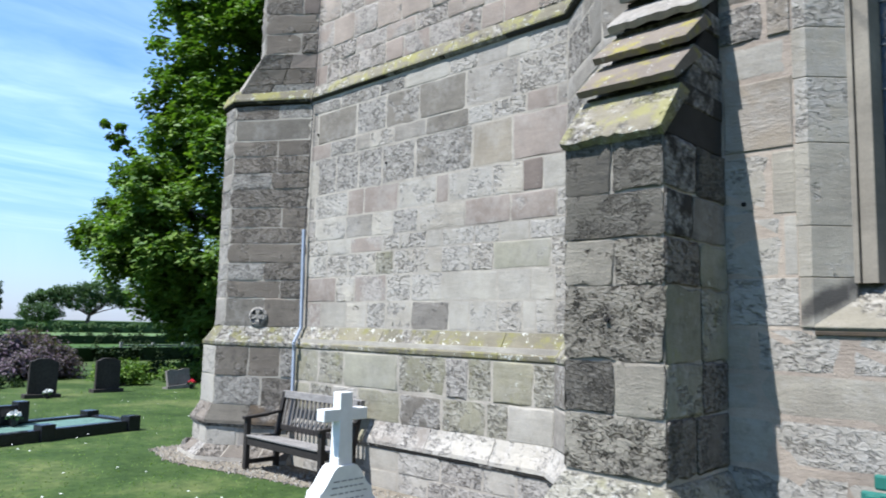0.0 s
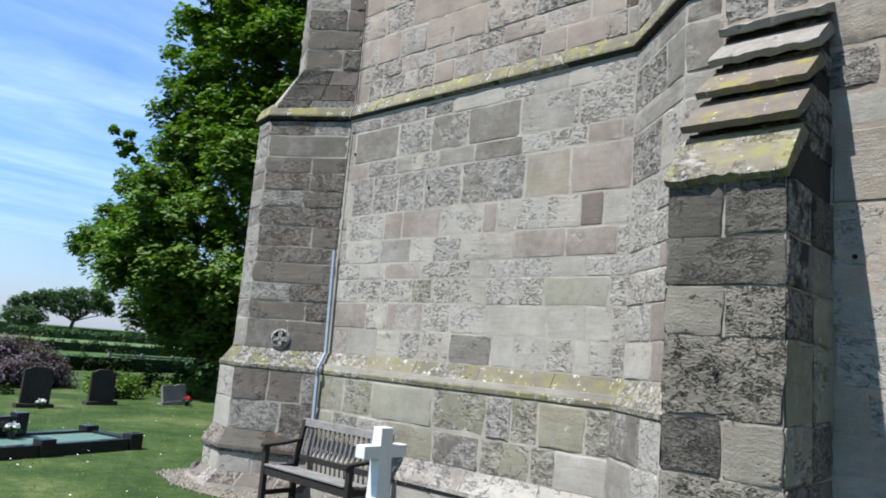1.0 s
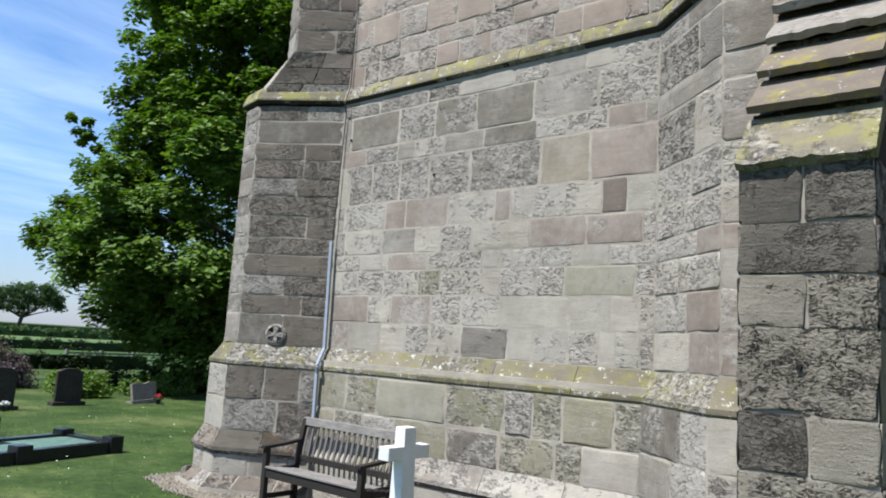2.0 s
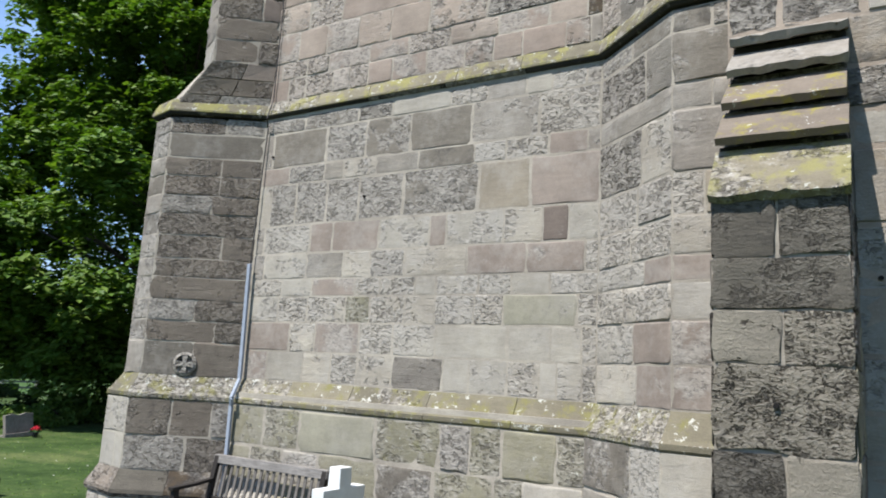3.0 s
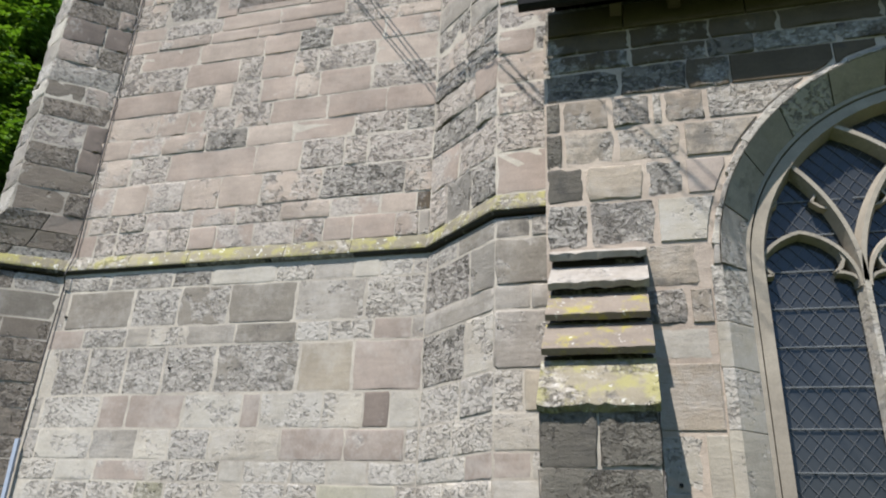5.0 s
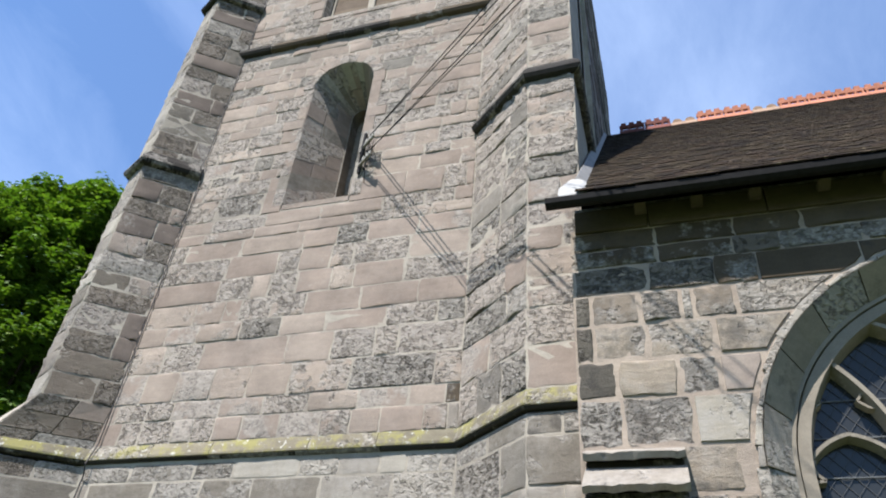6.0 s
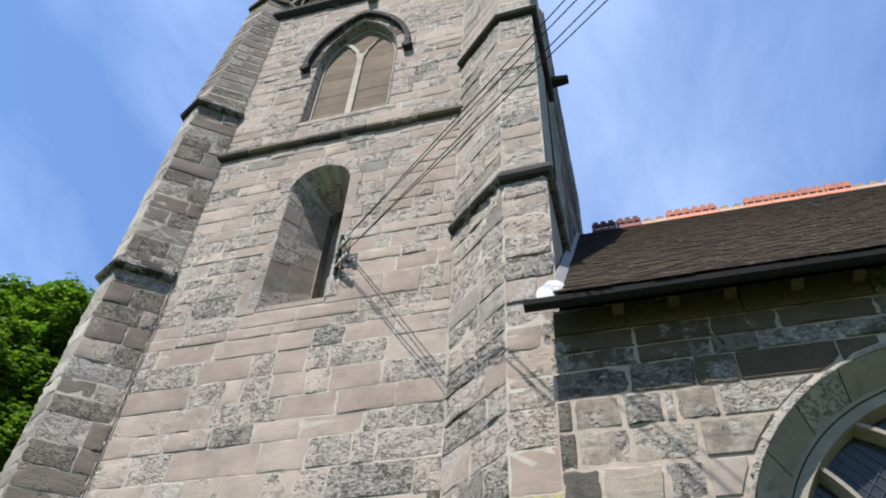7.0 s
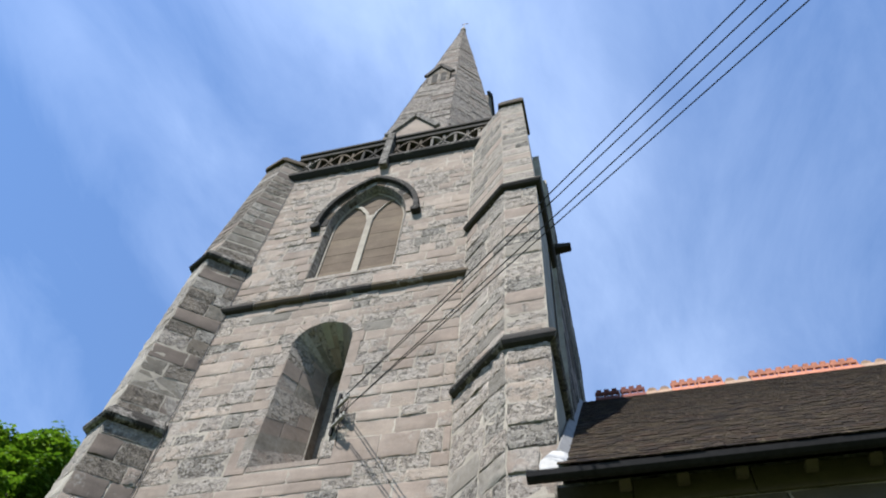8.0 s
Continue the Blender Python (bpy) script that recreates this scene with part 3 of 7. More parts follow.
# ---- tower ----
Y = 5.82
TOWER_L, TOWER_R = -8.1, -3.95
wall_t = empty("wall_tower_south", "weathered grey and pink sandstone tower wall in courses", "wall", kind="structure")
X0 = TOWER_L
LANCET_SPEC = (-6.08, 0.485, 10.62, 11.105)
BELFRY_SPEC = (-6.00, 0.80, 14.35, 15.78)
LANCET = rounded(LANCET_SPEC[0] - X0, 0.485, 8.28, 10.62)
BELFRY = pointed(BELFRY_SPEC[0] - X0, 0.80, 12.55, 14.35, 15.78)


def openings(z):
    return LANCET(z) or BELFRY(z)


def widened(z):
    h = openings(z)
    return h and (h[0] + 0.9, h[1] + 0.9)


backing("wall_core", (TOWER_L - 0.9, Y), (TOWER_R + 0.9, Y), 1.6, 17.0, 0.9, MORTAR, widened, wall_t)
# courses below the string: heights, joints and stone kinds from the plinth up
COURSES = [1.75, 2.07, 2.39, 2.675, 2.87, 3.16, 3.49, 3.98, 4.185, 4.61, 4.80]
LOWER = [
    "k38 p57 e42 e38 e48 W64 p31 p43 e34 p18 p25 e14",
    "k66 e37 k61 e43 p51 p79 p43 p29 e14",
    "p44 e44 e53 o32 e43 e36 p44 e31 O73 e18",
    "e46 p44 k59 e32 e43 p24 p47 p34 p38 p44",
    "g17 p64 g52 e36 g43 e73 k63 k57 e12",
    "g12 p70 k31 k62 p62 k19 p63 e39 q25 p28",
    "e18 d38 d46 d44 d58 d89 y55 k67",
    "k43 d53 g27 e45 g55 d66 p35 e45 k38 g12",
    "g13 d82 g56 d58 d72 g74 e60",
    "d60 d77 W46 p72 e43 g42 p26 p34 g14",
]
masonry(wall_t, (TOWER_L, Y), (TOWER_R, Y), 1.75, 4.80, lines=COURSES, rows={c: laid(q, TOWER_R - TOWER_L) for c, q in enumerate(LOWER)}, joint=0.013, proud=(0.002, 0.008))
LINES_B = [5.02, 5.29, 5.505, 5.885, 6.25, 6.51, 6.82, 7.15, 7.49, 7.78, 7.95, 8.17]
MIDDLE = [
    "r30 w28 w44 s26 w27 r35 r47 s49 u35 u34 r48 u26 g12",
    "s15 w40 w33 r59 r52 w53 w56 r55 s38 x15",
    "r39 s43 s47 w45 s50 w70 W93 w29",
    "w52 w51 r108 s55 u50 w26 u73",
    "s44 r43 s57 W52 s56 r73 w58 W31",
    "w75 s39 r23 w41 w44 r68 r69 r56",
    "r98 w46 s23 w37 r44 w29 r62 w76",
    "w101 r70 w30 r41 w29 w71 s73",
    "w31 r82 s86 r45 W41 r64 r65",
    "r50 u74 r64 r76 w48 w54 w50",
    "u57 u79 r79 r84 w55 w39 r23",
]
masonry(wall_t, (TOWER_L, Y), (TOWER_R, Y), 5.02, 8.17, lines=LINES_B, rows={c: laid(q, TOWER_R - TOWER_L) for c, q in enumerate(MIDDLE)}, joint=0.013, rough=1.4, proud=(0.001, 0.016))
upper = empty("wall_tower_upper", "upper tower wall of pinkish grey sandstone round two windows", "wall", kind="structure")
UPPER_LINES = [8.17, 8.56] + heights(8.56, 11.80, 0.225)[1:]
masonry(upper, (TOWER_L, Y), (TOWER_R, Y), 8.17, 11.80, mats=MIX_UPPER, lines=UPPER_LINES, rows={0: laid("w53 W72 r33 r167 r51 w29 r10", TOWER_R - TOWER_L)}, hole=openings, long=(0.2, 0.72), joint=0.013, rough=1.5, proud=(0.001, 0.019))
masonry(upper, (TOWER_L, Y), (TOWER_R, Y), 12.03, 16.85, 0.235, MIX_UPPER, hole=openings, long=(0.2, 0.72), joint=0.013, rough=1.5, proud=(0.001, 0.019))

# plinth below
wall_p = empty("wall_tower_plinth", "tower plinth of weathered sandstone with lichened slopes", "wall", kind="structure")
B = Builder()
B.box(-9.0, -3.0, 5.70, 6.6, 0.0, 1.6)
B.make("plinth_core", MORTAR, wall_p)
PJ = [([-7.75, -7.30, -6.8, -6.07, -5.44, -4.81, -4.54, -3.99], "oopodoopo"), ([-7.59, -7.09, -6.11, -5.38, -5.07, -4.75, -4.24, -3.83], "ooOogooog")]
masonry(wall_p, (-8.2, 5.70), (-3.6, 5.70), 0.70, 1.47, lines=[0.70, 1.05, 1.47], rows={c: ([0.0] + [j + 8.2 for j in js] + [4.6], [KIND[q] for q in ks]) for c, (js, ks) in enumerate(PJ)}, joint=0.016, rough=1.7)
masonry(wall_p, (-8.4, 5.62), (-3.4, 5.62), 0.0, 0.47, lines=[-0.05, 0.20, 0.46], mats=[(STONE_PALE, 3), (STONE_GREY, 1)], long=(0.4, 0.8))
B = Builder()
B.box(-9.0, -3.0, 5.62, 5.70, -0.05, 0.5)
B.make("foot_core", MORTAR, wall_p)

# far sides of the tower
wall_b = empty("wall_tower_back", "far sides of the tower in grey sandstone", "wall", kind="structure")
B = Builder()
B.box(-9.02, -2.76, 6.62, 12.6, 0, 17.0)
B.make("core", STONE_GREY, wall_b)
# dark stones put the east face's shade into the colour
masonry(wall_b, (-2.55, 6.85), (-2.55, 12.2), 6.5, 16.6, 0.33, [(STONE_SOOT_SHADE, 3), (STONE_UPPER, 1)], long=(0.5, 1.0))
B = Builder()
B.box(-2.75, -2.62, 6.3, 6.83, 6.0, 16.8)
B.box(-2.75, -2.55, 6.83, 12.3, 6.0, 16.65)
B.make("east_core", MORTAR, wall_b)


# ---- tower buttresses ----
def buttress_stage(parent, plan, z0, z1, name, mats, mean=0.29, plan2=None, faces=(0, 1), lines=None, ends=None, worn=1.4, long=(0.3, 0.75), rows=None, joint=0.013):
    """A stage of a tower buttress over an open plan, left to right as seen from outside."""
    close = lambda p: list(p) + [(p[-1][0], 6.6), (p[0][0], 6.6)]
    B = Builder()
    B.prism(close(plan), z0, z1, close(plan2) if plan2 else None)
    B.make(name, MORTAR, parent)
    if plan2:
        # sloped stones over the set-off
        at = lambda i, k, t, d: Vector((*plan[i], z0)).lerp(Vector((*plan2[i], z1)), k).lerp(Vector((*plan[i + 1], z0)).lerp(Vector((*plan2[i + 1], z1)), k), t) + d
        for i in range(len(plan) - 1):
            e, f = at(i, 0, 1, Vector()) - at(i, 0, 0, Vector()), at(i, 1, 0, Vector()) - at(i, 0, 0, Vector())
            if e.length < 0.1:
                continue
            nrm = e.cross(f).normalized()
            rows_ = max(1, round(f.length / 0.27))
            for r in range(rows_):
                k0, k1 = r / rows_ + 0.006, (r + 1) / rows_ - 0.006
                n_ = max(1, round(e.length / RNG.uniform(0.35, 0.6)))
                cuts = [0.0] + [(q + RNG.uniform(-0.2, 0.2)) / n_ for q in range(1, n_)] + [1.0]
                for q in range(n_):
                    t0, t1 = cuts[q] + 0.005, cuts[q + 1] - 0.005
                    o, b_ = nrm * RNG.uniform(0.003, 0.007), nrm * -0.03
                    P = [(k0, t0), (k0, t1), (k1, t1), (k1, t0)]
                    S = Builder()
                    S.hexa([at(i, k, t, b_) for k, t in P] + [at(i, k, t, o) for k, t in P])
                    S.make("slope_stone", pick(mats), parent, bevel=0.006)
        return
    zs = lines or heights(z0 + 0.02, z1, mean, 0.2)
    for i in faces:
        masonry(parent, plan[i], plan[i + 1], z0, z1, mats=ends if ends and i < len(faces) - 1 else mats, lines=zs, long=long, rough=worn, joint=joint, proud=(0.002, 0.006 + 0.006 * worn), rows=rows and rows.get(i))


STRING = [(-0.02, 0.225), (0.0, 0.225), (0.024, 0.17), (0.052, 0.085), (0.052, 0.062), (0.02, 0.05), (-0.02, 0.05)]
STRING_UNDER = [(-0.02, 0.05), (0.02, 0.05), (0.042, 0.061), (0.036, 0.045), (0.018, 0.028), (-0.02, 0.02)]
DRIP = [(-0.02, 0.20), (0.0, 0.20), (0.08, 0.06), (0.095, -0.01), (0.07, -0.06), (0.03, -0.08), (-0.02, -0.09)]
PLINTH = [(-0.02, 0.25), (0.0, 0.25), (0.05, 0.16), (0.11, 0.06), (0.136, 0.03), (0.134, -0.01), (0.12, -0.03), (-0.02, -0.03)]
FOOT = [(-0.02, 0.22), (0.0, 0.22), (0.045, 0.12), (0.105, 0.02), (0.11, -0.02), (0.085, -0.03), (-0.02, -0.03)]
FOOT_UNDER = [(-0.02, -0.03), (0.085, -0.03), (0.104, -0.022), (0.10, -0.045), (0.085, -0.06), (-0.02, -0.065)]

LEFT_A = [(-9.48, 5.30), (-9.10, 5.22), (-8.12, Y)]
LEFT_B = [(-9.05, 5.56), (-8.66, 5.36), (-8.05, Y)]
LEFT_C = [(-9.19, 6.1), (-9.18, 5.62), (-8.66, 5.42), (-8.07, Y)]
LEFT_D = [(-8.97, 6.1), (-8.96, 5.74), (-8.42, 5.58), (-8.10, Y)]
RIGHT_A = [(-3.95, Y), (-3.16, 5.14), (-2.62, 5.12)]
LEFT_MIX = [(STONE_BROWN, 6), (STONE_DARK, 2)]
QUOIN_MIX = [(STONE_PALE, 2), (STONE_GREY, 3), (STONE_DARK, 2)]
LEFT_UP = [(STONE_BROWN, 6), (STONE_DARK, 2), (STONE_PLUM, 2), (STONE_UPPER, 1)]
RIGHT_MIX = [(STONE_PALE, 3), (STONE_GREY, 3), (STONE_WORN, 3), (STONE_DARK, 1.2), (STONE_PINK, 0.7)]
RIGHT_UP = [(STONE_UPPER, 3), (STONE_ERODED, 3.5), (STONE_WORN_DARK, 3), (STONE_ROSE, 1), (STONE_GREY, 1)]
# the canted side and the front of the east buttress, course by course from the plinth up
CANT = ["e60 k44", "p55 k49", "e40 e64", "p70 k34", "e50 e54", "e60 g44", "W64 e40", "g104", "W70 W34", "d50 d54"]
FRONT = ["k54", "k30 e24", "p54", "k30 p24", "e54", "e24 y30", "g54", "g30 g24", "d54", "d30 d24"]


def shifted(plan, d):
    """The plan pushed outwards by d on all its faces."""
    P = [Vector((*p, 0)) for p in plan]
    out = []
    for i, p in enumerate(P):
        d0 = (P[i] - P[i - 1]).normalized() if i else (P[1] - P[0]).normalized()
        d1 = (P[i + 1] - P[i]).normalized() if i < len(P) - 1 else d0
        n0, n1 = Vector((d0.y, -d0.x, 0)), Vector((d1.y, -d1.x, 0))
        b = n0 + n1
        q = p + b / b.dot(n0) * d
        out.append((q.x, q.y))
    return out


but_w = empty("tower_buttress", "grey sandstone buttress with sloped set-offs at the tower corner", "buttress", "tower buttresses")
LEFT_P = shifted([(-9.50, 5.9)] + LEFT_A, 0.12)[0:]
buttress_stage(but_w, LEFT_P, 0.45, 1.52, "lower_stage", LEFT_MIX, faces=(0, 1, 2), lines=[0.70, 1.08, 1.48], ends=QUOIN_MIX)
LEFT_F = shifted([(-9.50, 5.9)] + LEFT_A, 0.19)
buttress_stage(but_w, LEFT_F, -0.05, 0.5, "foot", LEFT_MIX, faces=())
for i in (0, 1, 2):
    masonry(but_w, LEFT_F[i], LEFT_F[i + 1], 0, 0.46, mats=[(STONE_PALE, 3), (STONE_WORN, 2), (STONE_GREY, 1)], lines=[0.12, 0.46], long=(0.3, 0.6), rough=1.6, joint=0.02)
FL = shifted(LEFT_F, 0.16)
buttress_stage(but_w, FL, -0.05, 0.06, "footing", LEFT_MIX, faces=())
buttress_stage(but_w, FL, 0.06, 0.2, "footing_slope", LEFT_MIX, plan2=LEFT_F)
for i in (0, 1, 2):
    p, q = Vector(FL[i]), Vector(FL[i + 1])
    u = (q - p).normalized()
    nrm = Vector((u.y, -u.x))
    s = 0.0
    while s < (q - p).length - 0.05:
        w = min(RNG.uniform(0.12, 0.34), (q - p).length - s)
        a, c = p + u * (s + 0.008), p + u * (s + w - 0.008)
        h, d0, d1 = RNG.uniform(0.09, 0.17), RNG.uniform(-0.04, 0.04), RNG.uniform(-0.04, 0.04)
        B = Builder()
        P = lambda b, d, z: (b.x + nrm.x * d, b.y + nrm.y * d, z)
        B.hexa([P(a, d0, -0.03), P(c, d1, -0.03), P(c, -0.2, -0.03), P(a, -0.2, -0.03), P(a, -0.10 + d0, h), P(c, -0.10 + d1, h), P(c, -0.2, h + 0.04), P(a, -0.2, h + 0.04)])
        B.make("footing_stone", pick([(STONE_WORN_DARK, 2), (STONE_GREY, 3), (STONE_DARK, 1)]), but_w, bevel=0.02)
        s += w
buttress_stage(but_w, [(-9.50, 5.9)] + LEFT_A, 1.6, 4.78, "stage", LEFT_MIX, faces=(0, 1, 2), lines=[1.73, 2.12, 2.36, 2.60, 2.86, 3.08, 3.36, 3.62, 3.84, 4.08, 4.30, 4.60, 4.80], ends=QUOIN_MIX, long=(0.5, 1.0), joint=0.008)
buttress_stage(but_w, LEFT_A, 4.88, 5.50, "set_off", LEFT_UP, plan2=LEFT_B)
buttress_stage(but_w, [(-9.06, 6.1)] + LEFT_B, 5.48, 9.05, "stage", LEFT_UP, faces=(0, 1, 2), ends=QUOIN_MIX, long=(0.3, 0.75), joint=0.010, worn=2.2)
buttress_stage(but_w, [(-9.06, 6.1)] + LEFT_B, 9.15, 13.05, "stage", LEFT_UP, faces=(0, 1, 2), ends=QUOIN_MIX, long=(0.3, 0.75), joint=0.010, worn=2.2)
buttress_stage(but_w, [(-9.06, 6.1)] + LEFT_B, 13.15, 13.32, "set_off", LEFT_UP, plan2=LEFT_C)
buttress_stage(but_w, LEFT_C, 13.31, 17.55, "tapered_stage", LEFT_UP, plan2=LEFT_D)
B = Builder()
B.prism([(-9.01, 5.68), (-8.50, 5.50), (-8.0, 5.8), (-8.0, 6.4), (-9.01, 6.4)], 17.53, 17.68)
B.prism([(-8.92, 5.72), (-8.50, 5.56), (-8.06, 5.84), (-8.06, 6.35), (-8.92, 6.35)], 17.68, 17.82)
B.make("cap", STONE_SOOT_SHADE, but_w, bevel=0.02)

but_e = empty("tower_buttress", "pale and dark sandstone buttress with a canted side", "buttress", "tower buttresses")
buttress_stage(but_e, shifted(RIGHT_A, 0.12), -0.05, 1.52, "lower_stage", RIGHT_MIX, lines=[0.0, 0.35, 0.70, 1.08, 1.48])
buttress_stage(but_e, RIGHT_A, 1.6, 4.80, "stage", RIGHT_MIX, lines=COURSES, worn=1.3, rows={0: {c: laid(q, 1.042) for c, q in enumerate(CANT)}, 1: {c: laid(q, 0.54) for c, q in enumerate(FRONT)}})
buttress_stage(but_e, RIGHT_A, 4.9, 9.05, "stage", RIGHT_UP, worn=2.4, lines=[5.02, 5.44, 5.84, 6.16, 6.50, 6.78, 7.1, 7.42, 7.74, 8.08, 8.4, 8.72, 9.03])
buttress_stage(but_e, RIGHT_A, 9.15, 13.1, "stage", RIGHT_UP, worn=2.2)
buttress_stage(but_e, RIGHT_A, 13.2, 17.3, "tapered_stage", RIGHT_UP, plan2=[(-3.93, Y), (-3.24, 5.24), (-2.78, 5.22)])
B = Builder()
B.prism([(-3.36, 5.60), (-3.29, 5.18), (-2.73, 5.16), (-2.73, 6.0), (-3.36, 6.0)], 17.3, 17.46)
B.prism([(-3.32, 5.63), (-3.25, 5.24), (-2.78, 5.22), (-2.78, 5.95), (-3.32, 5.95)], 17.46, 17.66)
B.make("cap", STONE_SOOT_SHADE, but_e, bevel=0.02)


# mouldings that run round wall and buttresses, stone by stone
def line(pts, z):
    return [(p[0], p[1], z) for p in pts]


def moulding(name, label, path, prof, mats, piece=0.9):
    """A run of moulded stones with fine joints between them."""
    root = empty(name, label, "moulding", kind="structure")
    n = len(path)
    for i in range(n - 1):
        a, b = Vector(path[i]), Vector(path[i + 1])
        L = (b - a).length
        k = max(1, round(L / piece))
        cuts = [0.0] + [min(L, max(0, L * (q + RNG.uniform(-0.2, 0.2)) / k)) for q in range(1, k)] + [L]
        for q in range(k):
            s, e = a + (b - a) * (cuts[q] / L), a + (b - a) * (cuts[q + 1] / L)
            pre = path[i - 1] if q == 0 and i > 0 else None
            post = path[i + 2] if q == k - 1 and i + 2 < n else None
            pts = ([Vector(pre)] if pre else []) + [s, e] + ([Vector(post)] if post else [])
            ob = sweep("moulded_stone", pick(mats), pts, prof, root)
            lo, hi = (1 if pre else 0), (1 if post else 0)
            me = ob.data
            m = len(prof)
            # keep only this stone's own stretch of the mitred run
            vs = [v.co.copy() for v in me.vertices]
            keep = vs[lo * m:(lo + 2) * m]
            g = (e - s).normalized() * 0.003
            jig = Vector((0, 0, RNG.uniform(-0.004, 0.004)))
            keep = [c + jig + (g if t < m and not pre else Vector()) - (g if t >= m and not post else Vector()) for t, c in enumerate(keep)]
            fs = [(j, (j + 1) % m, m + (j + 1) % m, m + j) for j in range(m)] + [tuple(range(m - 1, -1, -1)), tuple(range(m, 2 * m))]
            me2 = bpy.data.meshes.new("moulded_stone")
            me2.from_pydata(keep, [], fs)
            me2.materials.append(me.materials[0])
            ob.data = me2
            bpy.data.meshes.remove(me)
    return root


LINE = [(-9.50, 5.9)] + LEFT_A[:2] + [(LEFT_A[2][0], Y), (TOWER_R, Y)] + RIGHT_A[1:]
LICH = [(STONE_LICHEN, 1)]
moulding("string_course", "lichened sandstone string course round the tower", line(LINE, 4.80), STRING, LICH)
# crusted hollow whose black also carries the string's shadow in its colour
moulding("string_underside", "soot-black hollow under the string course, shadow coloured in", line(LINE, 4.80), STRING_UNDER, [(STONE_CRUST_SHADE, 1)])
moulding("plinth_moulding", "yellow-lichened sandstone plinth slope", line(LINE, 1.50), PLINTH, [(STONE_SPLASH, 1)])
FOOT_LINE = line(shifted(LINE, 0.12), 0.49)
moulding("foot_moulding", "dark sandstone foot slope with a drip edge", FOOT_LINE[:4], FOOT, [(STONE_SOOT_SHADE, 2), (STONE_BLOCK, 2), (STONE_BROWN, 1)], 0.6)
moulding("foot_moulding", "pale lichened sandstone foot slope with a drip edge", FOOT_LINE[3:], FOOT, [(STONE_GREY, 2), (STONE_OLIVE, 3), (STONE_PALE, 1)])
# dark line under the drip edge: overhang shadow put into the colour
moulding("foot_underside", "black-crusted hollow under the foot slope, overhang shade in its colour", FOOT_LINE, FOOT_UNDER, [(STONE_CRUST_SHADE, 1)])
DK = [(STONE_CRUST_SHADE, 1)]
moulding("drip_mould", "black-crusted drip mould on the buttress", line([(-9.06, 6.1)] + LEFT_B, 9.10), DRIP, DK)
moulding("drip_mould", "black-crusted drip mould on the buttress", line(RIGHT_A + [(-2.62, 11.0)], 9.10), DRIP, DK)
moulding("drip_mould", "black-crusted drip mould on the buttress", line([(-9.06, 6.1)] + LEFT_B, 13.12), DRIP, DK)
moulding("drip_mould", "black-crusted drip mould on the buttress", line(RIGHT_A + [(-2.62, 11.0)], 13.22), DRIP, DK)
moulding("string_course", "black-crusted string below the bell window", line([(-8.3, Y), (-3.8, Y)], 11.86), DRIP, [(STONE_CRUST_SHADE, 3), (STONE_SOOT_SHADE, 1)])

# lancet with a deep splayed reveal
lan = empty("window_1", "narrow round-headed tower window in a deep stone reveal", "window", kind="structure")
LS = LANCET_SPEC
IN = (-6.0, 0.175, 10.50, 10.70)
LAN_MIX = [(STONE_ROSE, 3), (STONE_UPPER, 3), (STONE_ERODED, 2), (STONE_DARK, 2), (STONE_PALE, 1)]
OUTER, INNER = legs(arc(*LS, n=6), 8.28), legs(arc(*IN, n=6), 8.75)
RUN = []
for i in range(len(OUTER) - 1):
    k = 8 if i in (0, len(OUTER) - 2) else 1
    for q in range(k):
        at = lambda P, t: (P[i][0] + (P[i + 1][0] - P[i][0]) * t, P[i][1] + (P[i + 1][1] - P[i][1]) * t)
        RUN.append((at(OUTER, q / k), at(INNER, q / k), at(OUTER, (q + 1) / k), at(INNER, (q + 1) / k)))
for o0, i0, o1, i1 in RUN:
    cut = RNG.choice((0.0, 0.4, 0.55, 0.65))
    for d0, d1 in (((0.0, 1.0),) if not cut else ((0.0, cut - 0.01), (cut + 0.01, 1.0))):
        P = lambda o, n_, d, w: (o[0] + (n_[0] - o[0]) * d + (o[0] - LS[0]) * w, Y - 0.012 + 0.63 * d, o[1] + (n_[1] - o[1]) * d + (max(0, o[1] - LS[2])) * w)
        e = RNG.uniform(-0.02, 0.0)
        B = Builder()
        B.solid([P(o0, i0, d0, e), P(o1, i1, d0, e), P(o1, i1, d1, e), P(o0, i0, d1, e), P(o0, i0, d0, 0.3), P(o1, i1, d0, 0.3), P(o1, i1, d1, 0.3), P(o0, i0, d1, 0.3)],
                [(0, 1, 2, 3), (7, 6, 5, 4), (4, 5, 1, 0), (5, 6, 2, 1), (6, 7, 3, 2), (7, 4, 0, 3)])
        B.make("reveal_stone", pick(LAN_MIX), lan)
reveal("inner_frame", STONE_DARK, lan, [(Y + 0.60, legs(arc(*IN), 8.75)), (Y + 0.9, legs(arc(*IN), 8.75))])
B = Builder()
B.solid([(-6.555, Y - 0.006, 8.20), (-5.605, Y - 0.006, 8.20), (-5.605, Y + 0.7, 8.20), (-6.555, Y + 0.7, 8.20), (-6.555, Y - 0.006, 8.28), (-5.605, Y - 0.006, 8.28), (-5.605, Y + 0.7, 8.80), (-6.555, Y + 0.7, 8.80)],
        [(3, 2, 1, 0), (4, 5, 6, 7), (0, 1, 5, 4), (1, 2, 6, 5), (2, 3, 7, 6), (3, 0, 4, 7)])
B.make("window_sill", STONE_UPPER, lan)
GLASS, gn, gl, gb = material("old_glass", 0.08)
gb.inputs["Base Color"].default_value = (0.028, 0.030, 0.031, 1)
gb.inputs["Specular IOR Level"].default_value = 0.3
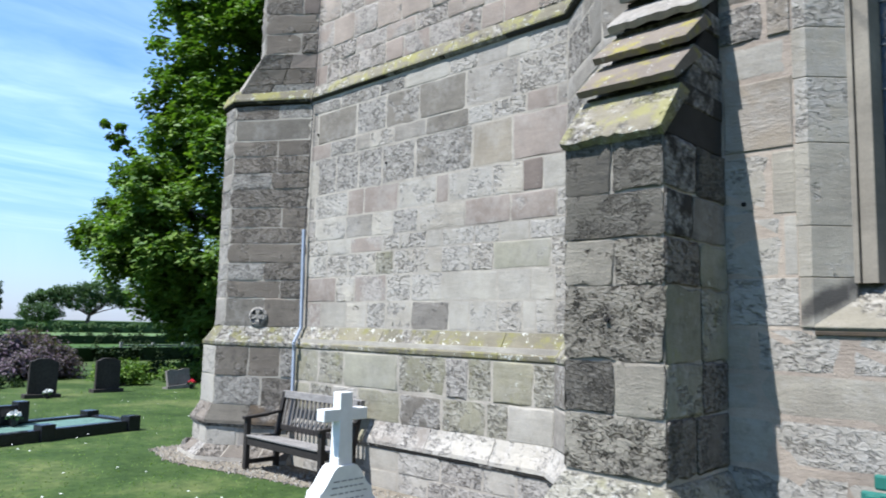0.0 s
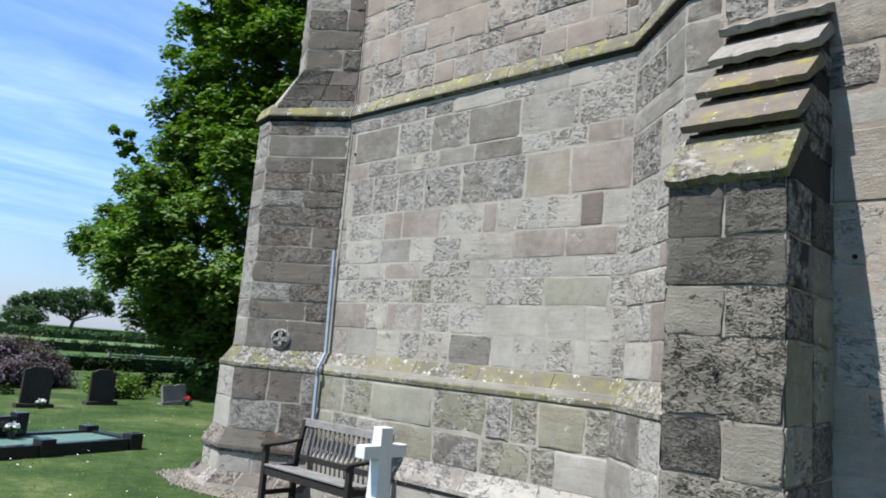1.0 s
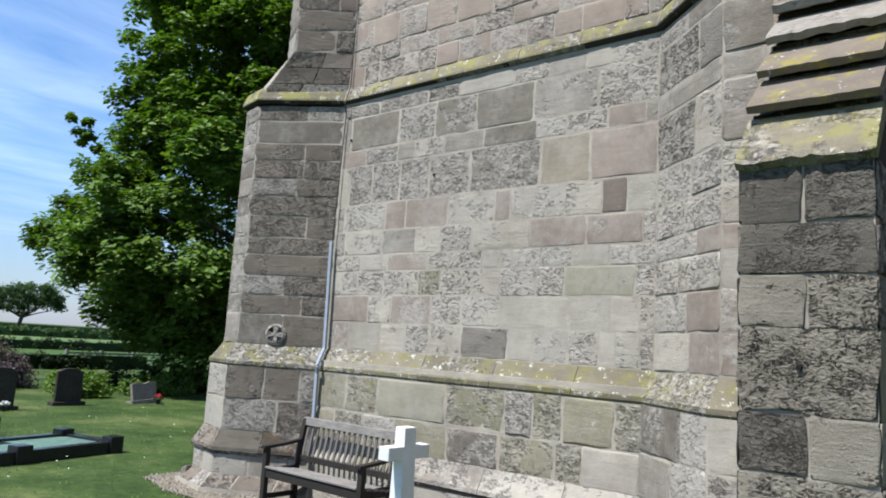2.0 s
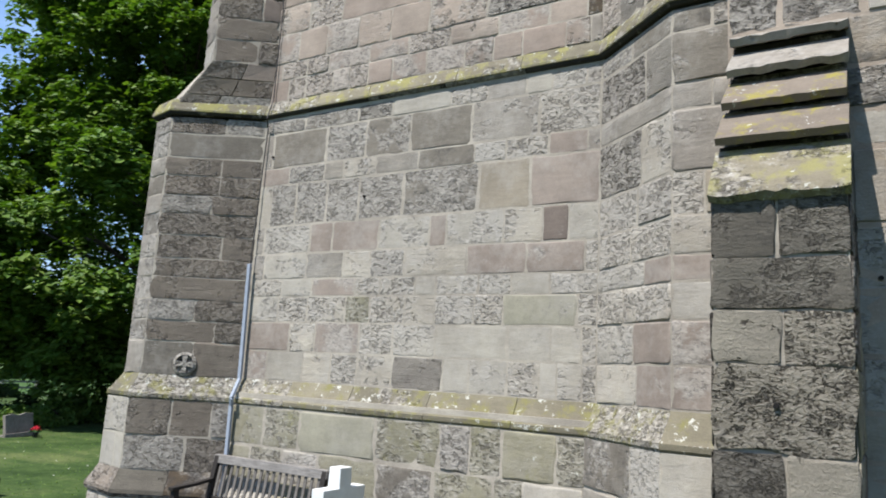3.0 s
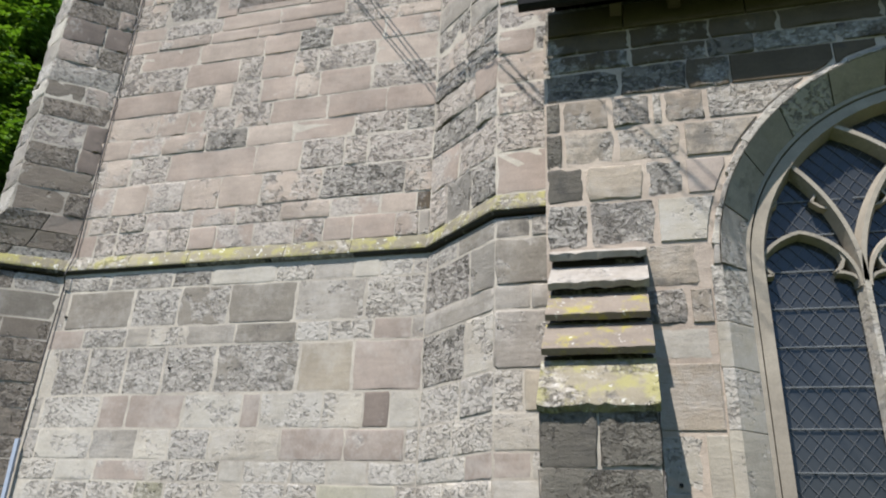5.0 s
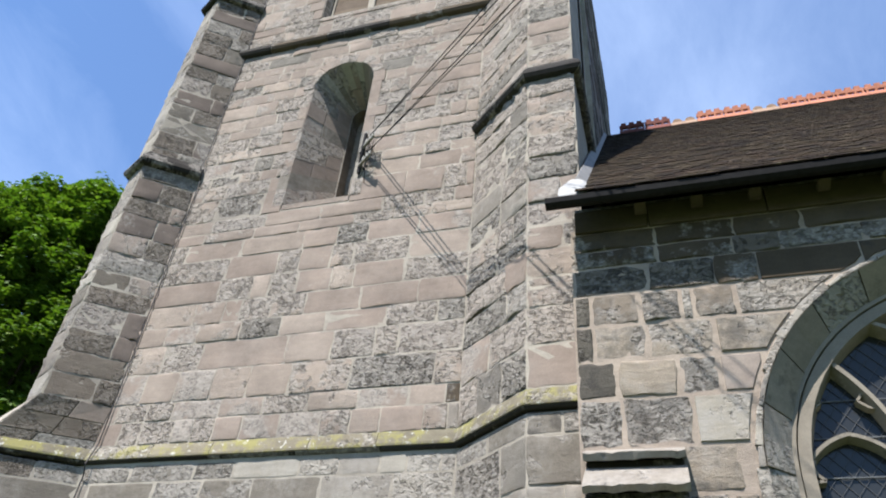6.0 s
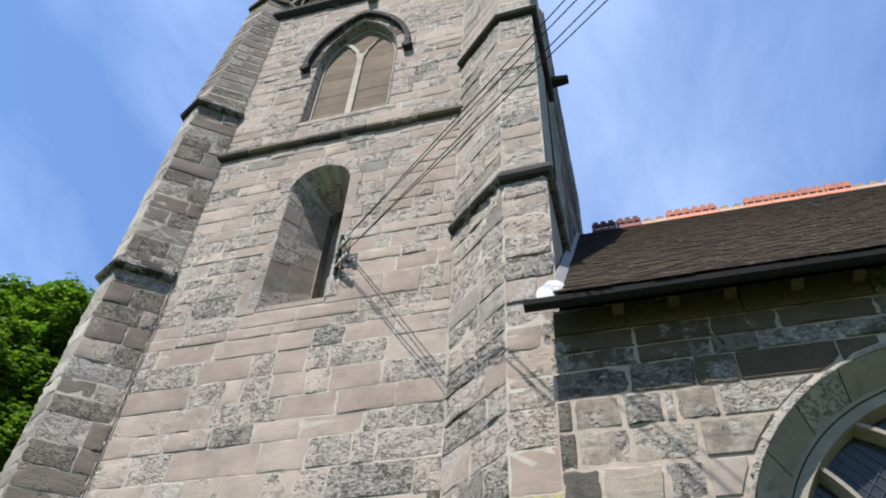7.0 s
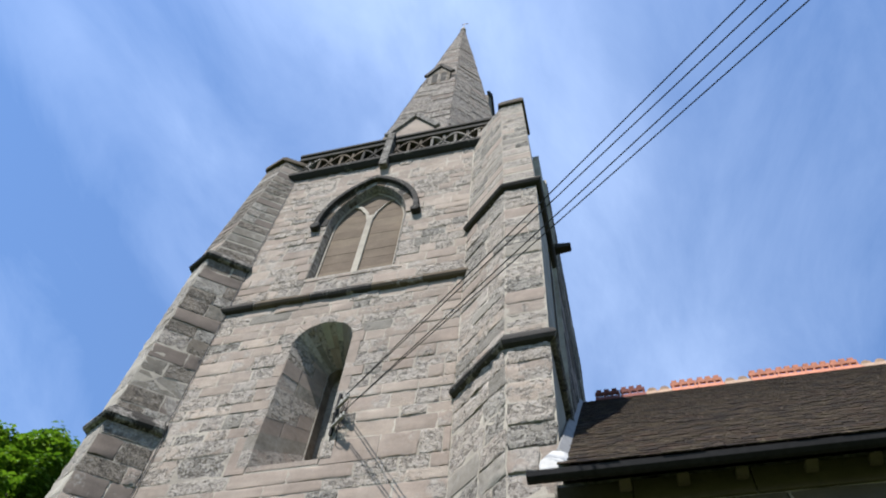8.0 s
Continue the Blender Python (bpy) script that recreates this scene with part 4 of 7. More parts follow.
bump(gn, gl, gb, noise_node(gn, gl, None, 6.0, 2), 0.15, 0.02)
B = Builder()
B.box(-6.32, -5.80, Y + 0.86, Y + 0.88, 8.7, 10.8)
B.make("pane", GLASS, lan)
voussoirs(lan, LS, 0.0, 0.17, Y - 0.016, Y + 0.1, 6, [(STONE_UPPER, 2), (STONE_ROSE, 2), (STONE_ERODED, 1)])

# bell window: two lights behind boards, hood mould
bel = empty("window_2", "two-light pointed bell window closed with brown boards under a hood", "window", kind="structure")
BS = BELFRY_SPEC
reveal("reveal", STONE_SOOT_SHADE, bel, [(Y - 0.012, legs(arc(*BS), 12.55)), (Y + 0.10, legs(arc(*BS, off=-0.05), 12.55)), (Y + 0.42, legs(arc(*BS, off=-0.06), 12.55))])
voussoirs(bel, BS, 0.0, 0.15, Y - 0.02, Y + 0.1, 7, [(STONE_SOOT_SHADE, 3), (STONE_UPPER, 1), (STONE_CRUST_SHADE, 1)])
B = Builder()
band(B, arc(*BS, off=0.16), arc(*BS, off=0.27), Y - 0.12, Y + 0.05)
for sx in (-1, 1):
    e = arc(*BS, off=0.215)[0 if sx < 0 else -1]
    B.tube([(e[0], Y + 0.05, e[1] - 0.07), (e[0], Y - 0.13, e[1] - 0.07)], 0.10, 10)
B.make("hood_mould", STONE_CRUST_SHADE, bel, "black-crusted hood mould with label stops", bevel=0.02)
BOARD = stone_material("weathered_board", [(0.165, 0.128, 0.098), (0.145, 0.112, 0.088), (0.185, 0.146, 0.112)], 0.15, relief=0.5, pitted=-1.5)
TRACERY = stone_material("pale_tracery", [(0.40, 0.365, 0.32), (0.37, 0.335, 0.295)], 0.1, relief=0.5, pitted=0.3)
BH = pointed(0, 0.745, 12.5, 14.35, 15.69)
for i in range(11):
    z0, z1 = 12.58 + i * 0.285, 12.58 + i * 0.285 + 0.279
    w0, w1 = BH(z0), BH(min(z1, 15.66))
    if w0 and w1:
        B = Builder()
        y = Y + 0.15 + RNG.uniform(0, 0.006)
        B.hexa([(BS[0] - w0[1], y, z0), (BS[0] + w0[1], y, z0), (BS[0] + w0[1], y + 0.05, z0), (BS[0] - w0[1], y + 0.05, z0), (BS[0] - w1[1], y, min(z1, 15.66)), (BS[0] + w1[1], y, min(z1, 15.66)), (BS[0] + w1[1], y + 0.05, min(z1, 15.66)), (BS[0] - w1[1], y + 0.05, min(z1, 15.66))])
        B.make("board", BOARD, bel)
B = Builder()
B.box(BS[0] - 0.065, BS[0] + 0.065, Y + 0.115, Y + 0.16, 12.58, 14.75)
B.make("mullion", TRACERY, bel, bevel=0.02)
for sx in (-1, 1):
    B = Builder()
    pts = [(BS[0] + sx * 0.02, 14.5), (BS[0] + sx * 0.10, 14.85), (BS[0] + sx * 0.25, 15.12), (BS[0] + sx * 0.42, 15.26)]
    band(B, [(x - 0.03, z - 0.02) for x, z in pts], [(x + 0.03, z + 0.03) for x, z in pts], Y + 0.125, Y + 0.17)
    B.make("tracery_bar", TRACERY, bel)
B = Builder()
band(B, legs(arc(*BS, off=-0.10), 12.57), legs(arc(*BS, off=-0.055), 12.57), Y + 0.13, Y + 0.20)
B.make("light_frame", TRACERY, bel)
B = Builder()
B.box(BS[0] - 0.72, BS[0] + 0.72, Y + 0.21, Y + 0.26, 12.55, 15.0)
B.make("backboard", BOARD, bel)
B = Builder()
B.solid([(-6.95, Y - 0.012, 12.40), (-5.05, Y - 0.012, 12.40), (-5.05, Y + 0.4, 12.40), (-6.95, Y + 0.4, 12.40), (-6.95, Y - 0.014, 12.42), (-5.05, Y - 0.014, 12.42), (-5.05, Y + 0.4, 12.62), (-6.95, Y + 0.4, 12.62)],
        [(3, 2, 1, 0), (4, 5, 6, 7), (0, 1, 5, 4), (1, 2, 6, 5), (2, 3, 7, 6), (3, 0, 4, 7)])
B.make("window_sill", STONE_UPPER, bel)

# parapet: string, wave tracery in openwork, coping
par = empty("wall_parapet", "pierced dark sandstone parapet with wavy openwork", "wall", kind="structure")
PX0, PX1 = -8.25, -3.30
sweep("parapet_string", STONE_CRUST_SHADE, line([(PX0, Y), (PX1, Y)], 16.92), [(-0.02, 0.26), (0.02, 0.26), (0.14, 0.1), (0.14, 0.0), (0.06, -0.1), (-0.02, -0.14)], par)
B = Builder()
B.box(PX0, PX1, Y - 0.06, Y + 0.2, 17.86, 18.02)
B.box(PX0, PX1, Y - 0.10, Y + 0.24, 18.02, 18.12)
B.make("coping", STONE_CRUST_SHADE, par, bevel=0.015)
B = Builder()
B.box(PX0, PX1, Y + 0.14, Y + 0.2, 17.15, 17.88)
B.make("parapet_back", STONE_CRUST_SHADE, par)
k = 9
for i in range(k):
    a, c = PX0 + (PX1 - PX0) * i / k, PX0 + (PX1 - PX0) * (i + 1) / k
    w = c - a
    B = Builder()
    for flip in (0, 1):
        pts = []
        for q in range(9):
            t = q / 8
            x = a + w * t
            z = 17.5 + (0.30 if flip == 0 else -0.30) * math.cos(math.pi * t)
            pts.append((x, z))
        band(B, [(x, z - 0.035) for x, z in pts], [(x, z + 0.035) for x, z in pts], Y - 0.03, Y + 0.13)
    for x, z in ((a + w * 0.5, 17.72), (a + w * 0.5, 17.28)):
        B.box(x - 0.03, x + 0.03, Y - 0.01, Y + 0.12, z - 0.12, z + 0.12)
    B.box(a - 0.03, a + 0.03, Y - 0.02, Y + 0.14, 17.15, 17.88)
    B.make("tracery_panel", STONE_SOOT_SHADE if i % 3 else STONE_CRUST_SHADE, par)
B = Builder()
B.box(-6.04, -5.86, Y - 0.16, Y + 0.05, 16.55, 18.22)
B.solid([(-6.04, Y - 0.16, 18.22), (-5.86, Y - 0.16, 18.22), (-5.86, Y + 0.05, 18.22), (-6.04, Y + 0.05, 18.22), (-5.95, Y - 0.05, 18.42)], [(3, 2, 1, 0), (0, 1, 4), (1, 2, 4), (2, 3, 4), (3, 0, 4)])
B.make("shaft", STONE_CRUST_SHADE, par, bevel=0.01)

# spire: eight sides in courses, gabled openings
spire = empty("spire", "tall octagonal sandstone spire with gabled openings", "spire", kind="structure")
SX, SY, SZ0, SZ1 = -6.0, 9.2, 17.5, 40.5
RB = 2.72


def octagon(r):
    q = r / math.cos(radians(22.5))
    return [(SX + q * math.cos(radians(22.5 + 45 * i)), SY + q * math.sin(radians(22.5 + 45 * i))) for i in range(8)]


B = Builder()
zs = heights(SZ0, SZ1 - 0.3, 0.36, 0.2)
rad = lambda z: RB * (SZ1 - z) / (SZ1 - SZ0)
for i in range(len(zs) - 1):
    za, zb = zs[i] + 0.012, zs[i + 1] - 0.012
    lo, hi = octagon(rad(za)), octagon(rad(zb))
    for k in range(8):
        a0, a1, b0, b1 = Vector(lo[k]), Vector(lo[(k + 1) % 8]), Vector(hi[k]), Vector(hi[(k + 1) % 8])
        L = (a1 - a0).length
        n = max(1, round(L / 0.75))
        cuts = [0.0] + [(q + RNG.uniform(-0.25, 0.25)) / n for q in range(1, n)] + [1.0]
        nrm = Vector((a1.y - a0.y, a0.x - a1.x)).normalized()
        for q in range(n):
            g = 0.008 / max(0.1, L)
            t0, t1 = cuts[q] + (g if q else 0), cuts[q + 1] - (g if q < n - 1 else 0)
            d = nrm * RNG.uniform(0.015, 0.045)
            c0, c1, e0, e1 = a0.lerp(a1, t0), a0.lerp(a1, t1), b0.lerp(b1, t0), b0.lerp(b1, t1)
            s_, k_ = nrm * -0.1, lambda v_, z_: (v_.x, v_.y, z_)
            B.hexa([k_(c0 + d, za), k_(c1 + d, za), k_(c1 + s_, za), k_(c0 + s_, za), k_(e0 + d, zb), k_(e1 + d, zb), k_(e1 + s_, zb), k_(e0 + s_, zb)])
SPIRE_STONE = per_island(stone_material("sandstone_spire", tint(GREYS + DARKS[:2] + PINKS[:2], 0.80, 0.73, 0.70), 0.45, relief=1.4, pitted=0.9), "sandstone_spire_pieces")
tagged(B.make("courses", SPIRE_STONE, spire), "courses of weathered spire stones", kind="stuff")
B = Builder()
B.prism(octagon(RB - 0.03), SZ0, SZ1 - 0.35, octagon(0.02))
B.make("spire_core", MORTAR, spire)
B = Builder()
B.tube([(SX, SY, SZ1 - 0.6), (SX, SY, SZ1 - 0.2), (SX, SY, SZ1), (SX, SY, SZ1 + 0.12)], 0.16, 8, 0.02)
B.tube([(SX, SY, SZ1), (SX, SY, SZ1 + 0.9)], 0.015, 6)
B.bar((SX - 0.15, SY, SZ1 + 0.75), (SX + 0.25, SY, SZ1 + 0.75), 0.02, 0.08)
B.make("finial", STONE_PALE, spire)


def lucarne(z0, w, h, ang, dark):
    """A gabled opening on the spire's face."""
    B, D = Builder(), Builder()
    r = rad(z0)
    out = r + 0.04
    back = rad(z0 + h) - 0.3
    T = lambda x, y, z: (SX + math.cos(ang) * y - math.sin(ang) * x, SY + math.sin(ang) * y + math.cos(ang) * x, z)
    side = h * 0.55
    pts = [(-w / 2, 0), (w / 2, 0), (w / 2, side), (0, h), (-w / 2, side)]
    n = len(pts)
    B.solid([T(x, out, z0 + z) for x, z in pts] + [T(x, back, z0 + z) for x, z in pts], [tuple(range(n - 1, -1, -1)), tuple(range(n, 2 * n))] + [(i, (i + 1) % n, n + (i + 1) % n, n + i) for i in range(n)])
    C = Builder()
    for s in (-1, 1):
        C.bar(T(s * (w / 2 + 0.1), out + 0.02, z0 + side - 0.12), T(0, out + 0.02, z0 + h + 0.06), 0.16, 0.10, up=(math.cos(ang), math.sin(ang), 0))
    if dark:
        # black blocks on the gable front; their colour is the openings' inner shade
        for s in (-1, 1):
            D.hexa([T(s * w * 0.2 - w * 0.12, out + 0.005, z0 + 0.1), T(s * w * 0.2 + w * 0.12, out + 0.005, z0 + 0.1), T(s * w * 0.2 + w * 0.12, out - 0.05, z0 + 0.1), T(s * w * 0.2 - w * 0.12, out - 0.05, z0 + 0.1),
                    T(s * w * 0.2 - w * 0.12, out + 0.005, z0 + side), T(s * w * 0.2 + w * 0.12, out + 0.005, z0 + side), T(s * w * 0.2 + w * 0.12, out - 0.05, z0 + side), T(s * w * 0.2 - w * 0.12, out - 0.05, z0 + side)])
        lu = B.make("lucarne", STONE_SOOT_SHADE, spire)
        C.make("coping", STONE_CRUST_SHADE, lu)
        D.make("opening", STONE_CRUST_SHADE, lu)
    else:
        C.make("coping", STONE_CRUST_SHADE, B.make("lucarne", STONE_UPPER, spire))


for a in (-90, 0, 180, 90):
    lucarne(19.7, 1.25, 2.2, radians(a), False)
    lucarne(27.4, 0.82, 1.9, radians(a), True)

# ---- nave ----
YN, NX0, NX1 = 4.70, -2.68, 8.0
NSPEC = (-0.13, 1.128, 4.10, 5.53)
wall_n = empty("wall_nave_south", "pale sandstone nave wall in rough courses with wide mortar", "wall", kind="structure")
NRING = pointed(NSPEC[0] - NX0, 1.396, 1.83, 4.10, 5.808)


def nave_hole(z):
    return NRING(z)


backing("wall_core", (NX0, YN), (NX1, YN), -0.05, 6.3, 0.7, MORTAR_NAVE, pointed(NSPEC[0] - NX0, 1.336, 1.83, 4.10, 5.747), wall_n, step=0.08)
# courses under the eaves: soot plus the eaves' shadow in the stone colour
EAVES_SHADED = [(STONE_SOOT_SHADE, 6), (STONE_BROWN, 1.5)]
NL = [-0.05, 0.30, 0.62, 0.98, 1.28, 1.55, 1.83, 2.14, 2.52, 2.93, 3.41, 3.66, 3.94, 4.28, 4.66, 4.975, 5.295, 5.595, 5.87, 6.05, 6.25]
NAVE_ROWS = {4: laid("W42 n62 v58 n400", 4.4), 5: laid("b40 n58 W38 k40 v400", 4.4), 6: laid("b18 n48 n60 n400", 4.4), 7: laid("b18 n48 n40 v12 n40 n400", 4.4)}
LONG = dict(hole=nave_hole, u_to=4.4, joint=0.034, long=(0.3, 0.8), proud=(0.003, 0.018), rough=2.1)
masonry(wall_n, (NX0, YN), (NX1, YN), 2.93, 5.595, mats=MIX_NAVE, lines=NL[NL.index(2.93):NL.index(5.595) + 1], rows=NAVE_ROWS, **LONG)
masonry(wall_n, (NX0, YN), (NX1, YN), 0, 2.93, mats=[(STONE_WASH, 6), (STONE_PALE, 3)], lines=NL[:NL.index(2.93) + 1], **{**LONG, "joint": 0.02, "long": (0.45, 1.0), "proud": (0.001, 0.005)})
masonry(wall_n, (NX0, YN), (NX1, YN), 5.595, 6.25, mats=EAVES_SHADED, lines=NL[NL.index(5.595):], **{**LONG, "joint": 0.013})
B = Builder()
B.box(NX0, NX0 + 0.6, YN + 0.7, 13.7, 0, 6.3)
B.box(NX0, NX1, 13.0, 13.7, 0, 6.3)
B.box(NX1 - 0.6, NX1, YN + 0.7, 13.0, 0, 6.3)
B.make("far_walls", STONE_GREY, wall_n)
B = Builder()
B.prism([(NX1 - 0.3, 4.5), (NX1, 4.5), (NX1, 13.9), (NX1 - 0.3, 13.9)], 6.3, 12.2, [(NX1 - 0.3, 9.1), (NX1, 9.1), (NX1, 9.3), (NX1 - 0.3, 9.3)])
B.make("gable_wall", STONE_GREY, wall_n)

# nave window
nw = empty("window_3", "three-light pointed church window with leaded diamond glazing", "window", kind="structure")
reveal("jamb", STONE_DRESSED, nw, [(YN + 0.16, legs(arc(*NSPEC, off=0.0, n=16), 2.1)), (YN + 0.27, legs(arc(*NSPEC, off=-0.006, n=16), 2.1)), (YN + 0.27, legs(arc(*NSPEC, off=-0.03, n=16), 2.1)), (YN + 0.185, legs(arc(*NSPEC, off=-0.036, n=16), 2.1)), (YN + 0.18, legs(arc(*NSPEC, off=-0.1, n=16), 2.1)), (YN + 0.42, legs(arc(*NSPEC, off=-0.14, n=16), 2.1))])
voussoirs(nw, NSPEC, 0.005, 0.20, YN - 0.028, YN + 0.26, 5, [(STONE_DRESSED, 3), (STONE_GREY, 1)], slope=0.20)
# what is left of the hood: broken lengths of rough stone round the arch
i = 0
while i < 32:
    k = min(RNG.choice((1, 1, 2, 2, 3)), 32 - i)
    lo, hi = 0.203, 0.235 + RNG.uniform(0.0, 0.035)
    pts = lambda off: arc(*NSPEC, off=off, n=16)[i:i + k + 1]
    B = Builder()
    band(B, pts(lo), [(x + RNG.uniform(-0.008, 0.008), z + RNG.uniform(-0.008, 0.008)) for x, z in pts(hi)], YN - 0.022 - RNG.uniform(0, 0.016), YN + 0.1)
    B.make("hood_stone", pick([(STONE_WORN, 3), (STONE_NAVE, 2), (STONE_GREY, 1)]), nw, bevel=0.008)
    i += k
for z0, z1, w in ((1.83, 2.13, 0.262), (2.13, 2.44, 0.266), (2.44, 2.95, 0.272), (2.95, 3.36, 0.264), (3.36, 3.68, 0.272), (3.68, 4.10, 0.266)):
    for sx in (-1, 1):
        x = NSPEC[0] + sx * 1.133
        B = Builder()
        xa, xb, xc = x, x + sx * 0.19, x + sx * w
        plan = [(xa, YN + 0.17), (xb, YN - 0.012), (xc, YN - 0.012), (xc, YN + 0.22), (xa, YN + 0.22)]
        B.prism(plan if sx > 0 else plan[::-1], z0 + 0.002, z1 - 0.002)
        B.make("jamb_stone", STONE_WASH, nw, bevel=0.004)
for x0, x1 in ((-1.45, -0.86), (-0.85, 0.30), (0.31, 1.19)):
    B = Builder()
    B.solid([(x0, YN - 0.006, 1.81), (x1, YN - 0.006, 1.81), (x1, YN + 0.4, 1.81), (x0, YN + 0.4, 1.81), (x0, YN - 0.022, 1.835), (x1, YN - 0.022, 1.835), (x1, YN + 0.32, 2.14), (x0, YN + 0.32, 2.14)],
            [(3, 2, 1, 0), (4, 5, 6, 7), (0, 1, 5, 4), (1, 2, 6, 5), (2, 3, 7, 6), (3, 0, 4, 7)])
    sill = B.make("sill_stone", STONE_SILL, nw, "pale sloped window sill stone", bevel=0.006)
    # thin dark strip along the sill's lower front lip
    B = Builder()
    B.box(x0, x1, YN - 0.014, YN + 0.05, 1.785, 1.812)
    B.make("drip_edge", STONE_SOOT_SHADE, sill, bevel=0.005)
YG = YN + 0.32
B = Builder()
B.box(NSPEC[0] - 1.07, NSPEC[0] + 1.07, YG, YG + 0.012, 2.1, 5.55)
B.make("pane", GLASS, nw)
inside = pointed(NSPEC[0], 1.06, 2.1, 4.10, 5.46)
MULLIONS = (NSPEC[0] - 0.375, NSPEC[0] + 0.375)
for xm in MULLIONS:
    B = Builder()
    B.hexa([(xm - 0.05, YG - 0.02, z) if k == 0 else (xm - 0.018, YG - 0.13, z) if k == 1 else (xm + 0.018, YG - 0.13, z) if k == 2 else (xm + 0.05, YG - 0.02, z) for z in (2.15, 4.02) for k in range(4)])
    B.make("mullion", STONE_WASH, nw)
    # each mullion branches into two arcs that run up to the arch
    for q in (-1, 1):
        pts = []
        for k in range(40):
            a = k * 0.03
            x, z = xm + q * 1.4 * (1 - math.cos(a)), 4.0 + 1.4 * math.sin(a)
            h = inside(z)
            if not h or not h[0] - 0.02 < x < h[1] + 0.02:
                break
            pts.append((x, z))
        B = Builder()
        rib(B, pts, 0.016, 0.046, YG - 0.13, YG - 0.01)
        B.make("tracery_bar", STONE_DRESSED, nw)
for xl in (NSPEC[0] - 0.75, NSPEC[0], NSPEC[0] + 0.75):
    B = Builder()
    rib(B, arc(xl, 0.35, 3.97, 4.40, n=12), 0.013, 0.032, YG - 0.11, YG - 0.01)
    # two foils each side, meeting in a point
    for q in (-1, 1):
        at = lambda pts: [(xl + q * x, 3.97 + z) for x, z in pts]
        rib(B, at([(0.35, 0.0), (0.343, 0.05), (0.305, 0.09), (0.255, 0.11), (0.205, 0.115)]), 0.010, 0.020, YG - 0.095, YG - 0.02)
        rib(B, at([(0.205, 0.115), (0.245, 0.155), (0.262, 0.205), (0.248, 0.26)]), 0.010, 0.020, YG - 0.095, YG - 0.02)
    B.make("cusped_head", STONE_DRESSED, nw)
    B = Builder()
    for q in (-1, 1):
        rib(B, [(xl + q * 0.245, 4.58), (xl + q * 0.18, 4.60), (xl + q * 0.12, 4.65)], 0.009, 0.016, YG - 0.09, YG - 0.02)
        rib(B, [(xl + q * 0.12, 4.65), (xl + q * 0.15, 4.69), (xl + q * 0.165, 4.76)], 0.009, 0.016, YG - 0.09, YG - 0.02)
    B.make("small_cusp", STONE_DRESSED, nw)
LEAD = plain("lead_came", (0.078, 0.081, 0.083), 0.7, 0.0, scale=30, amount=0.2)
BAR_IRON = plain("galvanised_bar", (0.13, 0.135, 0.135), 0.6, scale=30, amount=0.2)
B = Builder()
for i in range(-60, 60):
    for sgn in (-1, 1):
        # diagonals of the lead lattice, cut to the opening
        pts = []
        for q in range(0, 133):
            z = 2.15 + q * 0.025
            x = i * 0.105 + sgn * (z - 2.15) * 0.82
            h = inside(z)
            if h and h[0] < x < h[1]:
                pts.append((x, z))
        if len(pts) > 2:
            B.bar((pts[0][0], YG - 0.006, pts[0][1]), (pts[-1][0], YG - 0.006, pts[-1][1]), 0.0034, 0.004, up=(0, 1, 0))
B.make("lead_lattice", LEAD, nw)
for i in range(9):
    z = 2.45 + i * 0.28
    h = inside(z)
    cuts = [h[0] + 0.02, *[v for xm in MULLIONS for v in (xm - 0.045, xm + 0.045)], h[1] - 0.02]
    for a, b in zip(cuts[::2], cuts[1::2]):
        if b - a > 0.1:
            B = Builder()
            B.bar((a, YG - 0.014, z), (b, YG - 0.014, z), 0.007, 0.007)
            B.make("saddle_bar", BAR_IRON, nw)

# nave buttress
bx0, bx1, by = -2.64, -1.97, 3.85
nb = empty("nave_buttress", "stepped buttress of blackened sandstone blocks with lichened slopes", "buttress")
B = Builder()
B.box(bx0 + 0.01, bx1 - 0.01, by + 0.01, YN, -0.05, 2.92)
B.make("core", MORTAR, nb)
BL = [0.96, 1.30, 1.61, 2.05, 2.33, 2.61, 2.93]
W = bx1 - bx0
BK = [([0, W], "c"), ([0, 0.35, W], "bc"), ([0, W], "c"), ([0, 0.345, W], "cc"), ([0, W], "b"), ([0, 0.33, W], "bb")]
masonry(nb, (bx0, by), (bx1, by), 0.7, 2.93, lines=BL, rows={c: (e, [KIND[q] for q in k]) for c, (e, k) in enumerate(BK)}, rough=1.7, proud=(0.003, 0.009), joint=0.015)
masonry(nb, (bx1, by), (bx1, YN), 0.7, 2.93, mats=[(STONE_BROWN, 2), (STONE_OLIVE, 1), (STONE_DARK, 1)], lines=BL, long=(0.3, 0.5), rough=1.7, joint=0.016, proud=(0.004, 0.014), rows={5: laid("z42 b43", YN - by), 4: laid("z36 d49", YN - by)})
masonry(nb, (bx0, YN), (bx0, by), 0.7, 2.93, mats=[(STONE_BLOCK, 1), (STONE_DARK, 2)], lines=BL, long=(0.3, 0.5))
B = Builder()
B.box(bx0 - 0.15, bx1 + 0.13, by - 0.15, YN, -0.05, 0.66)
B.hexa([(bx0 - 0.15, by - 0.15, 0.66), (bx1 + 0.13, by - 0.15, 0.66), (bx1 + 0.13, YN, 0.66), (bx0 - 0.15, YN, 0.66), (bx0 - 0.01, by - 0.01, 0.94), (bx1 + 0.01, by - 0.01, 0.94), (bx1 + 0.01, YN, 0.94), (bx0 - 0.01, YN, 0.94)])
B.weld()
B.make("foot", STONE_OLIVE, nb, bevel=0.03)
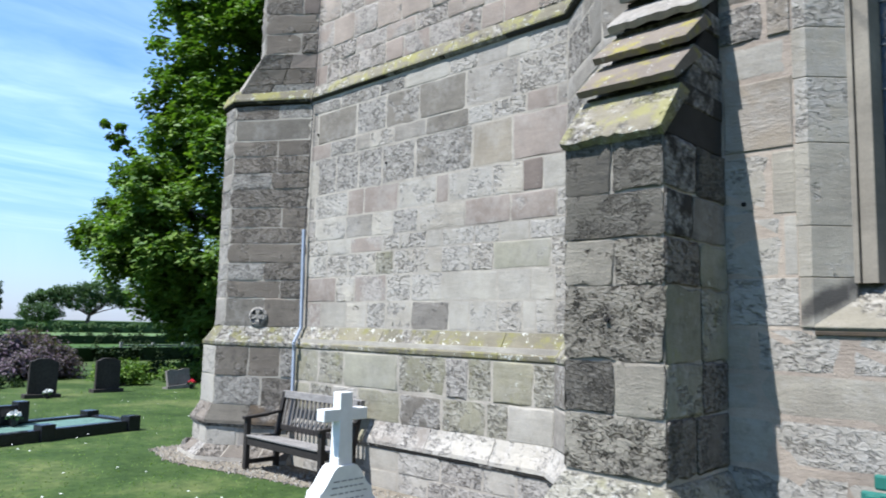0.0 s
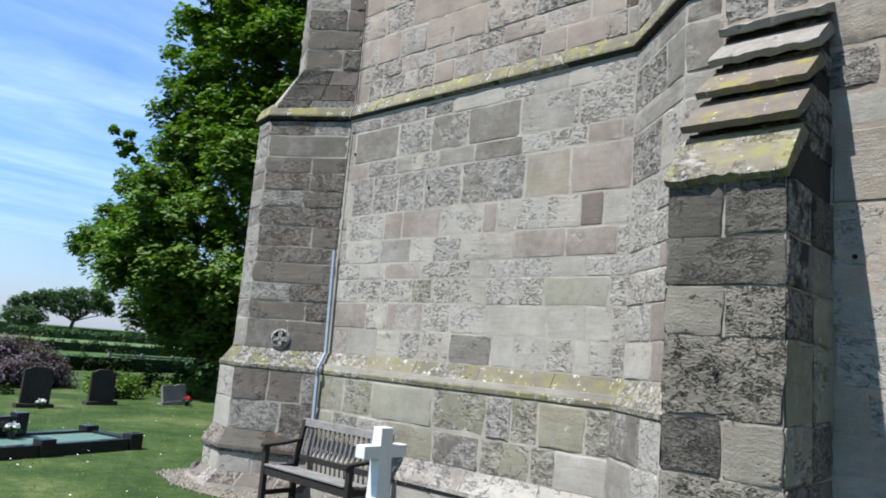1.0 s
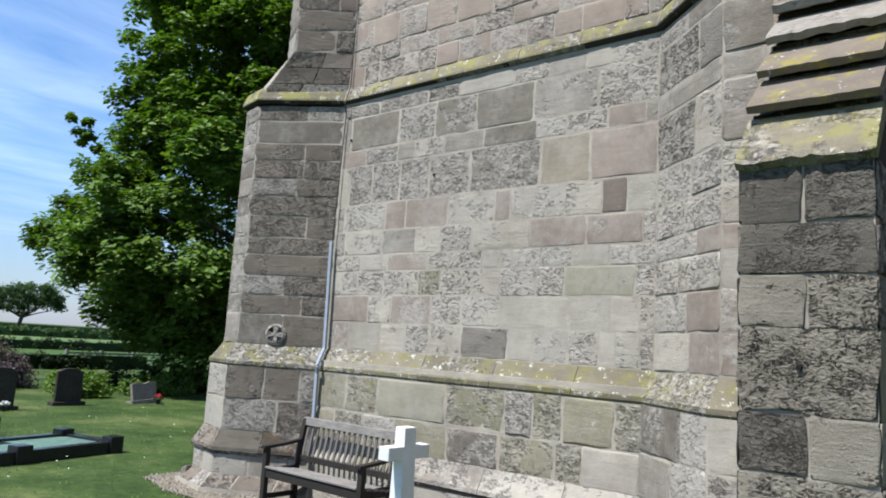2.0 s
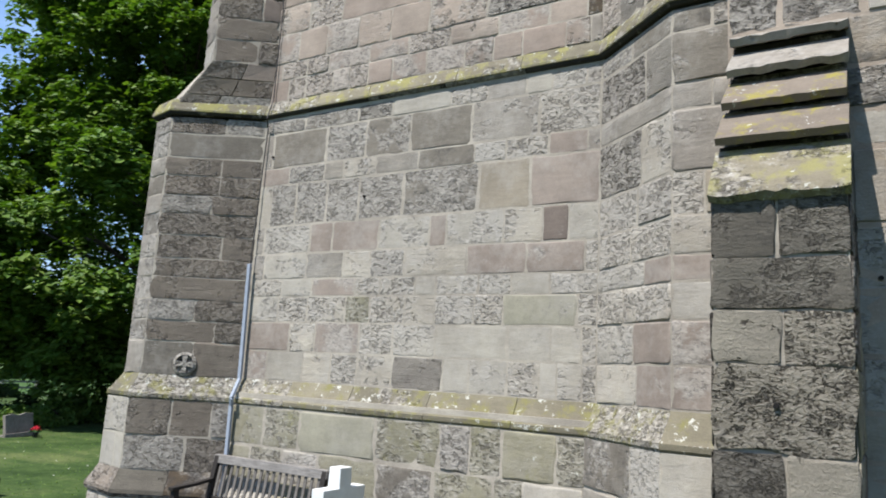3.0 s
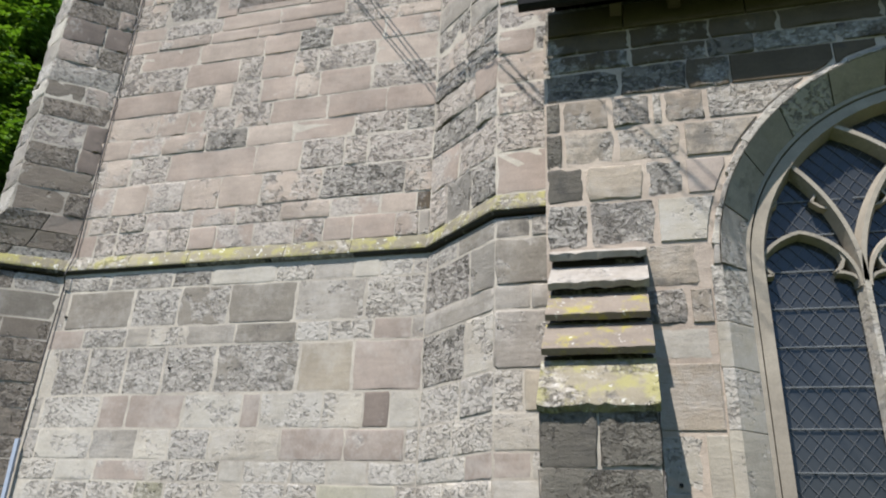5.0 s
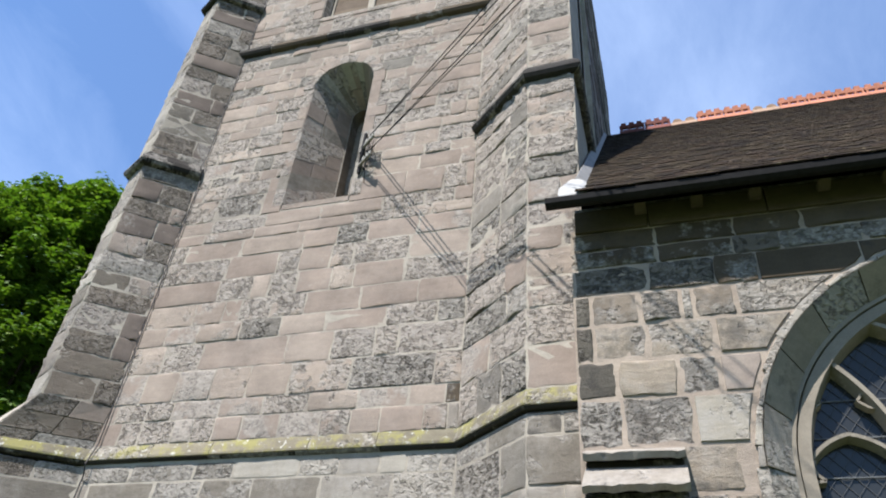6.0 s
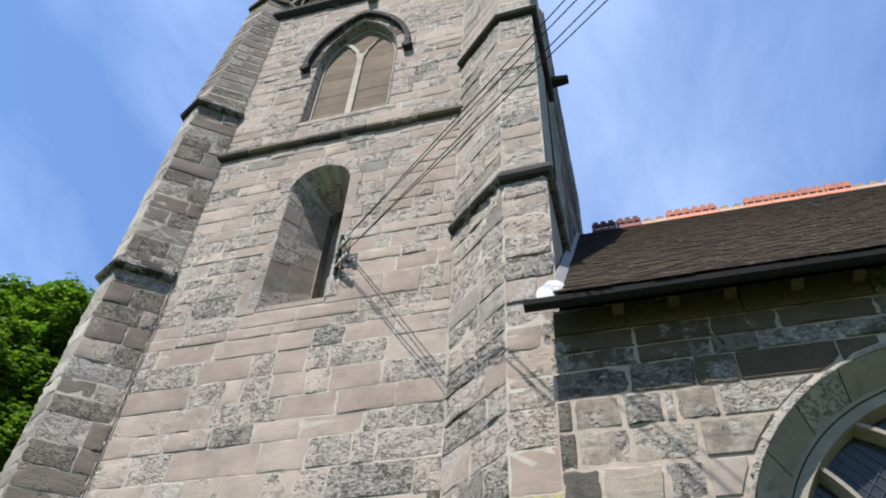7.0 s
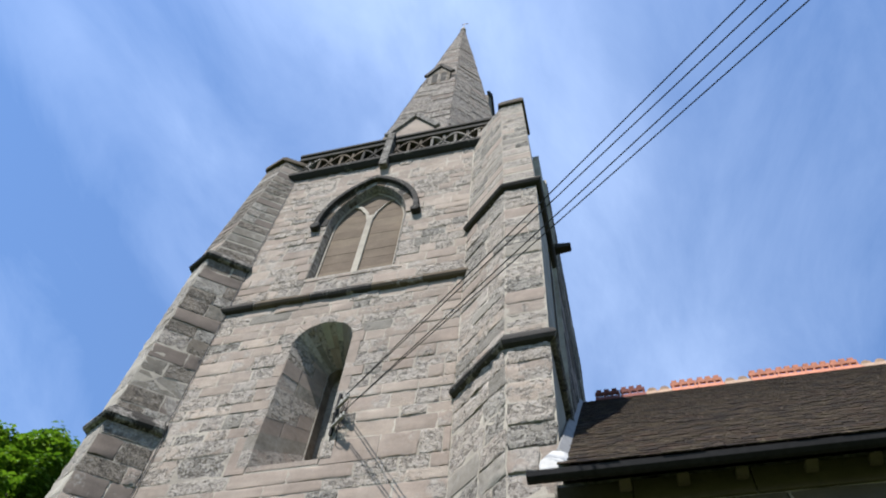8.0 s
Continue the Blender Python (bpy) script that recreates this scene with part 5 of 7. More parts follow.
def weathering_slab(ya, za, yb, zb, mt, ragged):
    """A sloped slab with a chipped front edge."""
    t, n_ = 0.045, 14
    k = math.atan2(zb - za, yb - ya)
    dy, dz = t * math.sin(k) * 1.15, -t * math.cos(k) * 0.9
    a, c = bx0 - 0.004 + RNG.uniform(-0.01, 0.01), bx1 + 0.004 + RNG.uniform(-0.01, 0.01)
    B = Builder()
    for i in range(n_ + 1):
        x, q = a + (c - a) * i / n_, RNG.uniform(-1, 1) * ragged
        m = 0.5 + RNG.uniform(-0.08, 0.08)
        lift = RNG.uniform(-0.004, 0.006)
        B.v += [Vector(p) for p in ((x, ya + abs(q) * 0.7, za + q * 0.5), (x, ya + 0.03, za + 0.03 * math.tan(k) + lift), (x, ya + (yb - ya) * m, za + (zb - za) * m + lift), (x, yb, zb), (x, yb + 0.12, zb + dz), (x, ya + dy + abs(q), za + dz - abs(q) * 0.8))]
    for i in range(n_):
        for e in range(6):
            f_ = (e + 1) % 6
            B.f.append((i * 6 + e, (i + 1) * 6 + e, (i + 1) * 6 + f_, i * 6 + f_))
    B.f += [(0, 1, 2, 3, 4, 5), tuple(n_ * 6 + e for e in (5, 4, 3, 2, 1, 0))]
    return B.make("weathering_slab", mt, nb, "sloped slab with yellow lichen" if mt in (STONE_YELLOW, STONE_SLAB) else "grey sloped slab")


for row in ((3.79, 2.945, 4.06, 3.27, STONE_YELLOW, 0.026), (3.965, 3.32, 4.25, 3.56, STONE_SLAB, 0.006), (4.155, 3.60, 4.44, 3.83, STONE_SLAB, 0.006), (4.335, 3.885, 4.60, 4.10, STONE_GREY, 0.016), (4.50, 4.17, 4.72, 4.28, STONE_GREY, 0.016)):
    weathering_slab(*row)
# step stones coloured black for crust and for the shadow under the slabs
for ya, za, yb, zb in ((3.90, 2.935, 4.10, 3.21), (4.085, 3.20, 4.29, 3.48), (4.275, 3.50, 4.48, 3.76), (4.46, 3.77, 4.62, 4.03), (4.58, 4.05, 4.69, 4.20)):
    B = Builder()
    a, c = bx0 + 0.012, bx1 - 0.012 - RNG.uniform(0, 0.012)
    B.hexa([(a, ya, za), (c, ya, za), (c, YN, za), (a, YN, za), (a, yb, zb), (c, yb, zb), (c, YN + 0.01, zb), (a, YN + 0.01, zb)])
    B.make("step_stone", STONE_CRUST_SHADE, nb, bevel=0.012)
# risers coloured black as the slabs' shadow on them
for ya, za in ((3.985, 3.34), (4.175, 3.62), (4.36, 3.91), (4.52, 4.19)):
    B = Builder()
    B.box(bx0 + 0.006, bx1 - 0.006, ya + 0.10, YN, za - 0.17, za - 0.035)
    B.make("riser_stone", STONE_CRUST_SHADE, nb, bevel=0.01)

# nave eaves: corbels, gutter, bressummer
eav = empty("eaves", "dark eaves with stone corbels and an iron gutter", "eaves", kind="structure")
IRON = plain("painted_iron", (0.014, 0.013, 0.013), 0.8, 0.0, scale=20, amount=0.3)
# corbels and plate stones are darkened in colour for the eaves' shade too
for i in range(20):
    x = -2.06 + 0.47 * i + RNG.uniform(-0.03, 0.03)
    if x > NX1 - 0.2:
        break
    B = Builder()
    B.hexa([(x - 0.05, YN - 0.14, 6.325), (x + 0.05, YN - 0.14, 6.325), (x + 0.05, YN - 0.09, 6.325), (x - 0.05, YN - 0.09, 6.325), (x - 0.05, YN - 0.22, 6.36), (x + 0.05, YN - 0.22, 6.36), (x + 0.05, YN - 0.09, 6.40), (x - 0.05, YN - 0.09, 6.40)])
    B.make("corbel", STONE_SOOT_SHADE, eav, bevel=0.012)
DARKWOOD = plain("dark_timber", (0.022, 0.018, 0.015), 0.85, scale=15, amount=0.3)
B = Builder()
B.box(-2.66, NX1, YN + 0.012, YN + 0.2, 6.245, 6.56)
B.make("wall_plate", STONE_SOOT_SHADE, eav)
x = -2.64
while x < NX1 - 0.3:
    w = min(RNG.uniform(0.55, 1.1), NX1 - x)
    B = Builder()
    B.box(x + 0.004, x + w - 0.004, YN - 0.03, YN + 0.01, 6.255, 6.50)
    B.make("plate_stone", pick([(STONE_SOOT_SHADE, 3), (STONE_BROWN, 1)]), eav, bevel=0.008)
    x += w
prof = [(0.0, 0.10), (0.0, 0.03), (0.03, -0.015), (0.075, -0.02), (0.11, 0.02), (0.12, 0.10), (0.11, 0.10), (0.10, 0.03), (0.07, 0.0), (0.035, 0.0), (0.012, 0.035), (0.012, 0.10)]
sweep("gutter", IRON, [(-2.84, 4.44, 6.28), (NX1, 4.44, 6.28)], [(a + 0.02, 0.045 + b * 0.6) for a, b in prof], eav)

# roof of small plain tiles
ROOF_TILE = stone_material("clay_tile", [(0.017, 0.0105, 0.0064), (0.011, 0.0076, 0.005), (0.030, 0.0165, 0.0088), (0.013, 0.0094, 0.005), (0.020, 0.0132, 0.0066)], 0.3, relief=0.6, pitted=-1.5, crust_tone=(0.012, 0.010, 0.008), lichen=0.85, yellow=(0.036, 0.026, 0.013), pale=(0.17, 0.13, 0.085))
EY, EZ, RY, RZ = 4.30, 6.40, 9.2, 12.19
roof = empty("roof", "steep nave roof of dark brown mossy clay tiles", "roof", kind="structure")
B = Builder()
for y in (EY + 0.05, 2 * RY - EY - 0.05):
    s = 1 if y < RY else -1
    q = [(-2.62, y, EZ - 0.08), (NX1, y, EZ - 0.08), (NX1, RY, RZ - 0.08), (-2.62, RY, RZ - 0.08), (-2.62, y, EZ - 0.01), (NX1, y, EZ - 0.01), (NX1, RY, RZ - 0.01), (-2.62, RY, RZ - 0.01)]
    B.hexa(q if s > 0 else [q[1], q[0], q[3], q[2], q[5], q[4], q[7], q[6]])
B.make("boarding", DARKWOOD, roof)
slope = Vector((0, RY - EY, RZ - EZ))
SL = slope.length
sd = slope / SL
sn = Vector((0, -sd.z, sd.y))
gauge, tw = 0.115, 0.168
tile_me = bpy.data.meshes.new("tile")
tile_me.from_pydata([(0, 0, 0.004), (1, 0, 0.004), (1, 1, 0), (0, 1, 0), (0, 0, 0.014), (1, 0, 0.014), (1, 1, 0.007), (0, 1, 0.007)], [], [(3, 2, 1, 0), (4, 5, 6, 7), (0, 1, 5, 4), (1, 2, 6, 5), (2, 3, 7, 6), (3, 0, 4, 7)])
tile_me.materials.append(ROOF_TILE)
rest = Builder()
nrow = int(SL / gauge)
count = 0
for r in range(nrow):
    base = Vector((0, EY, EZ)) + sd * (r * gauge)
    x = -2.58 + (tw / 2 if r % 2 else 0)
    while x < NX1 - 0.1:
        jig = RNG.uniform(-0.008, 0.008)
        M = Matrix(((tw - 0.006, 0, 0, x), (0, sd.y * 0.19, sn.y, base.y), (0, sd.z * 0.19, sn.z, base.z), (0, 0, 0, 1)))
        M = Matrix.Translation(sd * jig + sn * RNG.uniform(0, 0.006)) @ M
        if r < 14 and x < 0.9 and count < 290:
            ob = new("roof_tile", tile_me)
            ob.parent = roof
            ob.matrix_local = M
            count += 1
        else:
            o = len(rest.v)
            rest.v += [M @ v.co for v in tile_me.vertices]
            rest.f += [tuple(o + i for i in p.vertices) for p in tile_me.polygons]
        x += tw
ISL = per_island(ROOF_TILE, "clay_tile_far")
tagged(rest.make("roof_tiles", ISL, roof), "rows of brown clay tiles", kind="stuff")
# ridge crest of pierced tiles
CREST = plain("terracotta", (0.37, 0.15, 0.092), 0.8, scale=18, amount=0.25)
CREST_OLD = plain("old_terracotta", (0.27, 0.185, 0.13), 0.85, scale=18, amount=0.3)
CREST_DARK = plain("blackened_terracotta", (0.13, 0.045, 0.035), 0.8, scale=18, amount=0.3)


def crest(mat, height):
    B = Builder()
    B.hexa([(0, -0.16, -0.18), (0.44, -0.16, -0.18), (0.44, 0.16, -0.18), (0, 0.16, -0.18), (0, -0.025, 0.03), (0.44, -0.025, 0.03), (0.44, 0.025, 0.03), (0, 0.025, 0.03)])
    if height > 0.12:
        for i in range(4):
            B.box(0.02 + i * 0.135 - 0.018 * (i == 3), 0.02 + i * 0.135 + 0.035 - 0.018 * (i == 3), -0.022, 0.022, 0.03, height - 0.09)
        B.box(0.0, 0.44, -0.024, 0.024, height - 0.09, height - 0.02)
        for i in range(3):
            B.box(0.03 + i * 0.14, 0.12 + i * 0.14, -0.022, 0.022, height - 0.02, height + 0.04)
    else:
        for i in range(2):
            B.tube([(0.11 + i * 0.22, -0.024, 0.03), (0.11 + i * 0.22, 0.024, 0.03)], 0.085, 10)
    return B.make("ridge_tile", mat, roof)


x, i = -2.26, 0
pattern = "ddonnonnnnoonnnonnonnn"
while x < NX1 - 0.4:
    c = pattern[i % len(pattern)]
    ob = crest({"d": CREST_DARK, "o": CREST_OLD, "n": CREST}[c], 0.10 if c == "o" else 0.18)
    ob.location = (x, RY, RZ + 0.02)
    x, i = x + 0.45, i + 1
# lead flashing where roof meets tower
LEADW = plain("white_lead", (0.34, 0.33, 0.31), 0.6, scale=10, amount=0.15)
B = Builder()
B.hexa([(-2.76, 4.36, 6.43), (-2.46, 4.36, 6.43), (-2.47, 4.66, 6.80), (-2.66, 4.66, 6.80), (-2.74, 4.40, 6.58), (-2.52, 4.40, 6.56), (-2.54, 4.62, 6.86), (-2.66, 4.62, 6.88)])
B.make("lead_flashing", LEADW, roof, "white lead flashing", bevel=0.03)
LEADG = plain("grey_lead", (0.17, 0.165, 0.155), 0.6, scale=10, amount=0.2)
B = Builder()
B.hexa([(-2.62, 4.60, 6.70), (-2.46, 4.60, 6.70), (-2.46, 9.2, 12.16), (-2.62, 9.2, 12.16), (-2.60, 4.60, 6.86), (-2.58, 4.60, 6.88), (-2.58, 9.2, 12.36), (-2.60, 9.2, 12.36)])
B.make("lead_flashing", LEADG, roof, "grey lead soaker strip")

# spout on the tower's east side
sp = empty("drain_spout", "dark stone water spout on the tower side", "spout", at=(-2.6, 7.0, 14.02))
B = Builder()
B.hexa([(0, -0.09, -0.08), (0.36, -0.07, -0.05), (0.36, 0.07, -0.05), (0, 0.09, -0.08), (0, -0.09, 0.1), (0.36, -0.07, 0.07), (0.36, 0.07, 0.07), (0, 0.09, 0.1)])
B.make("spout_body", STONE_CRUST_SHADE, sp, bevel=0.02)

# ---- ground ----
def grass_material(name, tones, scale=0.55):
    m, n, l, b = material(name, 0.9)
    pos = n.new("ShaderNodeNewGeometry").outputs["Position"]
    a = noise_node(n, l, pos, scale, 5, 0.65)
    f = noise_node(n, l, pos, 28, 6, 0.75)
    mid = noise_node(n, l, pos, 2.6, 6, 0.72)
    c = ramp(n, l, a, [(0.35 + 0.15 * i, t) for i, t in enumerate(tones)])
    c = mix(n, l, 0.9, c, ramp(n, l, mid, [(0.32, (0.66, 0.72, 0.7)), (0.68, (1.34, 1.24, 1.2))]), "MULTIPLY")
    c = mix(n, l, 0.75, c, ramp(n, l, noise_node(n, l, pos, 9.0, 5, 0.7), [(0.34, (0.62, 0.68, 0.66)), (0.66, (1.42, 1.32, 1.2))]), "MULTIPLY")
    c = mix(n, l, 0.8, c, ramp(n, l, f, [(0.3, grey(0.68)), (0.7, grey(1.28))]), "MULTIPLY")
    l.new(c, b.inputs["Base Color"])
    bump(n, l, b, f, 0.5, 0.03)
    return m


def leaf_material(name, tones, gloss=0.5):
    """Leaves: tone by leaf, a little light shining through."""
    m, n, l, b = material(name, gloss)
    geo = n.new("ShaderNodeNewGeometry")
    c = ramp(n, l, geo.outputs["Random Per Island"], [((i + 0.5) / len(tones), t) for i, t in enumerate(tones)])
    big = noise_node(n, l, geo.outputs["Position"], 0.5, 3)
    c = mix(n, l, 0.7, c, ramp(n, l, big, [(0.3, grey(0.6)), (0.7, grey(1.3))]), "MULTIPLY")
    l.new(c, b.inputs["Base Color"])
    tr = n.new("ShaderNodeBsdfTranslucent")
    l.new(mix(n, l, 1.0, c, (1.1, 1.35, 0.35), "MULTIPLY"), tr.inputs["Color"])
    ms = n.new("ShaderNodeMixShader")
    ms.inputs[0].default_value = 0.3
    out = n["Material Output"]
    l.new(b.outputs[0], ms.inputs[1])
    l.new(tr.outputs[0], ms.inputs[2])
    l.new(ms.outputs[0], out.inputs["Surface"])
    return m


GRASS = grass_material("grass", [(0.025, 0.046, 0.012), (0.040, 0.068, 0.019), (0.082, 0.104, 0.038)])
v = [(-1500, -1500, 0), (1500, -1500, 0), (1500, 1500, 0), (-1500, 1500, 0)]
tagged(mesh_object("ground", v, [(0, 1, 2, 3)], GRASS), "mown churchyard grass", kind="structure")
# field beyond the hedge
FIELD = grass_material("field_grass", [(0.035, 0.074, 0.018), (0.042, 0.082, 0.021), (0.05, 0.09, 0.024)], 0.03)
tagged(mesh_object("ground_field", [(-55.5, -120, 0.006), (-36, -120, 0.006), (-36, 180, 0.006), (-55.5, 180, 0.006)], [(0, 1, 2, 3)], FIELD), "bright green crop field", kind="structure")
FIELD2 = grass_material("far_field", [(0.085, 0.135, 0.05), (0.10, 0.15, 0.06), (0.075, 0.12, 0.045)], 0.01)
tagged(mesh_object("ground_far_field", [(-400, -300, 0.01), (-57, -300, 0.01), (-57, 400, 0.01), (-400, 400, 0.01)], [(0, 1, 2, 3)], FIELD2), "pale green far field", kind="structure")

rng = random.Random(21)
# grass blades and daisies on the near lawn
v, f = [], []
for i in range(9000):
    x = rng.uniform(-20.0, -4.0)
    y = rng.uniform(-1.0, 6.0) if x > -9.5 else rng.uniform(-1.0, 12.0)
    if rng.random() > min(1.0, 1.25 - (-4 - x) / 22):
        continue
    if y > 4.75 and -10.0 < x:
        continue
    h, a = rng.uniform(0.01, 0.022), rng.uniform(0, 6.28)
    w, t = 0.006 + 0.0006 * (-4 - x), rng.uniform(0.0, 0.035)
    o = len(v)
    dx, dy = math.cos(a) * w, math.sin(a) * w
    v += [(x - dx, y - dy, 0), (x + dx, y + dy, 0), (x - dy / w * t, y + dx / w * t, h)]
    f.append((o, o + 1, o + 2))
tagged(mesh_object("grass_blades", v, f, leaf_material("grass_blade", [(0.10, 0.17, 0.035), (0.12, 0.19, 0.045), (0.14, 0.19, 0.06)], 0.7)), "short grass blades on the lawn", "grass", kind="stuff")
PETAL = plain("daisy_white", (0.75, 0.75, 0.70), 0.7, scale=30, amount=0.1)
B = Builder()
for i in range(190):
    x, y = rng.uniform(-19, -6), rng.uniform(-0.5, 9)
    if (y > 4.6 and x > -10) or rng.random() > 0.35 + 0.65 * (noise.noise(Vector((x * 0.5, y * 0.5, 3))) + 0.3):
        continue
    r = rng.uniform(0.009, 0.016)
    z = rng.uniform(0.03, 0.055)
    B.solid([(x + r * math.cos(k * 1.047), y + r * math.sin(k * 1.047), z) for k in range(6)] + [(x, y, z + 0.006)], [(k, (k + 1) % 6, 6) for k in range(6)] + [(5, 4, 3, 2, 1, 0)])
tagged(B.make("daisies", PETAL), "small white daisies in the lawn", "flowers", kind="stuff")
# gravel strip along the tower's foot
GRAVEL = stone_material("gravel", [(0.30, 0.28, 0.24), (0.22, 0.20, 0.17), (0.38, 0.35, 0.30), (0.26, 0.22, 0.18)], 0.3)
GR2 = per_island(GRAVEL, "gravel_pieces")
edge = [(-10.25, 5.6), (-10.15, 4.80), (-9.3, 4.58), (-8.7, 4.62), (-7.9, 4.82), (-6.7, 5.02), (-5.5, 4.98), (-4.5, 4.9), (-3.2, 4.6), (-3.0, 3.6)]
B = Builder()
vs = [(x, y, 0.008) for x, y in edge] + [(-2.7, 3.6, 0.008), (-2.7, 5.6, 0.008), (-9.3, 5.6, 0.008)]
gravel = mesh_object("gravel_path", vs, [tuple(range(len(vs)))], plain("earth", (0.17, 0.145, 0.11), 0.95, scale=35, amount=0.4, relief=0.6, dist=0.02))
tagged(gravel, "strip of gravel and earth along the tower foot", kind="structure")
for i in range(1700):
    x = rng.uniform(-10.2, -3.0)
    lo = np.interp(x, [p[0] for p in edge[1:9]], [p[1] for p in edge[1:9]])
    y = rng.uniform(lo - 0.05, 5.5)
    r = rng.uniform(0.008, 0.026)
    a = rng.uniform(0, 3)
    c, s_ = math.cos(a) * r, math.sin(a) * r
    B.solid([(x + c, y + s_, 0.004), (x - s_ * 0.8, y + c * 0.8, 0.004), (x - c, y - s_, 0.004), (x + s_ * 0.8, y - c * 0.8, 0.004), (x + c * 0.5, y + s_ * 0.5, 0.01 + r * 0.9), (x - c * 0.5, y - s_ * 0.4, 0.01 + r * 0.8)],
            [(0, 1, 4), (1, 2, 5, 4), (2, 3, 5), (3, 0, 4, 5), (3, 2, 1, 0)])
tagged(B.make("gravel_stones", GR2), "loose gravel stones", "gravel", kind="stuff")


# ---- bench ----
def wood(name, colour, rough=0.8):
    m, n, l, b = material(name, rough)
    pos = n.new("ShaderNodeNewGeometry").outputs["Position"]
    mp = n.new("ShaderNodeMapping")
    mp.inputs["Scale"].default_value = (3, 40, 40)
    l.new(pos, mp.inputs["Vector"])
    g = noise_node(n, l, mp.outputs[0], 2.5, 6, 0.7)
    c = ramp(n, l, g, [(0.3, tuple(k * 0.55 for k in colour)), (0.7, tuple(k * 1.35 for k in colour))])
    c = mix(n, l, 0.5, c, ramp(n, l, noise_node(n, l, pos, 4, 3), [(0.3, grey(0.7)), (0.7, grey(1.3))]), "MULTIPLY")
    l.new(c, b.inputs["Base Color"])
    bump(n, l, b, g, 0.4, 0.004)
    return m


TEAK = wood("weathered_teak", (0.19, 0.175, 0.16))
TEAK_DARK = wood("stained_teak", (0.030, 0.026, 0.023), 0.7)
TEAK_BACK = wood("greyed_teak", (0.125, 0.113, 0.10))


def park_bench(at, turn=0.0):
    root = empty("park_bench", "weathered dark wooden slatted bench against the tower wall", "bench", at=at)
    root.rotation_euler = (0, 0, turn)
    L = 1.56

    def bit(name, mat, build):
        B = Builder()
        build(B)
        return B.make(name, mat, root, bevel=0.005)

    for x in (0.035, L - 0.035):
        bit("leg", TEAK_DARK, lambda B: B.box(x - 0.032, x + 0.032, 0.0, 0.06, 0, 0.62))
        bit("leg", TEAK_DARK, lambda B: (B.bar((x, 0.46, 0.0), (x, 0.46, 0.42), 0.06, 0.065, up=(0, 1, 0)), B.bar((x, 0.46, 0.40), (x, 0.565, 0.92), 0.06, 0.06, up=(0, 1, 0))))
        bit("armrest", TEAK_DARK, lambda B: (B.bar((x, -0.03, 0.63), (x, 0.30, 0.655), 0.075, 0.035), B.bar((x, 0.30, 0.655), (x, 0.52, 0.685), 0.06, 0.035)))
        bit("side_rail", TEAK_DARK, lambda B: B.bar((x, 0.03, 0.36), (x, 0.46, 0.36), 0.045, 0.09))
        bit("foot_rail", TEAK_DARK, lambda B: B.bar((x, 0.03, 0.10), (x, 0.46, 0.10), 0.04, 0.055))
    for i, y in enumerate((-0.005, 0.085, 0.175, 0.265, 0.355)):
        z = 0.43 - 0.012 * i
        bit("seat_slat", TEAK, lambda B: B.box(0.0 if i else 0.07, L if i else L - 0.07, y, y + 0.078, z - 0.022, z))
    bit("front_rail", TEAK_DARK, lambda B: B.box(0.06, L - 0.06, 0.01, 0.045, 0.31, 0.40))
    bit("top_rail", TEAK, lambda B: B.hexa([(0.0, 0.525, 0.85), (L, 0.525, 0.85), (L, 0.59, 0.85), (0.0, 0.59, 0.85), (0.0, 0.54, 0.935), (L, 0.54, 0.935), (L, 0.60, 0.935), (0.0, 0.60, 0.935)]))
    bit("bottom_rail", TEAK_DARK, lambda B: B.bar((0.05, 0.485, 0.49), (L - 0.05, 0.485, 0.49), 0.035, 0.065))
    n = 17
    for i in range(n):
        x = 0.10 + (L - 0.20) * i / (n - 1)
        bit("back_slat", TEAK_BACK, lambda B: B.bar((x, 0.488, 0.50), (x, 0.555, 0.87), 0.036, 0.014, up=(0, 1, 0)))
    return root


park_bench((-8.08, 4.98, 0.0))

# ---- white memorial cross ----
WHITE = plain("white_painted_stone", (0.60, 0.595, 0.575), 0.6, scale=8, amount=0.08, relief=0.15)
INK = plain("grey_lettering", (0.22, 0.22, 0.22), 0.7, scale=20, amount=0.2)
mem = empty("memorial_cross", "white painted stone cross on a stepped inscribed base", "memorial", at=(-5.52, 4.45, 0.0))


def white_part(name, build, bevel=0.006):
    B = Builder()
    build(B)
    return B.make(name, WHITE, mem, bevel=bevel)


white_part("shaft", lambda B: B.hexa([(-0.07, -0.085, 0.36), (0.07, -0.085, 0.36), (0.07, 0.085, 0.36), (-0.07, 0.085, 0.36), (-0.055, -0.07, 1.16), (0.055, -0.07, 1.16), (0.055, 0.07, 1.16), (-0.055, 0.07, 1.16)]))
white_part("arm", lambda B: B.box(-0.058, 0.058, -0.255, 0.255, 0.90, 1.01))
sh = []
for q in range(9):
    t = q / 8
    sh.append((0.10 + 0.20 * t, 0.50 - 0.16 * (t * t * (3 - 2 * t)) - 0.06 * t))


def shoulders(B):
    right = [(y, z) for y, z in sh]
    outline = [(-0.36, 0.0), (0.36, 0.0), (0.36, 0.16), (0.32, 0.20)] + right[::-1] + [(-y, z) for y, z in right] + [(-0.32, 0.20), (-0.36, 0.16)]
    n = len(outline)
    B.solid([(0.10, y, z) for y, z in outline] + [(-0.10, y, z) for y, z in outline], [tuple(range(n)), tuple(range(2 * n - 1, n - 1, -1))] + [(i, n + i, n + (i + 1) % n, (i + 1) % n) for i in range(n)])


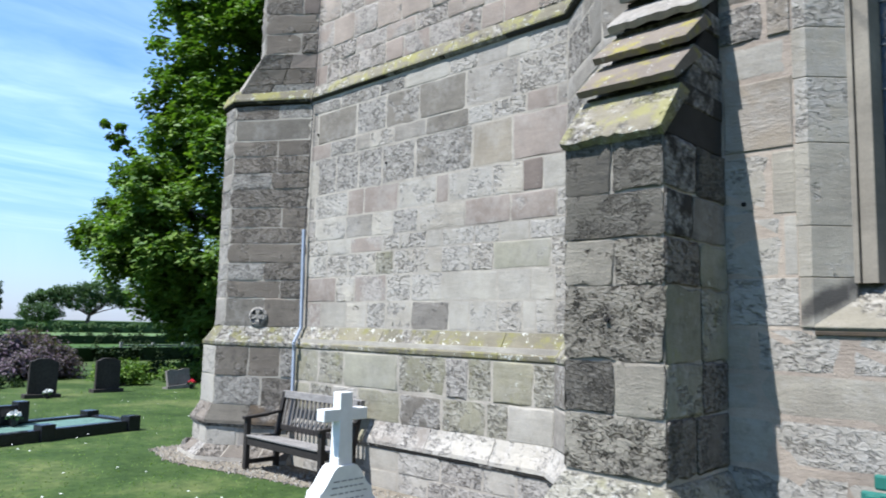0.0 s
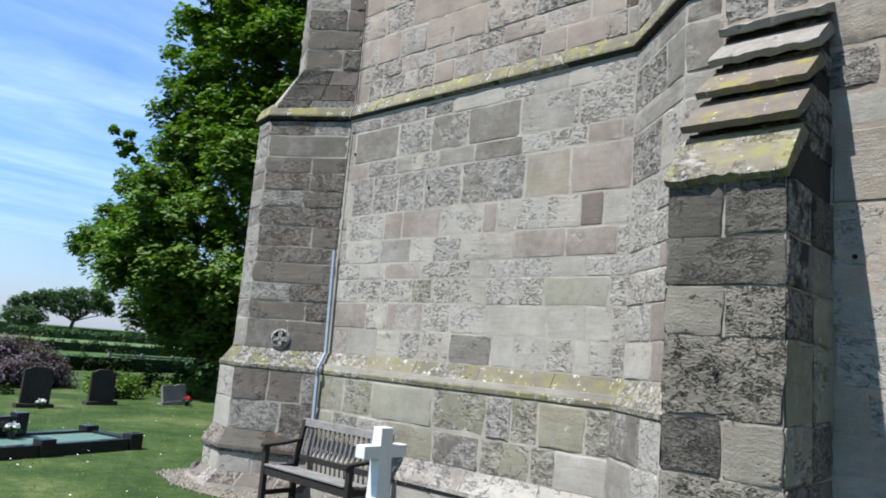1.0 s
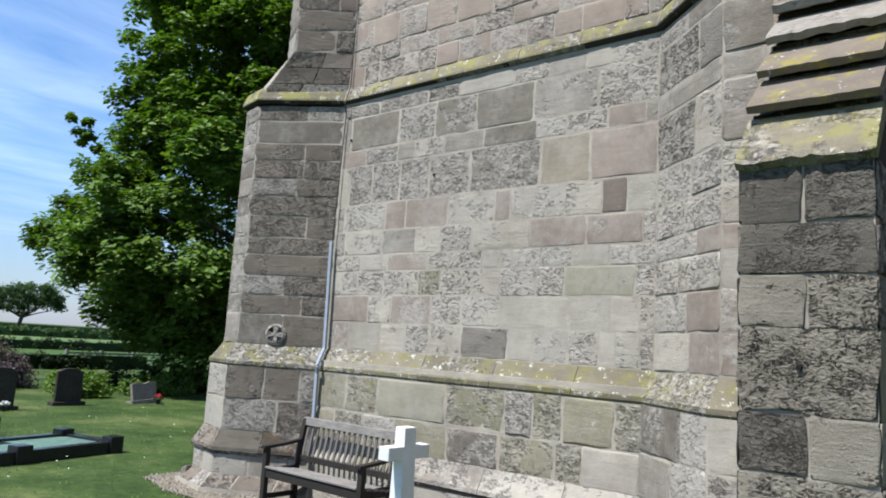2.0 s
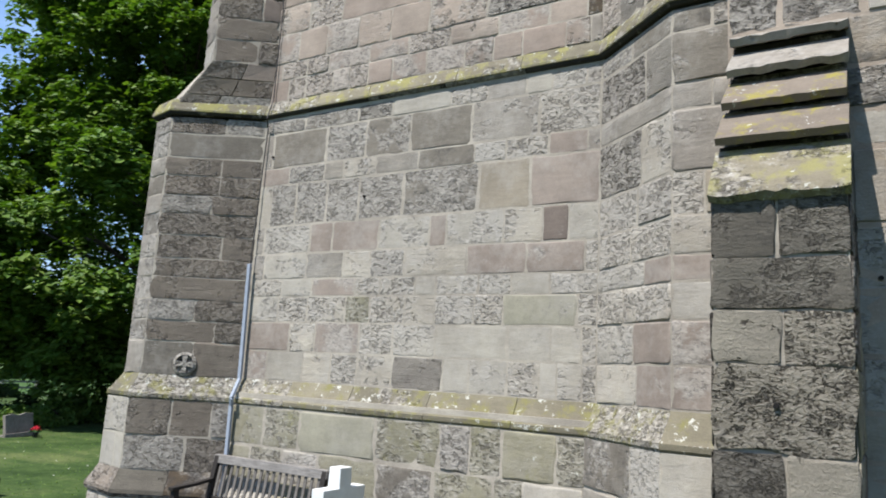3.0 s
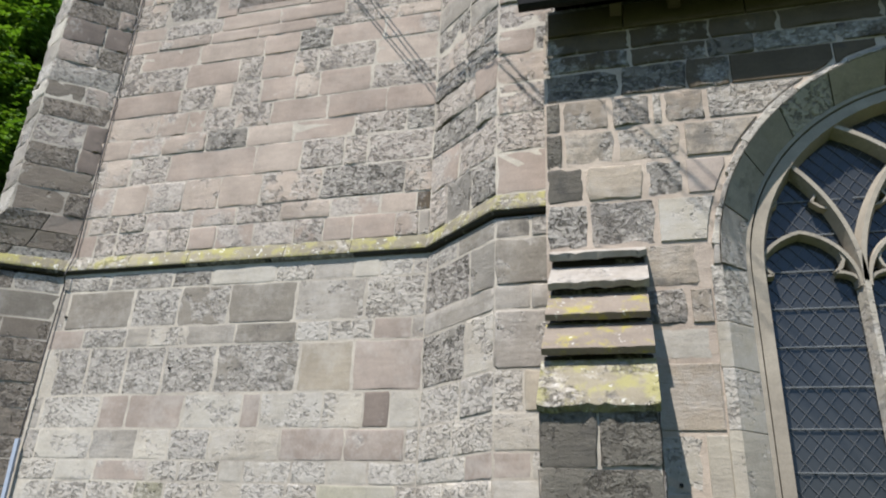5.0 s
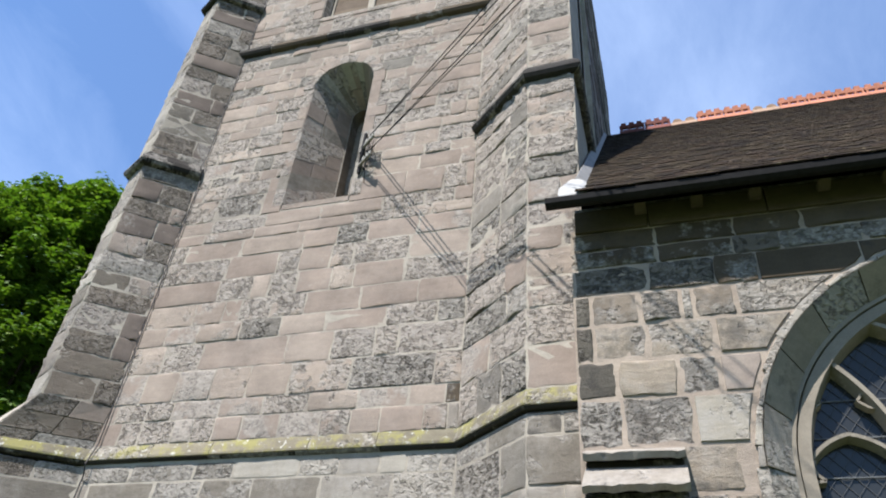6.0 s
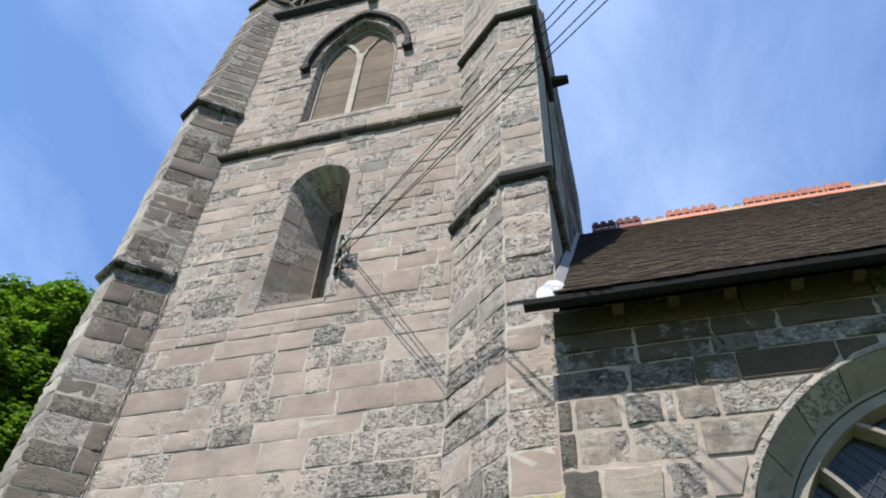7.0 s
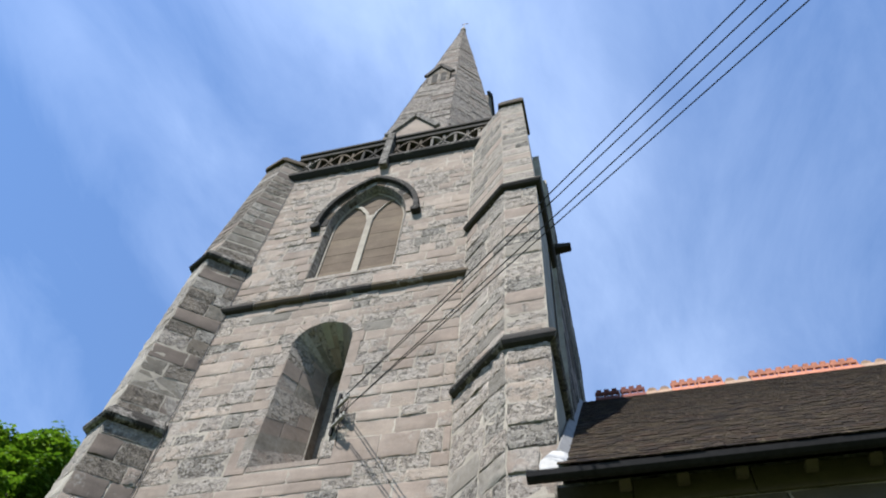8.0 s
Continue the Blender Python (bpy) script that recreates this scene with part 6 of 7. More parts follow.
base = white_part("base", shoulders, 0.004)
white_part("plinth", lambda B: B.box(-0.2, 0.2, -0.45, 0.45, -0.02, 0.12))
B = Builder()
for r in range(4):
    z = 0.36 - r * 0.055
    y = -0.20 + 0.03 * (3 - r) * 0.5
    while y < 0.22 - 0.02 * (3 - r):
        w = rng.uniform(0.03, 0.075)
        B.box(0.10, 0.103, y, min(0.24, y + w), z, z + 0.012)
        y += w + 0.02
tagged(B.make("inscription", INK, base), "dark inscription bars", kind="stuff")

# ---- graves ----
GRANITE = plain("black_granite", (0.014, 0.014, 0.016), 0.22, scale=60, amount=0.4, relief=0.02)
GRANITE.node_tree.nodes["Principled BSDF"].inputs["Specular IOR Level"].default_value = 0.3
SLATE = plain("dark_grave_stone", (0.040, 0.034, 0.028), 0.7, scale=25, amount=0.35, relief=0.3)
CHIPS = plain("green_glass_chips", (0.11, 0.18, 0.145), 0.5, scale=55, amount=0.5, relief=0.8, dist=0.02)
PALEST = plain("pale_grave_stone", (0.19, 0.168, 0.142), 0.85, scale=20, amount=0.25, relief=0.3)
BRONZE = plain("gilt_lettering", (0.10, 0.088, 0.06), 0.5, scale=20, amount=0.2)


def headstone(at, w, h, mat, label, turn=0.0, shape="shoulder", lean=0.0, text=True, tilt=0.0):
    root = empty("headstone", label, "headstone", "headstones in the churchyard", at=at)
    root.rotation_euler = (tilt, lean, turn)
    t = 0.09
    if shape == "shoulder":
        o = [(-w / 2, 0.08), (w / 2, 0.08), (w / 2, h - 0.07), (w / 2 - 0.07, h - 0.06)] + [(w * 0.36 * math.cos(k * math.pi / 8), h - 0.05 + 0.05 * math.sin(k * math.pi / 8)) for k in range(9)] + [(-w / 2 + 0.07, h - 0.06), (-w / 2, h - 0.07)]
    else:
        o = [(-w / 2, 0.08), (w / 2, 0.08), (w / 2, h - 0.02), (w / 4, h), (0, h - 0.035), (-w / 4, h), (-w / 2, h - 0.02)]
    n = len(o)
    B = Builder()
    B.solid([(t / 2, y, z) for y, z in o] + [(-t / 2, y, z) for y, z in o], [tuple(range(n)), tuple(range(2 * n - 1, n - 1, -1))] + [(i, n + i, n + (i + 1) % n, (i + 1) % n) for i in range(n)])
    slab = B.make("slab", mat, root, bevel=0.008)
    B = Builder()
    B.box(-0.13, 0.13, -w / 2 - 0.08, w / 2 + 0.08, -0.02, 0.085)
    B.make("base", mat, root, bevel=0.01)
    if text:
        B = Builder()
        for r in range(5):
            z = h * 0.78 - r * h * 0.1
            k = w * rng.uniform(0.2, 0.38)
            B.box(t / 2, t / 2 + 0.003, -k, k, z, z + 0.022)
        tagged(B.make("inscription", BRONZE, slab), "faded lettering bars", kind="stuff")
    return root


headstone((-16.72, 4.17, 0), 0.62, 0.84, GRANITE, "polished black granite headstone with gilt lettering", 0.05, lean=-0.03, tilt=-0.05)
headstone((-18.1, 5.9, 0), 0.60, 0.88, SLATE, "tall dark brown weathered headstone", -0.04, text=False, tilt=-0.02)
headstone((-18.75, 7.6, 0), 0.60, 0.84, SLATE, "dark weathered stone headstone", 0.06, text=False)
headstone((-18.85, 9.55, 0), 0.68, 0.52, PALEST, "low pale headstone shaped like an open book", 0.1, "book", lean=-0.16, text=False, tilt=0.07)
RED = plain("red_petals", (0.55, 0.03, 0.05), 0.6, scale=30, amount=0.3)
LEAFG = plain("posy_leaf", (0.05, 0.11, 0.03), 0.6, scale=30, amount=0.4)
WHITEP = plain("white_petals", (0.75, 0.74, 0.70), 0.6, scale=30, amount=0.1)


def posy(at, petal, label, size=0.1):
    root = empty("flower_posy", label, "flowers", "grave flowers", at=at)
    B = Builder()
    B.tube([(0, 0, 0), (0, 0, size * 0.9)], size * 0.38, 10, size * 0.48)
    B.make("vase", GRANITE, root)
    for name, mat, r0, n, z0 in (("leaves", LEAFG, 1.0, 26, 0.9), ("petals", petal, 0.85, 40, 1.25)):
        B = Builder()
        for i in range(n):
            a, q = rng.uniform(0, 6.28), rng.uniform(0, 1) ** 0.5 * size * r0
            c = Vector((q * math.cos(a), q * math.sin(a), size * z0 + (size - q) * 0.6 + rng.uniform(-0.01, 0.02)))
            k = size * 0.22
            ax = Vector((rng.uniform(-1, 1), rng.uniform(-1, 1), rng.uniform(-0.3, 1))).normalized()
            e = ax.cross(Vector((0.3, 0.5, 0.8))).normalized() * k
            g = ax.cross(e).normalized() * k
            B.solid([c - e, c + g, c + e, c - g + ax * k * 0.5], [(0, 1, 2, 3)])
        B.make(name, mat, root)
    return root


posy((-18.55, 9.75, 0.0), RED, "small posy of red flowers in a vase", 0.13)
posy((-17.85, 5.95, 0.0), WHITEP, "small posy of white flowers in a vase", 0.11)
posy((-16.5, 4.5, 0.0), WHITEP, "small posy of white flowers in a vase", 0.12)

# kerbed plot of black granite
plot = empty("kerbed_grave", "black granite kerbed grave filled with green glass chips", "grave", at=(-12.35, 4.05, 0))
plot.rotation_euler = (0, 0, radians(13))
LX, LY = 1.25, 2.6
for x0, x1, y0, y1 in ((LX / 2 - 0.15, LX / 2, -LY / 2, LY / 2), (-LX / 2, -LX / 2 + 0.15, -LY / 2, LY / 2), (-LX / 2 + 0.15, LX / 2 - 0.15, -LY / 2, -LY / 2 + 0.15), (-LX / 2 + 0.15, LX / 2 - 0.15, LY / 2 - 0.15, LY / 2)):
    B = Builder()
    B.box(x0, x1, y0, y1, -0.02, 0.17)
    B.make("kerb", GRANITE, plot, bevel=0.012)
for sx in (-1, 1):
    for y in (-LY / 2 + 0.11, -0.25, LY / 2 - 0.11):
        B = Builder()
        B.box(sx * (LX / 2 - 0.075) - 0.11, sx * (LX / 2 - 0.075) + 0.11, y - 0.11, y + 0.11, -0.02, 0.24)
        B.make("corner_block", GRANITE, plot, bevel=0.012)
B = Builder()
B.box(-LX / 2 + 0.14, LX / 2 - 0.14, -LY / 2 + 0.14, LY / 2 - 0.14, 0.0, 0.13)
B.make("infill", CHIPS, plot, "green glass chippings")
B = Builder()
B.box(-LX / 2 + 0.12, -LX / 2 + 0.24, -0.90, 0.0, 0.17, 0.44)
B.make("tablet", GRANITE, plot, "polished black tablet", bevel=0.012)
for y in (-0.84, -0.06):
    B = Builder()
    B.box(-LX / 2 + 0.08, -LX / 2 + 0.28, y - 0.09, y + 0.09, 0.17, 0.49)
    B.make("tablet_pier", GRANITE, plot, bevel=0.012)
posy((-12.55, 3.75, 0.14), WHITEP, "white flowers in a round grave vase", 0.12)
# grey kerb near the path
ld = empty("ledger_grave", "pale stone grave kerb sunk in the lawn", "grave", at=(-8.6, 1.6, 0))
for x0, x1, y0, y1 in ((-0.42, -0.30, -0.9, 0.5), (0.30, 0.42, -0.9, 0.5), (-0.30, 0.30, 0.38, 0.5), (-0.30, 0.30, -0.9, -0.78)):
    B = Builder()
    B.box(x0, x1, y0, y1, -0.02, 0.15)
    B.make("kerb", PALEST, ld, bevel=0.012)
B = Builder()
B.box(-0.30, 0.30, -0.78, 0.38, -0.02, 0.07)
B.make("infill", GRAVEL, ld)

# ---- details on the tower ----
CONDUIT = plain("grey_plastic_conduit", (0.27, 0.30, 0.35), 0.5, scale=12, amount=0.12)
COPPER = plain("dull_copper", (0.06, 0.055, 0.052), 0.6, 0.4, scale=20, amount=0.3)
con = empty("lightning_conductor", "lightning conductor in a blue-grey conduit up the tower wall", "conductor")
B = Builder()
for path in ([(-8.03, 5.59, 0.47), (-8.035, 5.64, 0.74), (-8.045, 5.64, 1.45), (-8.01, 5.60, 1.535), (-8.075, 5.755, 1.74), (-8.10, 5.75, 3.05)],):
    for i in range(len(path) - 1):
        B.bar(path[i], path[i + 1], 0.046, 0.032, up=(0, 1, 0))
B.make("conduit", CONDUIT, con, bevel=0.004)
B = Builder()
B.tube([(-8.10, 5.76, 3.0), (-8.06, 5.785, 4.70), (-8.03, 5.72, 4.80), (-8.02, 5.785, 5.05), (-8.00, 5.79, 9.0), (-8.02, 5.72, 9.2), (-8.04, 5.79, 9.5), (-8.06, 5.79, 13.0), (-8.1, 5.79, 17.2)], 0.008, 6)
B.make("tape", COPPER, con)
# roundel with a cross on the buttress
uf = Vector((LEFT_A[2][0] - LEFT_A[1][0], LEFT_A[2][1] - LEFT_A[1][1], 0)).normalized()
nf = Vector((uf.y, -uf.x, 0))
c0 = Vector((LEFT_A[1][0], LEFT_A[1][1], 1.87)) + uf * 0.50 + nf * 0.012
rd = empty("consecration_roundel", "carved stone roundel with an equal-armed cross", "carving", at=c0)
O = lambda a, z, d: uf * a + nf * d + Vector((0, 0, z))
B = Builder()
ring = 20
for k in range(ring):
    a0, a1 = 2 * math.pi * k / ring, 2 * math.pi * (k + 1) / ring
    for r0, r1, d0, d1 in ((0.105, 0.135, 0.03, 0.03),):
        B.solid([O(r0 * math.cos(a0), r0 * math.sin(a0), 0), O(r1 * math.cos(a0), r1 * math.sin(a0), 0), O(r1 * math.cos(a1), r1 * math.sin(a1), 0), O(r0 * math.cos(a1), r0 * math.sin(a1), 0),
                 O(r0 * math.cos(a0), r0 * math.sin(a0), d0), O(r1 * math.cos(a0), r1 * math.sin(a0), 0.012), O(r1 * math.cos(a1), r1 * math.sin(a1), 0.012), O(r0 * math.cos(a1), r0 * math.sin(a1), d0)],
                [(3, 2, 1, 0), (4, 5, 6, 7), (0, 1, 5, 4), (1, 2, 6, 5), (2, 3, 7, 6), (3, 0, 4, 7)])
B.make("ring", STONE_GREY, rd)
B = Builder()
B.solid([O(0.107 * math.cos(2 * math.pi * k / ring), 0.107 * math.sin(2 * math.pi * k / ring), 0.006) for k in range(ring)] + [O(0.107 * math.cos(2 * math.pi * k / ring), 0.107 * math.sin(2 * math.pi * k / ring), -0.03) for k in range(ring)],
        [tuple(range(ring)), tuple(range(2 * ring - 1, ring - 1, -1))] + [(k, ring + k, ring + (k + 1) % ring, (k + 1) % ring) for k in range(ring)])
# field lies nearly flush; black colour replaces the shade of a deep recess
B.make("sunk_field", STONE_CRUST_SHADE, rd)
B = Builder()
for ca, cz in ((1, 0), (-1, 0), (0, 1), (0, -1)):
    w0, w1, L = 0.014, 0.035, 0.098
    P = lambda along, side, d: O(ca * along + cz * side, cz * along + ca * side, d)
    B.solid([P(0, -w0, 0.006), P(L, -w1, 0.006), P(L, w1, 0.006), P(0, w0, 0.006), P(0, -w0, 0.026), P(L, -w1, 0.026), P(L, w1, 0.026), P(0, w0, 0.026)], [(3, 2, 1, 0), (4, 5, 6, 7), (0, 1, 5, 4), (1, 2, 6, 5), (2, 3, 7, 6), (3, 0, 4, 7)])
B.make("cross", STONE_GREY, rd)

# small dark studs added as round dots on the stones
DOT_DARK = plain("dark_dot", (0.018, 0.016, 0.015), 0.9, scale=40, amount=0.3)
for x, y, z in ((-1.85, YN - 0.004, 2.61), (-2.33, by - 0.012, 1.85), (-7.96, Y - 0.004, 4.34), (-6.56, Y - 0.004, 3.75)):
    B = Builder()
    B.tube([(x, y + 0.03, z), (x, y - 0.012, z - 0.004)], 0.017, 9, 0.014)
    tagged(B.make("iron_peg", DOT_DARK), "small dark round stud in the stone", "peg", "iron pegs")

# wires and brackets by the lancet
WIRE = plain("black_cable", (0.03, 0.03, 0.032), 0.6, scale=20, amount=0.2)
INSUL = plain("pale_insulator", (0.26, 0.25, 0.22), 0.4, scale=20, amount=0.2)
wb = empty("cable_bracket", "iron wall bracket with insulators and tangled cables", "bracket", at=(-5.52, Y, 8.75))
B = Builder()
B.box(-0.018, 0.018, -0.05, 0.0, -0.12, 0.62)
B.make("back_plate", IRON, wb)
for z in (0.0, 0.33):
    B = Builder()
    B.bar((0, -0.05, z), (0.20, -0.20, z + 0.01), 0.035, 0.035)
    B.make("arm", INSUL, wb)
    for t in (0.35, 0.7, 1.0):
        B = Builder()
        x, y = 0.20 * t, -0.05 - 0.15 * t
        B.tube([(x, y, z + 0.015), (x, y, z + 0.05), (x, y, z + 0.075), (x, y, z + 0.10)], 0.022, 8, 0.014)
        B.make("insulator", INSUL, wb)
for i in range(16):
    B = Builder()
    a = Vector((rng.uniform(-0.16, 0.05), rng.uniform(0.1, 0.4), rng.uniform(-0.5, 0.3)))
    b = Vector((rng.uniform(0, 0.2), rng.uniform(-0.2, -0.05), rng.uniform(0.0, 0.45)))
    m = (a + b) / 2 + Vector((rng.uniform(-0.1, 0.05), rng.uniform(-0.1, 0), rng.uniform(-0.3, 0)))
    B.tube([a * (1 - t) ** 2 + m * 2 * t * (1 - t) + b * t * t for t in [k / 8 for k in range(9)]], 0.005, 5)
    B.make("loop", WIRE, wb)
for k, e in enumerate(((-0.637, 1.262, 7.80), (-0.500, 1.297, 7.80), (-0.346, 1.331, 7.80), (-0.204, 1.365, 7.80))):
    s = Vector((-5.45 + 0.13 * (k % 2), Y - 0.10 - 0.10 * (k % 2), 8.86 + (0.33 if k < 2 else 0.0)))
    e = Vector(e)
    far = s + (e - s) * 6.0
    B = Builder()
    B.tube([s + (far - s) * t for t in [q / 12 for q in range(13)]], 0.0062, 6)
    tagged(B.make("overhead_cable", WIRE), "black overhead cable running to the tower", "cable", "overhead cables")

# green slatted seat at the nave wall
GREENP = plain("green_paint", (0.03, 0.13, 0.10), 0.45, scale=15, amount=0.15)
gs = empty("garden_seat", "green painted slatted garden seat by the nave wall", "bench", at=(-1.12, 3.9, 0))
for z, y, x0 in ((1.20, 0.28, 0.16), (1.115, 0.275, 0.07), (1.03, 0.27, 0.01), (0.945, 0.265, 0.0), (0.86, 0.26, 0.0), (0.775, 0.255, 0.0)):
    B = Builder()
    B.box(x0, 1.4 - x0, y, y + 0.03, z - 0.075, z)
    B.make("back_slat", GREENP, gs, bevel=0.012)
for y in (-0.15, -0.03, 0.09):
    B = Builder()
    B.box(0.0, 1.4, y, y + 0.1, 0.42, 0.45)
    B.make("seat_slat", GREENP, gs, bevel=0.008)
for x in (0.08, 1.32):
    B = Builder()
    B.box(x - 0.03, x + 0.03, 0.2, 0.255, 0, 1.02)
    B.make("leg", GREENP, gs)
    B = Builder()
    B.box(x - 0.03, x + 0.03, -0.15, -0.09, 0, 0.62)
    B.make("leg", GREENP, gs)
    B = Builder()
    B.box(x - 0.035, x + 0.035, -0.18, 0.26, 0.62, 0.65)
    B.make("armrest", GREENP, gs)


# ---- trees, hedges, distance ----
BARK = plain("bark", (0.09, 0.075, 0.06), 0.95, scale=12, amount=0.4, relief=0.8, dist=0.03)
LEAF = leaf_material("broad_leaf", [(0.066, 0.124, 0.022), (0.090, 0.158, 0.029), (0.120, 0.190, 0.036), (0.158, 0.222, 0.045), (0.074, 0.134, 0.025)], 0.5)
LEAF_FAR = leaf_material("far_leaf", [(0.042, 0.078, 0.026), (0.054, 0.094, 0.032), (0.066, 0.106, 0.037)], 0.6)
HEDGE = leaf_material("hedge_leaf", [(0.017, 0.034, 0.010), (0.024, 0.043, 0.012), (0.032, 0.05, 0.016)], 0.6)
BLOOM = leaf_material("lilac_bloom", [(0.16, 0.11, 0.14), (0.11, 0.08, 0.10), (0.06, 0.06, 0.04), (0.21, 0.165, 0.19)], 0.7)


def leaf_cloud(name, mat, parent, clumps, leaf, per, r, squash=0.75, label="", up=0.3, core=None):
    """Many small bent leaves in clumps."""
    v, f = (list(core.v), list(core.f)) if core else ([], [])
    for c, out in clumps:
        for i in range(per):
            d = Vector((r.gauss(0, 1), r.gauss(0, 1), r.gauss(0, squash)))
            d = d.normalized() * (r.random() ** 0.45)
            p = Vector(c[:3]) + d * c[3]
            n = (d * 0.6 + Vector(out) * 0.5 + Vector((r.uniform(-1, 1), r.uniform(-1, 1), r.uniform(-0.4, 1))) * 0.8 + Vector((0, 0, up))).normalized()
            a = n.cross(Vector((r.uniform(-1, 1), r.uniform(-1, 1), r.uniform(-1, 1)))).normalized()
            b = n.cross(a)
            s = leaf * r.uniform(0.6, 1.35)
            o = len(v)
            v += [p - a * s * 0.55, p + b * s * 0.38 + n * s * 0.12, p + a * s * 0.6, p - b * s * 0.38 + n * s * 0.12]
            f.append((o, o + 1, o + 2, o + 3))
    return mesh_object(name, v, f, mat, parent, label)


def profile(z, pts):
    return float(np.interp(z, [p[0] for p in pts], [p[1] for p in pts]))


def limb(B, a, b, r0, r1, r, steps=6):
    a, b = Vector(a), Vector(b)
    m = (a + b) / 2 + Vector((r.uniform(-1, 1), r.uniform(-1, 1), r.uniform(0, 0.6))) * (b - a).length * 0.12
    B.tube([a * (1 - t) ** 2 + m * 2 * t * (1 - t) + b * t * t for t in [k / steps for k in range(steps + 1)]], r0, 7, r1)


def big_tree(at, prof, seed):
    r = random.Random(seed)
    root = empty("tree", "large broadleaf tree in full dense green leaf", "tree", at=at)
    B = Builder()
    B.tube([(0, 0, 0), (0.1, 0, 2), (0.0, 0.2, 6), (0.2, 0.1, 12), (0.1, 0, 19)], 0.55, 12, 0.08)
    clumps, inner = [], []
    for i in range(430):
        # boughs over the crown's surface, each a flattened tuft of clumps
        z = 1.6 + 18.6 * ((i + r.random()) / 430) ** 1.25
        R = profile(z, prof)
        a = r.uniform(0, 2 * math.pi)
        lump = 1 + 0.22 * noise.noise(Vector((math.cos(a) * 2.4, math.sin(a) * 2.4, z * 0.42)))
        q = R * lump * r.uniform(0.78, 1.06)
        w = r.uniform(0.8, 1.35)
        for k in range(11):
            d = Vector((r.gauss(0, 1), r.gauss(0, 1), r.gauss(0, 1))).normalized() * r.uniform(0.35, 1.0) * w
            c = (q * math.cos(a) + d.x, q * math.sin(a) + d.y, z + d.z * 0.62, r.uniform(0.32, 0.52))
            clumps.append((c, (math.cos(a) * 0.5 + d.x * 0.5, math.sin(a) * 0.5 + d.y * 0.5, 0.9)))
        if i % 4 == 0 and q > 1.0:
            B2 = Builder()
            limb(B2, (0, 0, max(1.2, z - q * 0.45)), (q * math.cos(a), q * math.sin(a), z), 0.11, 0.02, r)
            B2.make("limb", BARK, root, smooth=True)
    for i in range(190):
        # low skirt of leaves round the trunk
        a, q = r.uniform(0, 2 * math.pi), r.uniform(0.8, 4.6)
        clumps.append(((q * math.cos(a), q * math.sin(a), r.uniform(0.3, 4.0), r.uniform(0.6, 0.95)), (math.cos(a), math.sin(a), 0.5)))
    for i in range(420):
        z = 0.5 + 18.5 * ((i + r.random()) / 420)
        a, q = r.uniform(0, 2 * math.pi), max(4.2, profile(z, prof)) * r.uniform(0.1, 0.78) if z < 12 else profile(z, prof) * r.uniform(0.1, 0.7)
        clumps.append(((q * math.cos(a), q * math.sin(a), z, r.uniform(0.7, 1.1)), (math.cos(a), math.sin(a), 0.5)))
    # a lone sprig that juts out of the crown
    sprig = Builder()
    limb(sprig, (-1.6, -5.2, 6.9), (-2.6, -6.5, 8.2), 0.05, 0.012, r)
    sprig.make("limb", BARK, root, smooth=True)
    for x, y, z, w in ((-2.9, -7.05, 8.75, 0.17), (-2.5, -6.65, 8.65, 0.2), (-2.75, -6.85, 8.3, 0.2), (-2.45, -6.6, 8.2, 0.2), (-2.6, -6.75, 7.95, 0.17), (-2.25, -6.35, 7.8, 0.2), (-2.0, -6.1, 7.5, 0.22)):
        clumps.append(((x * 0.94, y * 0.94, z - 0.3, w), (-0.4, -0.4, 0.6)))
    B.make("trunk", BARK, root, smooth=True)
    leaf_cloud("crown", LEAF, root, clumps, 0.20, 66, r, 0.6, up=0.9)
    return root


big_tree((-22.6, 16.2, 0), [(0.5, 3.2), (1.2, 3.9), (1.8, 4.2), (2.6, 5.3), (3.5, 6.3), (4.7, 7.1), (7.2, 6.8), (8.2, 5.9), (9.2, 4.6), (10.4, 4.8), (11.5, 5.1), (13.0, 4.9), (15.5, 4.2), (18.0, 2.6), (19.2, 1.5), (20.0, 0.4)], 5)


def small_tree(at, w, h, seed, trunk=0.3, label="distant round-headed tree in leaf", lean=0.0):
    r = random.Random(seed)
    root = empty("tree", label, "tree", "distant trees", at=at)
    B = Builder()
    B.tube([(0, 0, 0), (lean * 0.3, 0, h * 0.3), (lean * 0.6, 0, h * 0.7)], trunk, 8, trunk * 0.3)
    clumps = []
    for i in range(130):
        d = Vector((r.gauss(0, 1), r.gauss(0, 1), r.gauss(0, 1))).normalized() * r.uniform(0.55, 1.0)
        z = h * 0.62 + d.z * h * 0.36
        c = (d.x * w / 2, d.y * w / 2 + lean * (z / h), z + 0.1 * h * noise.noise(Vector((d.x * 3, d.y * 3, seed))), max(0.3, w * r.uniform(0.06, 0.12)))
        clumps.append((c, tuple(d)))
        if i % 13 == 0:
            limb(B, (lean * 0.3, 0, h * 0.28), c[:3], trunk * 0.4, trunk * 0.1, r, 4)
    B.make("trunk", BARK, root, smooth=True)
    leaf_cloud("crown", LEAF_FAR, root, clumps, max(0.16, w * 0.035), 40, r)
    return root


